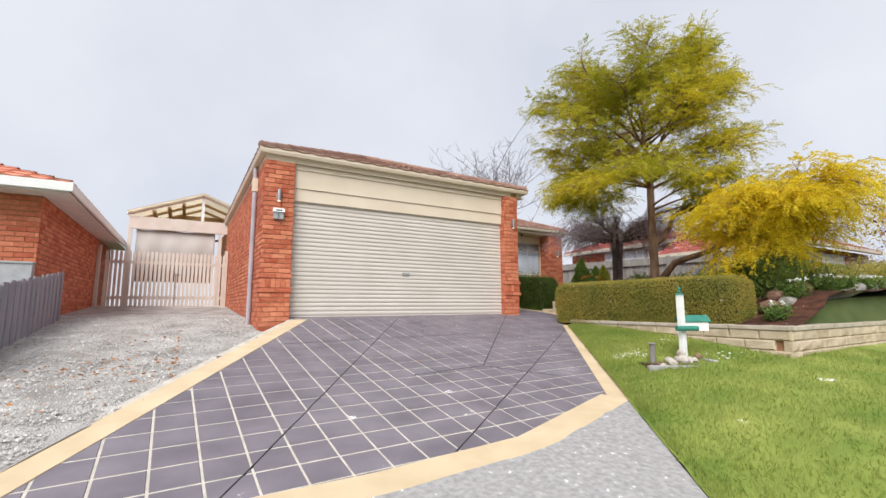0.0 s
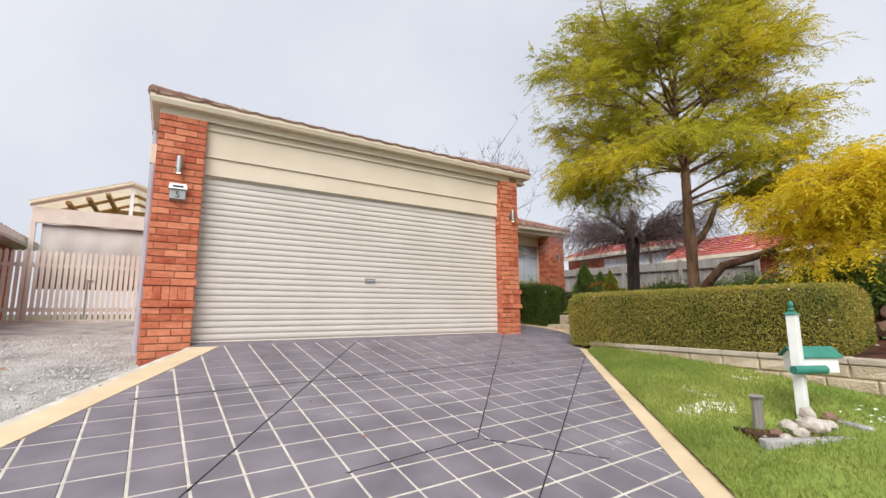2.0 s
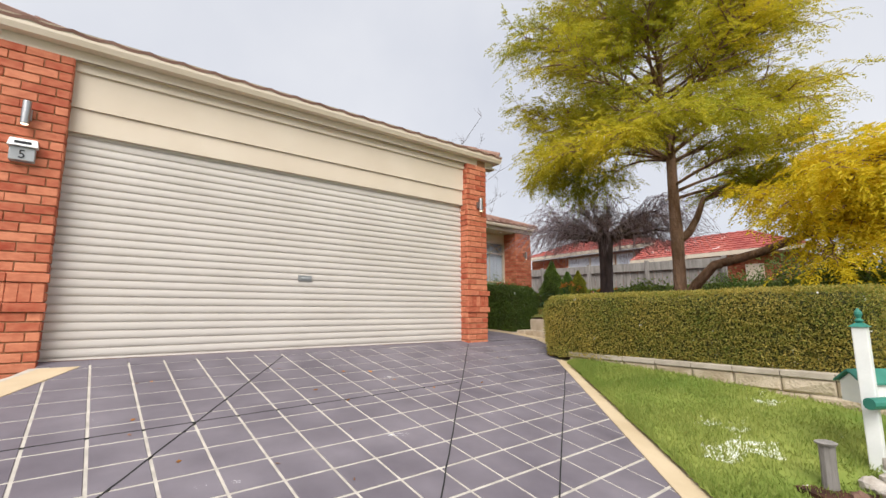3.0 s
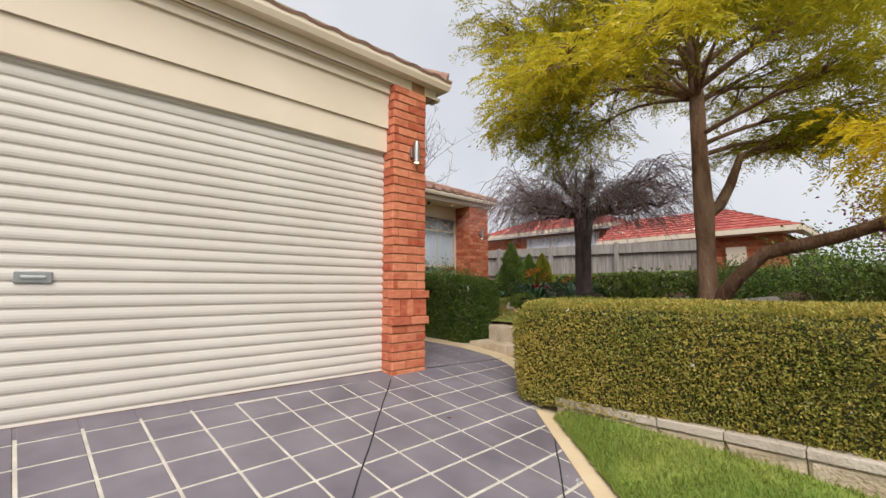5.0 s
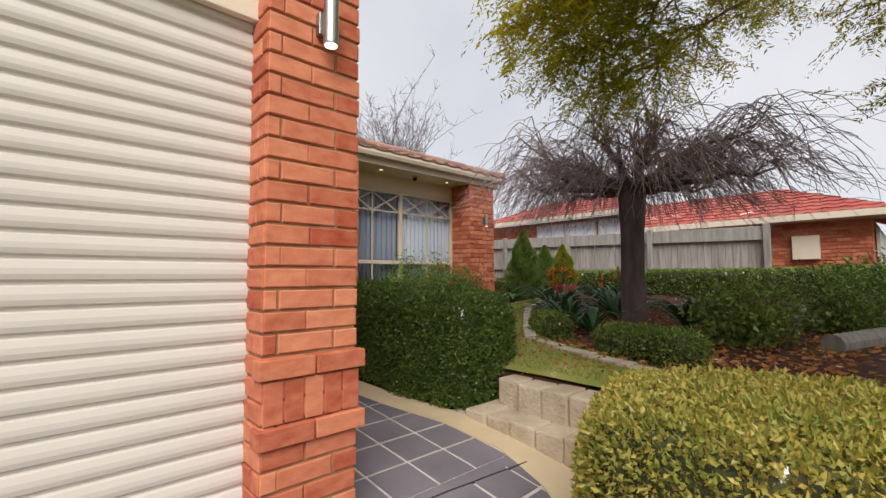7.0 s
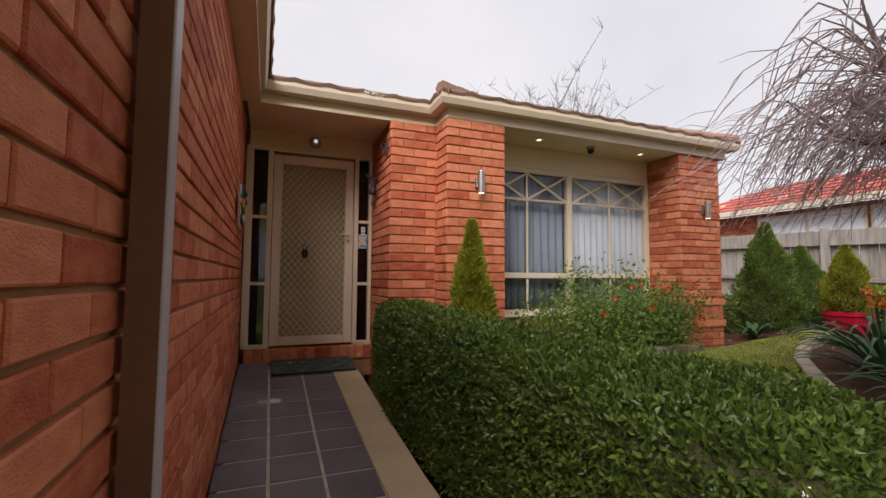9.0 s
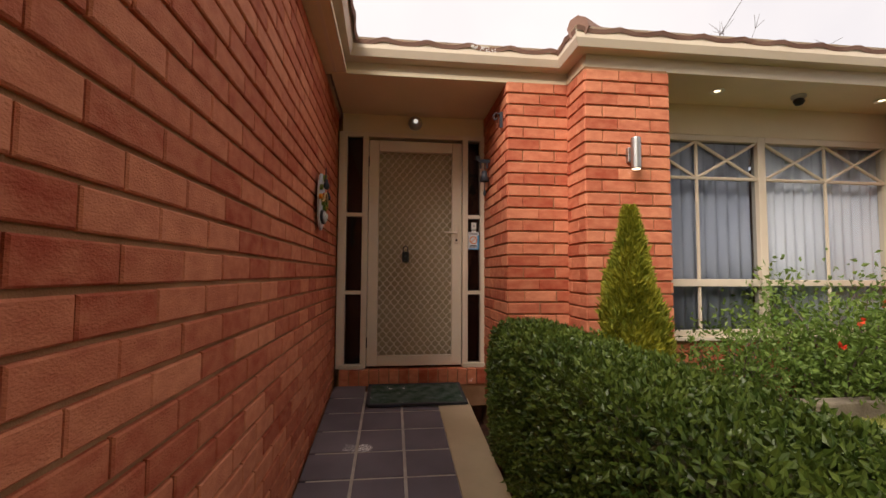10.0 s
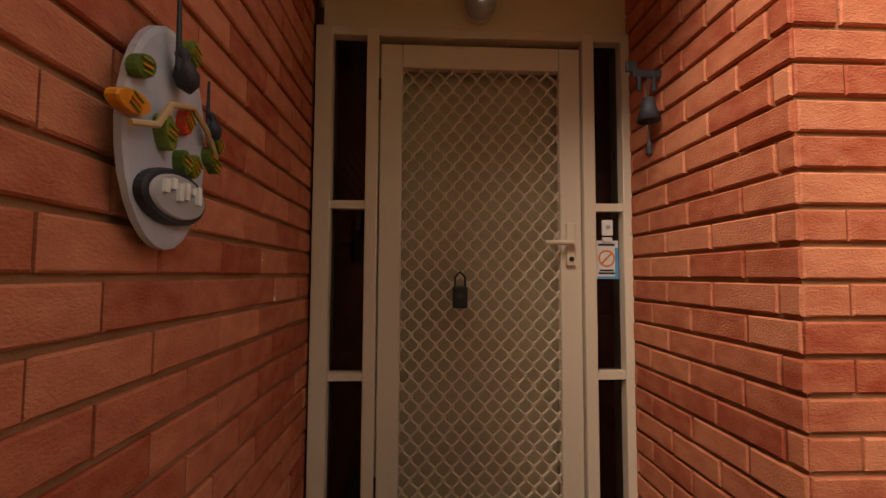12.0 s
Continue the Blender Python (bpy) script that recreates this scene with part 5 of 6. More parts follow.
# steps and kerb from the path up to the upper lawn
steps = thing("garden_steps", "two curved steps of pale split blocks", "steps", kind="structure")
for k, (xf, zt, y0, y1) in enumerate(((8.12, 0.14, 7.5, 8.75), (8.42, 0.34, 7.35, 8.65))):
    for i in range(6):
        ya, yb = y0 + (y1 - y0) * i / 6, y0 + (y1 - y0) * (i + 1) / 6
        bow = 0.10 * (1 - ((i - 2.5) / 3) ** 2) * (0 if k == 0 else 1)
        part("step_block", Shape().box(xf - bow, ya + 0.004, zt - 0.3, xf + 0.44, yb - 0.004, zt + 0.004 * (i % 2)), BLOCK, steps, bevel=0.015)
part("step_riser_wall", Shape().prism([(8.12, 7.3), (8.24, 7.4), (8.34, 8.0), (8.3, 8.5), (8.2, 8.9), (8.08, 8.9), (8.17, 8.5), (8.21, 8.0)], -0.2, 0.1), CAP, steps, bevel=0.01)
edging = thing("lawn_edging", "low pale stone edging along the upper lawn", "edging", kind="structure")
edge_line = [(8.78, 7.2), (8.98, 7.85), (9.2, 8.6), (9.45, 9.1), (9.95, 9.5), (10.6, 9.98), (11.3, 10.5), (12.0, 11.0), (12.7, 11.35), (13.6, 11.6)]
for (x0, y0), (x1, y1) in zip(edge_line, edge_line[1:]):
    n = max(1, int(math.hypot(x1 - x0, y1 - y0) / 0.3))
    for i in range(n):
        a, b = Vector((x0, y0, 0)).lerp(Vector((x1, y1, 0)), i / n), Vector((x0, y0, 0)).lerp(Vector((x1, y1, 0)), (i + 1) / n)
        m = Matrix.Translation((a.x, a.y, bed_z(a.x, a.y))) @ Matrix.Rotation(math.atan2(b.y - a.y, b.x - a.x), 4, "Z")
        part("edge_stone", Shape().box(0.004, -0.06, -0.1, (b - a).length - 0.004, 0.06, 0.075, m), CAP, edging, bevel=0.012)
back_edge = thing("bed_sleeper", "old timber sleeper edging the bed under the window", "sleeper")
part("sleeper", Shape().box(9.3, 11.72, 0.4, 11.6, 11.84, 0.63), SLEEPER, back_edge, bevel=0.012)
for x0, y0, x1, y1 in ((10.6, 6.9, 12.6, 6.2), (11.4, 7.8, 13.4, 7.2), (8.3, 3.3, 11.0, 3.1), (11.2, 3.35, 13.4, 3.2)):
    d = thing("timber_edge", "low grey timber log edging the bed", "edging", "bed logs", at=(x0, y0, bed_z(x0, y0) + 0.06))
    part("log", Shape().tube([(0, 0, 0), ((x1 - x0) / 2, (y1 - y0) / 2, 0.02), (x1 - x0, y1 - y0, bed_z(x1, y1) - bed_z(x0, y0))], [0.09, 0.095, 0.085], 10), TIMBER, d)


# ---- hedges ----
def hedge(name, outline, z0, z1, count, label, leaf=HEDGELEAF, size=0.034, seed=1, core=True, roundness=0.14, out=0.02):
    """A clipped hedge: a skin of many small leaves over a lumpy core coloured as inner shade."""
    rng = np.random.default_rng(seed)
    ob = thing(name, label, "hedge")
    pts = [Vector((x, y)) for x, y in outline]
    area2 = sum(a.x * b.y - b.x * a.y for a, b in zip(pts, pts[1:] + pts[:1]))
    if area2 < 0:
        pts = pts[::-1]
    c = sum(pts, Vector((0, 0))) / len(pts)
    loop = []
    for a, b in zip(pts, pts[1:] + pts[:1]):
        for k in range(6):
            loop.append(a.lerp(b, k / 6))
    for _ in range(3):
        loop = [(loop[i - 1] + loop[i] * 2 + loop[(i + 1) % len(loop)]) / 4 for i in range(len(loop))]
    zb = z0 if callable(z0) else (lambda x, y: z0)
    zt = z1 if callable(z1) else (lambda x, y: z1)
    n = len(loop)
    s = Shape()
    levels = [(0.0, 0.93), (0.25, 0.97), (0.6, 0.985), (0.85, 0.975), (0.95, 0.94), (1.0, 0.85), (1.0, 0.5), (1.0, 0.1)]
    for f, k in levels:
        for p in loop:
            q = c + (p - c) * k
            if k > 0.8:
                q = p + (c - p).normalized() * min(0.5, (1 - k) * (roundness / 0.06) * 0.4 + 0.03)
            lump = 0.025 * noise.noise((q.x * 4, q.y * 4, f * 5))
            s.v.append((q.x + lump, q.y + lump, zb(q.x, q.y) + (zt(q.x, q.y) - zb(q.x, q.y) - 0.03) * f + lump * 0.7))
    m = len(levels)
    s.f = [(i * n + k, i * n + (k + 1) % n, (i + 1) * n + (k + 1) % n, (i + 1) * n + k) for i in range(m - 1) for k in range(n)] + [tuple(range((m - 1) * n, m * n))]
    part("core", s, SHADECORE, ob, smooth=True)
    tri, nor, wgt = [], [], []
    V = [Vector(v) for v in s.v]
    for f in s.f[:-1]:
        a, b, cc, d = (V[i] for i in f)
        nn = (cc - a).cross(d - b)
        if nn.length > 1e-9:
            tri.append((a, b, cc, d)), nor.append(nn.normalized()), wgt.append(nn.length / 2)
    wgt = np.array(wgt) / sum(wgt)
    pick = rng.choice(len(tri), count, p=wgt)
    u, v = rng.random(count), rng.random(count)
    Q = np.array([[tuple(p) for p in t] for t in tri])[pick]
    N = np.array([tuple(p) for p in nor])[pick]
    P = (Q[:, 0] * ((1 - u) * (1 - v))[:, None] + Q[:, 1] * (u * (1 - v))[:, None] + Q[:, 2] * (u * v)[:, None] + Q[:, 3] * ((1 - u) * v)[:, None])
    P = P + N * (rng.random(count) ** 1.5 * (out + 0.035) - 0.015)[:, None]
    D = N * 0.7 + rng.normal(size=(count, 3)) * 0.75 + np.array([0, 0, 0.25])
    tagged(part("leaves", leaf_cloud(P, D, size, size * 0.6, rng), leaf, ob), kind="stuff")
    return ob


# Dark green core colour with the shade between the leaves painted in.
SHADECORE = material("hedge_inner_shade", [(0.025, 0.036, 0.010), (0.055, 0.075, 0.02), (0.09, 0.085, 0.035)], 0.95, 9, 60, 0.8, depth=0.02)
hedge("front_hedge", [(7.0, 7.2), (7.02, 6.6), (7.12, 4.2), (7.2, 3.6), (8.0, 3.5), (8.25, 4.2), (8.2, 6.9), (7.7, 7.45)], lambda x, y: -0.13, lambda x, y: 0.69 + 0.02 * noise.noise((x * 3, y * 3, 0)), 150000, "clipped bushy green hedge behind the block wall", size=0.025, seed=3, out=0.035)
hedge("path_hedge", [(7.9, 12.1), (7.88, 10.5), (7.95, 9.3), (8.15, 8.72), (8.75, 8.72), (9.0, 9.2), (8.75, 9.8), (8.5, 10.9), (8.3, 12.1)], lambda x, y: drive_z(x, y) + 0.02, lambda x, y: float(np.interp(y, [8.6, 10, 12.1], [0.93, 1.02, 1.14])) + 0.03 * noise.noise((x * 3, y * 3, 2)), 110000, "dense dark green clipped hedge beside the entry path", PATHLEAF, 0.03, 4, out=0.04)
hedge("back_hedge", [(15.2, 4.6), (15.8, 4.6), (15.6, 13.2), (15.0, 13.2)], lambda x, y: bed_z(x, y) - 0.05, lambda x, y: 1.24, 14000, "long clipped hedge along the back of the garden", DARKLEAF, 0.06, 5)
hedge("low_hedge", [(9.45, 8.9), (9.75, 8.75), (10.15, 9.3), (9.9, 9.5)], lambda x, y: bed_z(x, y) - 0.05, lambda x, y: 0.74, 4000, "low dark box hedge beside the lawn edging", DARKLEAF, 0.034, 6)
hedge("low_hedge", [(9.1, 7.5), (9.5, 7.4), (9.75, 8.3), (9.35, 8.45)], lambda x, y: bed_z(x, y) - 0.05, lambda x, y: 0.70, 5000, "low dark box hedge beside the lawn edging", DARKLEAF, 0.034, 7)
hedge("corner_hedge", [(13.0, 12.4), (16.2, 12.6), (16.2, 13.2), (13.0, 13.1)], lambda x, y: bed_z(x, y) - 0.05, lambda x, y: 1.08, 7000, "low clipped hedge behind the upper lawn", DARKLEAF, 0.05, 8)


# ---- trees ----
def bend(a, b, rng, sag=0.12, n=6):
    a, b = Vector(a), Vector(b)
    side = Vector((rng.normal(), rng.normal(), rng.normal() * 0.5)) * (b - a).length * sag
    return [a.lerp(b, i / n) + side * math.sin(math.pi * i / n) for i in range(n + 1)]


rngt = np.random.default_rng(11)


def fern_sprays(bases, axes, rng, length, leaflet, width, pairs=9, droop=0.35):
    """Feathery leaves: each a drooping midrib with paired narrow leaflets lying in one plane."""
    b, d = np.asarray(bases, float), np.asarray(axes, float)
    n = len(b)
    d = d / (np.linalg.norm(d, axis=1, keepdims=True) + 1e-9)
    up = np.tile([0.0, 0.0, 1.0], (n, 1)) + rng.normal(size=(n, 3)) * 0.35
    side = np.cross(d, up)
    side /= np.linalg.norm(side, axis=1, keepdims=True) + 1e-9
    long = length * rng.uniform(0.6, 1.25, (n, 1))
    P, D = [], []
    for k in range(pairs):
        t = (k + 0.6) / pairs
        at = b + d * long * t
        at[:, 2] -= droop * (t * t) * long[:, 0]
        way = d + np.array([0, 0, -2 * droop * t])
        for sgn in (-1, 1):
            P.append(at + rng.normal(size=(n, 3)) * 0.006)
            D.append(way * 0.55 + sgn * side + rng.normal(size=(n, 3)) * 0.16)
    P, D = np.concatenate(P), np.concatenate(D)
    return leaf_cloud(P, D, leaflet, width, rng)


def boughs(shape, path, thick, rng, reach, count, flat, tips, ways, start=0.3):
    """Side branches off a limb, their twigs, and the twig ends that carry the leaves."""
    n = len(path) - 1
    for k in range(count):
        f = start + (1 - start) * (k + rng.random()) / count
        i = min(n - 1, int(f * n))
        p = path[i].lerp(path[i + 1], f * n - i)
        fwd = (path[i + 1] - path[i]).normalized()
        turn = Matrix.Rotation(rng.uniform(0.35, 1.15) * (1 if k % 2 else -1), 3, "Z")
        d = turn @ fwd
        d.z = d.z * flat + rng.normal() * 0.16
        d.normalize()
        l = reach * (1.15 - 0.6 * f) * rng.uniform(0.6, 1.15)
        q = bend(p, p + d * l, rng, 0.07, 5)
        shape.tube(q, [thick * (0.42 - 0.32 * j / 5) for j in range(6)], 5)
        for j in range(7):
            g = q[1 + j % 5]
            e = (Matrix.Rotation(rng.normal() * 0.7, 3, "Z") @ d) + Vector((0, 0, rng.normal() * 0.22))
            e.normalize()
            h = g + e * rng.uniform(0.14, 0.40)
            shape.tube([g, g.lerp(h, 0.5) + Vector((0, 0, 0.02)), h], [0.006, 0.0045, 0.003], 4, False)
            tips.append(tuple(g.lerp(h, 0.45))), ways.append(tuple(e))
            tips.append(tuple(h)), ways.append(tuple(e))


def leaf_ends(tips, ways, rng, each):
    b = np.repeat(np.array(tips), each, 0) + rng.normal(size=(len(tips) * each, 3)) * 0.05
    d = np.repeat(np.array(ways), each, 0) + rng.normal(size=(len(tips) * each, 3)) * np.array([0.6, 0.6, 0.25])
    return b, d


tree = thing("garden_tree", "tall feathery yellow-green tree with a golden low limb", "tree", at=(0, 0, 0))
T0 = Vector((9.33, 6.24, 0.3))
trunk_line = [T0 + Vector(p) for p in ((0, 0, 0), (-0.01, 0, 0.12), (0, 0, 0.4), (0.02, 0, 1.0), (0.03, 0.0, 1.4), (0.06, 0.02, 2.0), (0.10, 0.03, 2.75), (0.14, 0.05, 3.3), (0.08, 0.12, 4.0), (0.16, 0.10, 4.8), (0.12, 0.16, 5.4), (0.16, 0.12, 5.9))]
part("trunk", Shape().tube(trunk_line, [0.175, 0.125, 0.102, 0.094, 0.104, 0.086, 0.08, 0.066, 0.05, 0.036, 0.022, 0.01], 14), BARK, tree, smooth=True)


def up_trunk(z):
    """The place on the trunk at a height over its foot."""
    i = max(k for k in range(len(trunk_line) - 1) if trunk_line[k].z - T0.z <= z or k == 0)
    a, b = trunk_line[i], trunk_line[i + 1]
    return a.lerp(b, min(1, (z + T0.z - a.z) / (b.z - a.z)))


limbs, tips, ways = Shape(), [], []
side_line = [T0 + Vector(p) for p in ((0.04, -0.01, 1.35), (0.2, -0.12, 1.48), (0.34, -0.2, 1.72), (0.42, -0.3, 2.05), (0.75, -0.75, 2.22), (1.15, -1.35, 2.32), (1.4, -1.9, 2.5))]
part("side_limb", Shape().tube(side_line, [0.08, 0.064, 0.054, 0.046, 0.038, 0.028, 0.016], 10), BARK, tree, smooth=True)
boughs(limbs, side_line, 0.05, rngt, 0.85, 15, 0.6, tips, ways, 0.5)
for k in range(3):
    a = -0.35 - 0.7 * k
    base = up_trunk(2.05 + 0.12 * k)
    end = base + Vector((math.cos(a) * 1.9, math.sin(a) * 1.9, 0.25 + 0.3 * rngt.random()))
    way = bend(base, end, rngt, 0.08, 8)
    part("limb", Shape().tube(way, [0.03 * (1 - 0.82 * i / 8) for i in range(9)], 6), BARK, tree, smooth=True)
    boughs(limbs, way, 0.03, rngt, 0.8, 11, 0.5, tips, ways, 0.35)
for k in range(30):
    # limbs climb the trunk in a loose spiral, the lower ones level and long, the upper ones steep and short
    f = k / 29
    a = 2.39996 * k + rngt.normal() * 0.25
    zs = 2.7 + 2.4 * f
    reach = float(np.interp(f, [0, 0.15, 0.5, 0.8, 1], [1.9, 2.1, 2.05, 1.7, 1.1])) * rngt.uniform(0.85, 1.08)
    rise = float(np.interp(f, [0, 0.3, 0.7, 1], [0.55, 1.05, 1.35, 0.95])) * rngt.uniform(0.8, 1.2)
    base = up_trunk(zs)
    lean = Vector((-0.12, 0.22, 0)) if math.sin(a) > -0.2 else Vector((0, 0.1, 0))
    end = base + Vector((math.cos(a) * reach, math.sin(a) * reach, rise)) + lean
    way = bend(base, end, rngt, 0.07, 8)
    way = [p + Vector((0, 0, 0.22 * math.sin(math.pi * i / 8) * (1 if f < 0.5 else -0.6))) for i, p in enumerate(way)]
    thick = 0.042 - 0.02 * f
    part("limb", Shape().tube(way, [thick * (1 - 0.82 * i / 8) for i in range(9)], 7), BARK, tree, smooth=True)
    boughs(limbs, way, thick, rngt, 0.95 if f < 0.7 else 0.7, 13, 0.6, tips, ways, 0.28)
# a few long sprays hang below the lowest limbs on the garage side
for k in range(9):
    a = 2.3 + 0.33 * k - 1.0
    base = up_trunk(2.75)
    end = base + Vector((math.cos(a) * 2.25, math.sin(a) * 2.1, -0.3 + 0.35 * rngt.random()))
    way = [p + Vector((0, 0, 0.35 * math.sin(math.pi * i / 8))) for i, p in enumerate(bend(base, end, rngt, 0.06, 8))]
    part("limb", Shape().tube(way, [0.027 * (1 - 0.82 * i / 8) for i in range(9)], 6), BARK, tree, smooth=True)
    boughs(limbs, way, 0.036, rngt, 0.75, 10, 0.6, tips, ways, 0.5)
tagged(part("branches", limbs, BARK, tree, smooth=True), kind="stuff")
ends, leads = leaf_ends(tips, ways, rngt, 2)
tagged(part("crown", fern_sprays(ends, leads, rngt, 0.29, 0.058, 0.0145, 11), FROND, tree), kind="stuff")

low_line = [T0 + Vector(p) for p in ((0.0, -0.06, 0.32), (-0.02, -0.28, 0.62), (-0.05, -0.55, 0.88), (-0.1, -1.15, 1.0), (-0.18, -1.75, 1.18), (-0.22, -2.3, 1.45), (-0.25, -2.9, 1.8))]
part("low_limb", Shape().tube(low_line, [0.085, 0.078, 0.07, 0.06, 0.05, 0.036, 0.018], 10), BARK, tree, smooth=True)
gold_limbs, gold_tips, gold_ways = Shape(), [], []
for k in range(17):
    f = 0.66 + 0.33 * k / 16
    i = int(f * 6)
    base = low_line[i].lerp(low_line[min(6, i + 1)], f * 6 - i)
    a = -1.57 + (1 if k % 2 else -1) * rngt.uniform(0.2, 1.9)
    reach = rngt.uniform(0.75, 1.55)
    end = base + Vector((math.cos(a) * reach, math.sin(a) * reach * 0.7 - 0.15, rngt.uniform(-0.25, 0.6)))
    way = [p + Vector((0, 0, 0.18 * math.sin(math.pi * i / 6) - 0.2 * (i / 6) ** 3)) for i, p in enumerate(bend(base, end, rngt, 0.08, 6))]
    gold_limbs.tube(way, [0.028 * (1 - 0.8 * i / 6) for i in range(7)], 6)
    boughs(gold_limbs, way, 0.028, rngt, 0.62, 9, 0.5, gold_tips, gold_ways, 0.25)
tagged(part("branches", gold_limbs, BARK, tree, smooth=True), kind="stuff")
ends, leads = leaf_ends(gold_tips, gold_ways, rngt, 2)
tagged(part("golden_crown", fern_sprays(ends, leads, rngt, 0.29, 0.06, 0.017, 10, 0.5), GOLD, tree, "golden-yellow feathery foliage"), kind="stuff")

# bare weeping tree: a grafted umbrella, level limbs under a low dome of arching twigs
weep = thing("weeping_tree", "leafless weeping tree with umbrella of drooping twigs", "tree", at=(0, 0, 0))
W0 = Vector((11.55, 8.95, 0.4))
part("trunk", Shape().tube([W0, W0 + Vector((0, 0, 0.15)), W0 + Vector((-0.02, 0.01, 0.6)), W0 + Vector((0.0, 0, 1.3)), W0 + Vector((0.03, 0, 1.8)), W0 + Vector((0.03, 0, 1.98))], [0.23, 0.17, 0.15, 0.15, 0.18, 0.12], 14), DARKBARK, weep, smooth=True)
rngw = np.random.default_rng(23)
twigs = Shape()
head = W0 + Vector((0.03, 0, 1.86))
for k in range(16):
    a = 2 * math.pi * k / 16 + rngw.uniform(-0.15, 0.15)
    reach = rngw.uniform(0.95, 1.6)
    lift = 0.10 if k % 2 else rngw.uniform(0.35, 0.6)
    pts = []
    for i in range(8):
        t = i / 7
        zig = 0.06 * math.sin(i * 2.1 + k)
        pts.append(head + Vector((math.cos(a + zig) * reach * t, math.sin(a + zig) * reach * t, lift * (1.7 * t - 0.8 * t * t) + (0.05 if i % 2 else -0.02) * t)))
    part("limb", Shape().tube(pts, [0.075, 0.062, 0.052, 0.044, 0.036, 0.028, 0.02, 0.013], 7), DARKBARK, weep, smooth=True)
    for j in range(40):
        root = pts[2 + j % 6]
        aa = a + rngw.normal() * 0.55
        out = rngw.uniform(0.45, 1.35)
        rise = rngw.uniform(0.10, 0.48)
        fall = rngw.uniform(0.15, 0.6)
        line = []
        for i in range(8):
            t = i / 7
            line.append(root + Vector((math.cos(aa) * out * t, math.sin(aa) * out * t, rise * math.sin(math.pi * min(1, t * 1.15)) - fall * t ** 2.6)) + Vector(rngw.normal(size=3)) * 0.018)
        twigs.tube(line, [0.0085 - 0.006 * i / 7 for i in range(8)], 4, False)
        for m in range(5):
            b0 = line[2 + m]
            e = b0 + Vector((math.cos(aa) * 0.16 + rngw.normal() * 0.13, math.sin(aa) * 0.16 + rngw.normal() * 0.13, rngw.uniform(-0.32, 0.06)))
            twigs.tube([b0, b0.lerp(e, 0.5) + Vector((0, 0, 0.03)), e], [0.0042, 0.0032, 0.002], 3, False)
tagged(part("twigs", twigs, TWIG, weep), kind="stuff")


def bare_far(x, y, z0, h, spread, seed, label):
    """A leafless tree far behind the houses."""
    rng = np.random.default_rng(seed)
    ob = thing("bare_tree", label, "tree", at=(x, y, z0))
    part("trunk", Shape().tube([(0, 0, 0), (0, 0, h * 0.35), (0.1, 0, h * 0.6)], [h * 0.025, h * 0.018, h * 0.01], 8), DARKBARK, ob)
    s = Shape()
    for k in range(60):
        b = Vector((0, 0, h * rng.uniform(0.3, 0.6)))
        e = Vector((rng.normal() * spread * 0.5, rng.normal() * spread * 0.5, h * rng.uniform(0.75, 1.0)))
        p = bend(b, e, rng, 0.08, 5)
        s.tube(p, [h * 0.0035 * (1 - 0.8 * i / 5) for i in range(6)], 4)
        for j in range(14):
            q = p[2 + j % 4]
            s.tube([q, q + Vector((rng.normal() * 0.5, rng.normal() * 0.5, rng.uniform(0.2, 1.1)))], [h * 0.0012, h * 0.0006], 3, False)
    tagged(part("branches", s, FARTWIG, ob), kind="stuff")


bare_far(31.4, 39.5, 0.5, 18.5, 6.5, 3, "tall leafless tree behind the house")
bare_far(27.5, 38.5, 0.5, 15.5, 4.5, 4, "leafless tree behind the house roof")


def leafy(name, x, y, z, rx, rz, count, mat_used, label, size=0.06, seed=1, category="shrub", stem=True):
    """A loose shrub: stems and an uneven mound of leaves with gaps."""
    rng = np.random.default_rng(seed)
    ob = thing(name, label, category, at=(x, y, z))
    s, P, D = Shape(), [], []
    nst = 16
    for k in range(nst):
        d = rng.normal(size=3)
        d[2] = abs(d[2]) + 0.5
        d /= np.linalg.norm(d)
        e = Vector((d[0] * rx * 0.9, d[1] * rx * 0.9, rz * rng.uniform(0.45, 0.95)))
        path = bend((d[0] * 0.05, d[1] * 0.05, 0), e, rng, 0.1, 4)
        s.tube(path, [max(0.004, rx * 0.02) * (1 - 0.7 * i / 4) for i in range(5)], 4)
        m = count // nst
        base = np.array([tuple(p) for p in path])[rng.integers(1, 5, m)]
        P.append(base + rng.normal(size=(m, 3)) * np.array([rx * 0.24, rx * 0.24, rz * 0.13]))
        D.append(rng.normal(size=(m, 3)) + d * 0.8)
    part("stems", s, DARKBARK, ob)
    P = np.concatenate(P)
    P[:, 2] = np.abs(P[:, 2])
    tagged(part("leaves", leaf_cloud(P, np.concatenate(D), size, size * 0.5, rng), mat_used, ob), kind="stuff")
    return ob


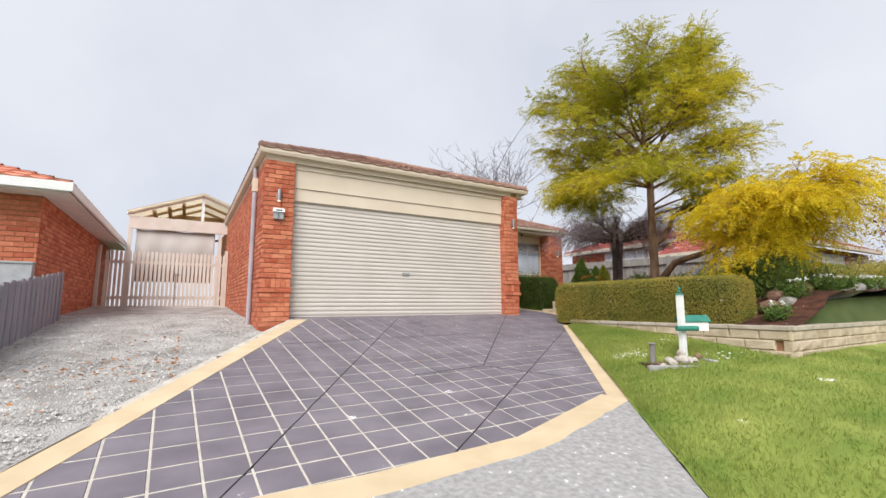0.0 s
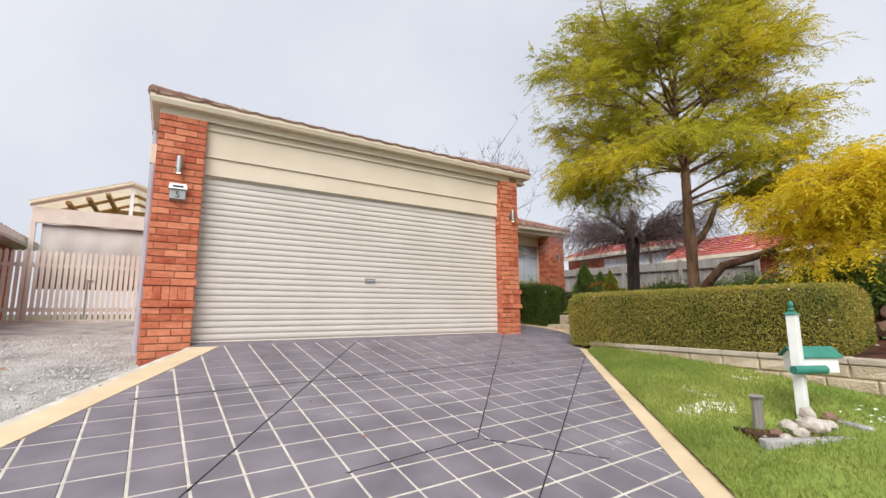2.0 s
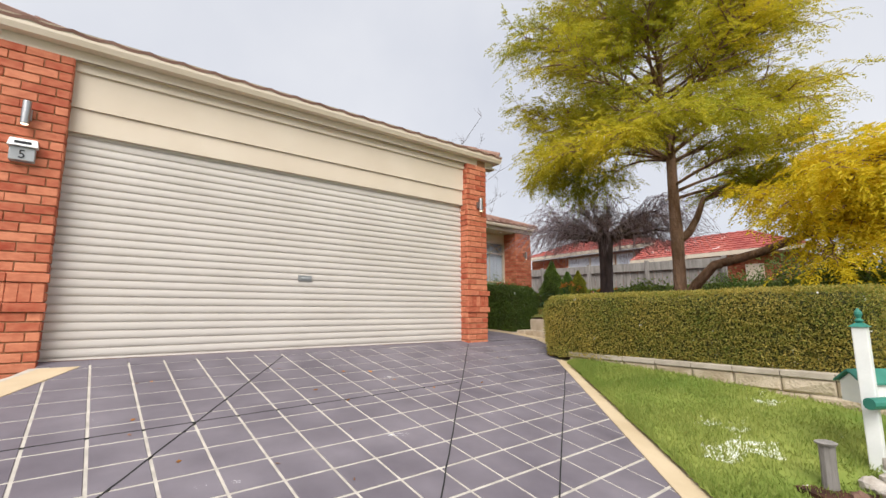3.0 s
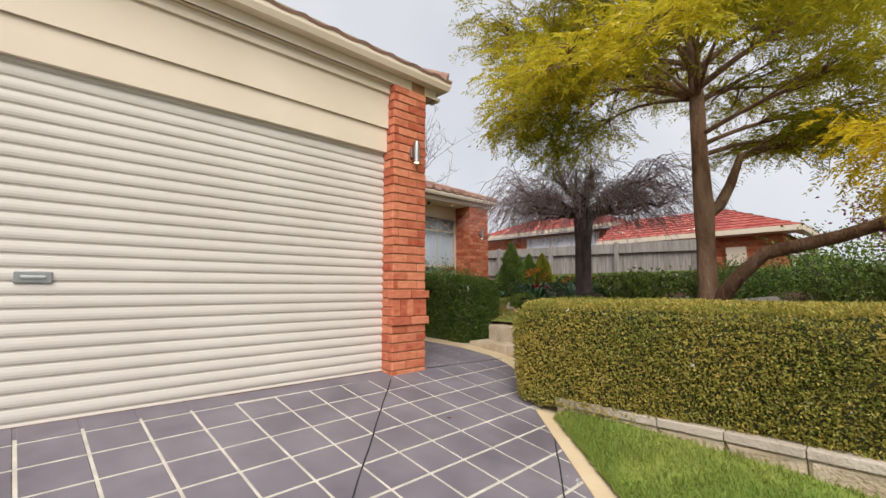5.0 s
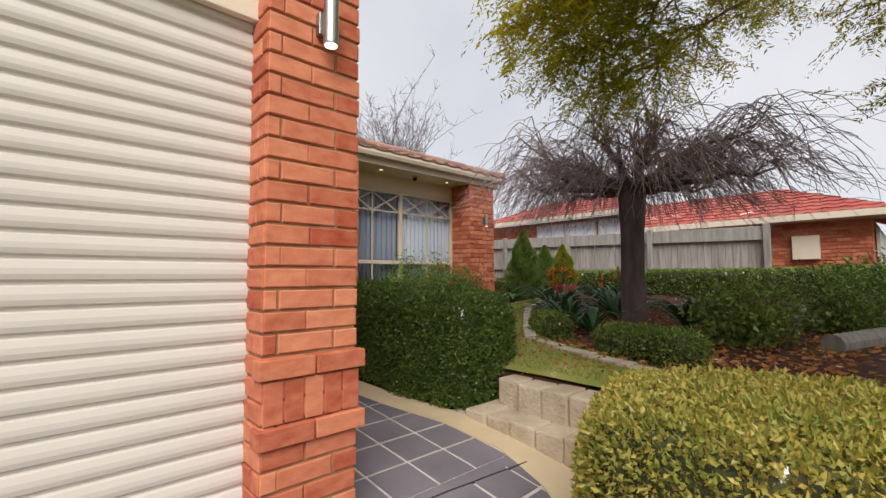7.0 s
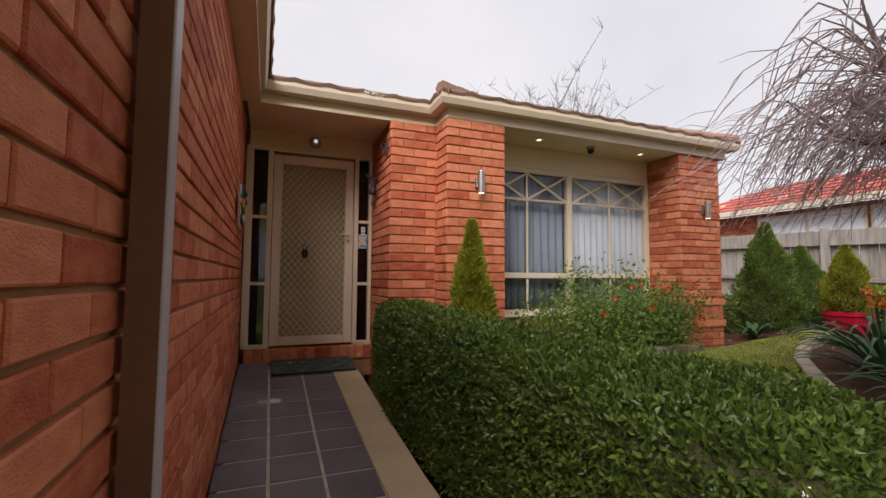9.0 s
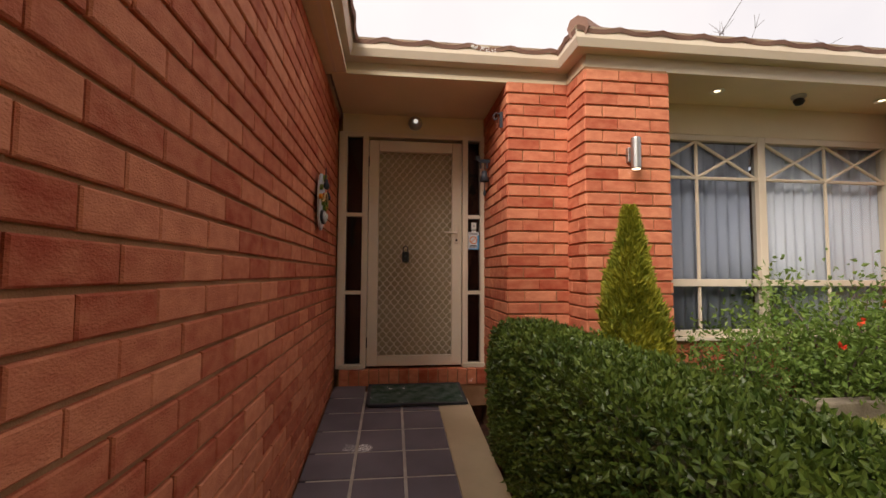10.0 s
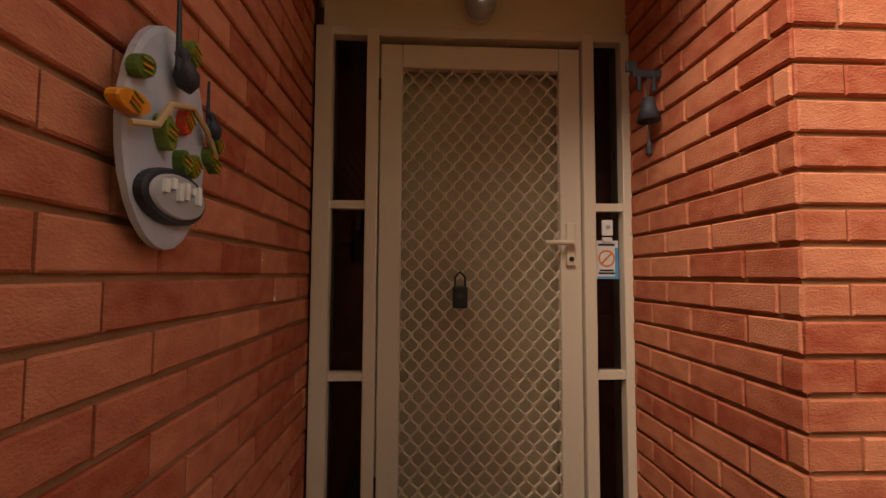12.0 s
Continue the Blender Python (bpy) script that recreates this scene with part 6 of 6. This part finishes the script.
def conifer(x, y, z, r, h, count, mat_used, label, seed):
    rng = np.random.default_rng(seed)
    ob = thing("conifer", label, "conifer", at=(x, y, z))
    part("trunk", Shape().tube([(0, 0, 0), (0, 0, h * 0.8)], [r * 0.12, r * 0.03], 8), DARKBARK, ob)
    # Inner cone in the hedge-core colour, painted dark for shade under the sprays.
    part("heart", Shape().lathe([(r * 0.3, h * 0.03), (r * 0.72, h * 0.2), (r * 0.68, h * 0.4), (r * 0.4, h * 0.7), (r * 0.06, h * 0.95)], 0, 0, 14), SHADECORE, ob)
    t = rng.random(count) ** 0.8
    a = rng.random(count) * 2 * math.pi
    prof = np.interp(t, [0, 0.12, 0.35, 0.7, 1], [0.7, 1.0, 0.95, 0.55, 0.03]) * r
    lump = 1 + 0.18 * np.sin(a * 3 + t * 17) + 0.1 * np.sin(a * 7 - t * 31)
    rr = prof * lump * rng.uniform(0.75, 1.05, count)
    P = np.stack([rr * np.cos(a), rr * np.sin(a), t * h], 1)
    D = np.stack([np.cos(a) * 0.6, np.sin(a) * 0.6, np.full(count, 1.0)], 1) + rng.normal(size=(count, 3)) * 0.35
    tagged(part("sprays", leaf_cloud(P, D, h * 0.018 + 0.02, 0.012 + r * 0.015, rng), mat_used, ob), kind="stuff")


conifer(8.58, 11.45, 0.3, 0.21, 1.5, 24000, CONIFERLEAF, "golden-green dwarf conifer beside the brick column", 1)
conifer(13.7, 12.35, 0.5, 0.4, 1.65, 22000, DEEPCONIFER, "broad green conifer beyond the house corner", 2)
conifer(14.6, 12.4, 0.5, 0.42, 1.35, 12000, FEATHER, "bright green small conifer by the hedge", 3)
pot = thing("plant_pot", "glossy crimson tapered plant pot", "pot", at=(14.1, 11.6, 0.53))
part("pot_body", Shape().lathe([(0.19, 0), (0.2, 0.02), (0.27, 0.36), (0.285, 0.37), (0.285, 0.42), (0.25, 0.42), (0.22, 0.3)], 0, 0, 28), REDPOT, pot, smooth=False)
part("soil", Shape().lathe([(0.24, 0.34), (0.01, 0.36)], 0, 0, 20), SOIL, pot)
conifer(14.1, 11.6, 0.85, 0.27, 0.95, 14000, CONIFERLEAF, "clipped golden-green conifer growing in the red pot", 4)

leafy("flowering_bush", 10.55, 12.05, 0.45, 0.62, 0.92, 7000, FEATHER, "feathery light green bush with small red flowers", 0.05, 21)
leafy("flowering_bush", 11.2, 12.0, 0.45, 0.5, 0.88, 5500, FEATHER, "feathery light green bush with small red flowers", 0.05, 22)
leafy("flowering_bush", 9.75, 12.1, 0.45, 0.4, 0.7, 3000, FEATHER, "thin feathery bush with a few red flowers", 0.045, 23)
rngf = np.random.default_rng(4)


def blooms(name, label, mat_used, spots, size=0.02, category="flowers"):
    ob = thing(name, label, category)
    P = np.array(spots)
    rep = np.repeat(P, 7, 0)
    tagged(part("petals", leaf_cloud(rep + rngf.normal(size=rep.shape) * 0.004, rngf.normal(size=rep.shape) + np.array([0, -0.5, 0.5]), size * 1.6, size, rngf), mat_used, ob), kind="stuff")


blooms("red_flowers", "scattered small red blooms on the bush", REDPETAL, [(10.0 + 1.5 * rngf.random(), 11.55 + 0.2 * rngf.random(), 0.8 + 0.5 * rngf.random()) for _ in range(13)], 0.028)
leafy("garden_shrub", 10.6, 7.6, 0.45, 0.55, 0.62, 3200, DARKLEAF, "mid-green rounded garden shrub in the bed", 0.07, 31)
leafy("garden_shrub", 12.9, 6.6, 0.55, 0.7, 0.75, 3800, FEATHER, "light green spreading shrub near the tree", 0.06, 32)
leafy("garden_shrub", 9.3, 4.4, 0.3, 0.6, 0.62, 3600, DARKLEAF, "dark green camellia bush behind the hedge", 0.07, 33)
leafy("garden_shrub", 10.6, 3.9, 0.4, 0.6, 0.6, 3200, DARKLEAF, "dark green low bush under the golden shrub", 0.07, 34)
leafy("garden_shrub", 12.4, 4.0, 0.45, 0.75, 0.75, 3600, HEDGELEAF, "brownish clipped low shrub in the bed", 0.05, 35)
leafy("garden_shrub", 13.8, 3.8, 0.55, 0.7, 0.7, 3200, HEDGELEAF, "brownish clipped low shrub in the bed", 0.05, 36)
leafy("garden_shrub", 13.2, 5.4, 0.5, 0.9, 1.3, 4200, DEEPCONIFER, "tall dark green shrub behind the golden tree", 0.07, 37)
leafy("garden_shrub", 11.8, 6.9, 0.5, 0.5, 0.6, 2600, DARKLEAF, "mid-green shrub behind the tree", 0.06, 38)
for i, (x, y, r, h, leaf, note) in enumerate(((8.75, 3.75, 0.55, 0.72, DARKLEAF, "dark glossy camellia bush beside the clipped hedge"), (9.5, 4.1, 0.6, 0.78, DARKLEAF, "dark glossy camellia bush under the golden limb"),
                                              (10.3, 4.4, 0.6, 0.7, DEEPCONIFER, "deep green low bush under the golden limb"), (11.3, 3.85, 0.55, 0.5, HEDGELEAF, "brownish clipped low shrub in the bed"),
                                              (13.1, 3.5, 0.55, 0.5, HEDGELEAF, "brownish clipped low shrub in the bed"), (14.8, 3.6, 0.6, 0.6, HEDGELEAF, "brownish clipped low shrub in the bed"),
                                              (15.6, 3.3, 0.6, 0.6, FEATHER, "light green low shrub at the end of the bed"), (17.4, 3.4, 0.8, 0.8, DARKLEAF, "mid-green shrub at the end of the bed"), (18.8, 3.2, 0.8, 0.8, FEATHER, "light green shrub at the end of the bed"))):
    leafy("garden_shrub", x, y, bed_z(x, y) - 0.03, r, h, 4200, leaf, note, 0.055, 130 + i)
leafy("lavender_bush", 16.2, 4.1, 0.6, 0.9, 0.85, 4200, LAVENDER, "grey-green lavender bush in mauve flower", 0.05, 39)
leafy("plum_tree", 22.5, 3.5, 0.8, 2.0, 3.2, 7000, PURPLE, "purple-leaved plum tree beyond the garden", 0.16, 40, "tree")
leafy("street_tree", 27.0, 2.0, 0.5, 3.0, 4.6, 9000, FEATHER, "light green tree beyond the neighbouring drive", 0.2, 41, "tree")
hedge("far_hedge", [(16.5, 5.9), (24, 5.6), (24, 6.3), (16.5, 6.5)], lambda x, y: bed_z(x, y) - 0.1, lambda x, y: 1.55, 8000, "tall dark hedge beside the far house", DARKLEAF, 0.08, 9)
for i, (x, y) in enumerate(((7.6, 3.15), (8.6, 3.25), (9.6, 3.15), (10.4, 3.2), (11.4, 3.15), (12.3, 3.2))):
    leafy("border_plant", x, y, bed_z(x, y), 0.22, 0.24, 520, FEATHER, "small bright green border plant with pale flowers", 0.06, 50 + i, "plant")
    blooms("white_flowers", "small white blooms on the border plant", WHITEPETAL, [(x + rngf.normal() * 0.09, y + rngf.normal() * 0.09, bed_z(x, y) + 0.25 + 0.04 * rngf.random()) for _ in range(7)], 0.025)


def strap_plant(x, y, r, n, label, seed, flowers=0):
    rng = np.random.default_rng(seed)
    z = bed_z(x, y) - 0.01
    r, n = r * 1.2, int(n * 1.5)
    ob = thing("strap_plant", label, "plant", "strap-leaved plants", at=(x, y, z))
    for k in range(n):
        a, l, w = rng.uniform(0, 2 * math.pi), r * rng.uniform(0.7, 1.2), rng.uniform(0.018, 0.03)
        up = rng.uniform(0.5, 1.1) * r
        s = Shape()
        side = Vector((-math.sin(a), math.cos(a), 0))
        for i in range(7):
            t = i / 6
            p = Vector((math.cos(a) * l * t, math.sin(a) * l * t, up * (1.7 * t - 1.25 * t * t)))
            ww = w * (1 - t ** 2.5) + 0.002
            s.v += [tuple(p - side * ww + Vector((0, 0, ww * 0.5))), tuple(p), tuple(p + side * ww + Vector((0, 0, ww * 0.5)))]
        s.f = [(3 * i + j, 3 * i + j + 1, 3 * i + 4 + j, 3 * i + 3 + j) for i in range(6) for j in (0, 1)]
        part("leaf", s, STRAP, ob, smooth=True)
    for k in range(flowers):
        a = rng.uniform(0, 2 * math.pi)
        p = Vector((math.cos(a) * r * 0.3, math.sin(a) * r * 0.3, r * rng.uniform(0.75, 1.0)))
        part("stalk", Shape().tube([(0, 0, 0), p], 0.008, 6), STRAP, ob)
        part("flower", leaf_cloud(np.repeat([tuple(p)], 9, 0), rng.normal(size=(9, 3)) + np.array([0, 0, 0.6]), 0.09, 0.035, rng), ORANGEPETAL, ob, "orange flower head")


for i, (x, y, r, n, fl) in enumerate(((11.6, 10.15, 0.62, 26, 3), (12.5, 10.6, 0.6, 24, 3), (10.8, 9.5, 0.5, 22, 1), (12.6, 9.6, 0.55, 22, 2), (11.2, 8.2, 0.5, 22, 0), (12.3, 8.3, 0.45, 18, 0), (10.3, 8.9, 0.4, 16, 0), (11.9, 9.4, 0.5, 18, 1), (13.3, 10.3, 0.5, 18, 2), (12.9, 12.05, 0.3, 14, 0), (9.45, 11.95, 0.3, 14, 0))):
    strap_plant(x, y, r, n, "arching dark green strap-leaved clump" + (" with orange flowers" if fl else ""), 70 + i, fl)

# ---- letterbox and its stone bed ----
LZ = lawn_z(5.8, 3.55)
lb = thing("letterbox", "white timber post with green-roofed house letterbox", "letterbox", at=(5.82, 3.55, LZ))
post = part("post", Shape().box(-0.038, -0.038, -0.1, 0.038, 0.038, 0.86), WHITE, lb, bevel=0.006)
part("post_cap", Shape().add([(-0.05, -0.05, 0.86), (0.05, -0.05, 0.86), (0.05, 0.05, 0.86), (-0.05, 0.05, 0.86), (-0.02, -0.02, 0.885), (0.02, -0.02, 0.885), (0.02, 0.02, 0.885), (-0.02, 0.02, 0.885)], [(0, 3, 2, 1), (4, 5, 6, 7), (0, 1, 5, 4), (1, 2, 6, 5), (2, 3, 7, 6), (3, 0, 4, 7)]), GREENTIN, post)
part("finial", Shape().lathe([(0.015, 0.885), (0.026, 0.90), (0.012, 0.915), (0.022, 0.94), (0.02, 0.955), (0.004, 0.98)], 0, 0, 12), GREENTIN, post)
part("paper_tube", Shape().tube([(-0.15, -0.02, 0.40), (0.12, -0.15, 0.40)], 0.036, 12), GREENTIN, lb, "green tin newspaper tube")
TURNBOX = Matrix.Translation((0.27, 0.0, 0.36)) @ Matrix.Rotation(radians(-35), 4, "Z") @ Matrix.Scale(0.78, 4)
part("box_body", Shape().add([TURNBOX @ Vector(p) for p in ((-0.22, -0.11, 0), (0.22, -0.11, 0), (0.22, 0.11, 0), (-0.22, 0.11, 0), (-0.22, -0.11, 0.17), (0.22, -0.11, 0.17), (0.22, 0.11, 0.17), (-0.22, 0.11, 0.17), (-0.22, 0, 0.25), (0.22, 0, 0.25))], [(0, 3, 2, 1), (0, 1, 5, 4), (2, 3, 7, 6), (1, 2, 6, 9, 5), (3, 0, 4, 8, 7), (4, 5, 9, 8), (6, 7, 8, 9)]), WHITE, lb)
for sgn in (-1, 1):
    part("box_roof", Shape().add([TURNBOX @ Vector(p) for p in ((-0.26, sgn * 0.135, 0.16), (0.26, sgn * 0.135, 0.16), (0.26, 0, 0.262), (-0.26, 0, 0.262), (-0.26, sgn * 0.135, 0.175), (0.26, sgn * 0.135, 0.175), (0.26, 0, 0.278), (-0.26, 0, 0.278))], [(0, 1, 2, 3), (4, 7, 6, 5), (0, 4, 5, 1), (1, 5, 6, 2), (2, 6, 7, 3), (3, 7, 4, 0)]), GREENTIN, lb, "green tin pitched roof")
part("slot", Shape().box(0.221, -0.07, 0.13, 0.226, 0.07, 0.15, TURNBOX), INK, lb)
n5 = bpy.data.curves.new("digit_five", "FONT")
n5.body, n5.size, n5.extrude, n5.align_x = "5", 0.13, 0.001, "CENTER"
n5_ob = new("digit", n5)
n5_ob.data.materials.append(INK)
n5_ob.parent = lb
n5_ob.matrix_local = TURNBOX @ pose(0.223, 0, 0.02, 90, 0, 90)
kerb_bed = thing("letterbox_bed", "grey concrete slab edging the small stone bed", "edging", at=(5.6, 3.5, lawn_z(5.6, 3.5)))
SLABTURN = Matrix.Rotation(radians(-28), 4, "Z")
part("slab", Shape().box(-0.05, -0.30, -0.12, 0.42, -0.20, -0.02, SLABTURN), CONCRETE, kerb_bed, bevel=0.012)
part("slab", Shape().box(-0.55, -0.30, -0.14, -0.06, -0.22, -0.02, SLABTURN), CONCRETE, kerb_bed, bevel=0.012)
part("slab", Shape().box(0.32, -0.21, -0.12, 0.42, 0.12, 0.03, SLABTURN), CONCRETE, kerb_bed, bevel=0.012)
part("soil_patch", Shape().box(-0.5, -0.23, -0.12, 0.31, 0.1, -0.02, SLABTURN), SOIL, kerb_bed)
stump = thing("timber_stump", "weathered grey short timber stump", "stump", at=(5.32, 3.68, lawn_z(5.32, 3.68)))
part("stump_body", Shape().tube([(0, 0, -0.05), (0, 0, 0.12), (0.005, 0, 0.25)], [0.042, 0.038, 0.04], 10), TIMBER, stump)
part("stump_cap", Shape().lathe([(0.052, 0.25), (0.056, 0.26), (0.035, 0.268)], 0, 0, 10), TIMBER, stump)


def rock(x, y, z, r, mat_used, label, seed, squash=0.7):
    rng = random.Random(seed)
    bm = bmesh.new()
    bmesh.ops.create_icosphere(bm, subdivisions=2, radius=r)
    off = rng.uniform(0, 50)
    for v in bm.verts:
        k = 1 + 0.35 * noise.noise(v.co / r * 1.3 + Vector((off, 0, 0)))
        v.co = Vector((v.co.x * k, v.co.y * k * 0.85, v.co.z * k * squash))
    me = bpy.data.meshes.new("rock")
    bm.to_mesh(me)
    bm.free()
    me.materials.append(mat_used)
    ob = new("rock", me)
    ob.location, ob.rotation_euler = (x, y, z), (0, 0, rng.uniform(0, 6))
    tagged(ob, label, "rock", "garden rocks")


for i, (dx, dy, r, m) in enumerate(((5.55, 3.42, 0.10, ROCKS), (5.62, 3.38, 0.075, ROCKS), (5.45, 3.52, 0.07, ROCKS), (5.7, 3.34, 0.06, ROCKS), (5.2, 3.45, 0.06, ROCKS), (5.36, 3.42, 0.065, ROCKS), (5.9, 3.4, 0.06, BROWNROCK), (5.1, 3.55, 0.05, ROCKS), (5.28, 3.55, 0.05, BROWNROCK))):
    rock(dx, dy, lawn_z(dx, dy) + r * 0.35, r, m, "pale rounded rock in the letterbox bed" if m is ROCKS else "brown rock in the letterbox bed", i, 0.7)
rock(5.58, 3.44, lawn_z(5.58, 3.44) + 0.12, 0.055, ROCKS, "white rounded stone on top of the rocks", 77, 0.8)
for i, (x, y, r) in enumerate(((8.1, 3.4, 0.2), (8.5, 3.5, 0.15), (9.2, 3.45, 0.2), (9.5, 3.4, 0.12), (10.9, 7.9, 0.14), (11.0, 3.5, 0.16))):
    rock(x, y, bed_z(x, y) + r * 0.4, r, BROWNROCK, "rough brown rock in the mulch", 20 + i)

# ---- grass, gravel stones, litter ----
rngg = np.random.default_rng(8)


def grass(owner, count, pick, height, length, mat_used=BLADE):
    P = []
    while len(P) < count:
        x, y = pick()
        P.append((x, y, height(x, y)))
    P = np.array(P)
    D = rngg.normal(size=(count, 3)) * 0.45 + np.array([0, 0, 1.0])
    tagged(part("grass_blades", leaf_cloud(P, D, length, 0.008, rngg, 0.15), mat_used, owner), kind="stuff")


def pick_lawn():
    while True:
        y = rngg.uniform(0.0, 6.7)
        x0 = (kerb_x(y) if y < 3.2 else right_edge(y)) + 0.03
        x = x0 + rngg.random() ** 1.6 * ((9.0 if y < 2.8 else 7.08) - x0)
        if x > x0:
            return x, y


grass(lawn, 60000, pick_lawn, lambda x, y: lawn_z(x, y) - 0.005, 0.05)


def pick_lawn2():
    while True:
        x, y = rngg.uniform(8.6, 13.5), rngg.uniform(7.3, 11.8)
        if y > float(np.interp(x, [8.55, 8.8, 9.0, 9.4, 10.5, 11.9, 12.6, 14], [7.5, 7.2, 7.6, 8.8, 9.9, 10.9, 11.3, 11.6])) + 0.05:
            return x, y


grass(lawn2, 22000, pick_lawn2, lambda x, y: bed_z(x, y) + 0.04, 0.035, UPPERBLADE)
stone_shape = Shape()
for k in range(9000):
    y = 2.4 + 8.5 * rngg.random() ** 1.2
    x = rngg.uniform(-2.0, min(left_edge(y) - 0.01, 0.92))
    r = rngg.uniform(0.006, 0.02)
    z = gravel_z(x, y) + 0.008
    ax = rngg.uniform(0.6, 1.3, 4) * r
    stone_shape.add([(x + ax[0], y, z), (x, y + ax[1], z), (x - ax[2], y, z + r * 0.2), (x, y - ax[3], z), (x, y, z + r * 0.8)], [(0, 1, 4), (1, 2, 4), (2, 3, 4), (3, 0, 4)])
tagged(part("gravel_stones", stone_shape, STONES, gravel), kind="stuff")


def litter(name, label, count, pick, height, mat_used, size=0.05):
    P = np.array([(*q, height(*q) + 0.012) for q in (pick() for _ in range(count))])
    D = rngg.normal(size=(count, 3)) * np.array([1, 1, 0.12])
    ob = part(name, leaf_cloud(P, D, size, size * 0.5, rngg, 0.2), mat_used)
    tagged(ob, label, "leaf litter", kind="stuff")


litter("fallen_leaves", "dry brown leaves scattered over the gravel", 260, lambda: (float(np.clip(rngg.normal(-0.7, 0.6), -1.9, -0.2)), float(np.clip(rngg.normal(5.9, 1.0), 4.6, 9))), gravel_z, DRYLEAF)
litter("bed_litter", "brown fallen leaves over the mulch", 3500, lambda: (rngg.uniform(8.7, 13), rngg.uniform(6.6, 10)), lambda x, y: bed_z(x, y) + 0.01, DRYLEAF, 0.06)
litter("lawn_litter", "orange-brown fallen leaves on the upper lawn", 420, lambda: (rngg.uniform(8.7, 9.6), rngg.uniform(7.4, 9.6)), lambda x, y: bed_z(x, y) + 0.05, DRYLEAF, 0.05)
litter("drive_litter", "a few brown leaves on the driveway", 26, lambda: (rngg.uniform(2, 7), rngg.uniform(4.6, 7.6)), lambda x, y: drive_z(x, y) - 0.006, DRYLEAF, 0.05)
litter("daisies", "small white daisies in the lawn", 22, lambda: (rngg.normal(6.1, 0.16), rngg.normal(3.15, 0.12)), lambda x, y: lawn_z(x, y) + 0.03, WHITEPETAL, 0.035)
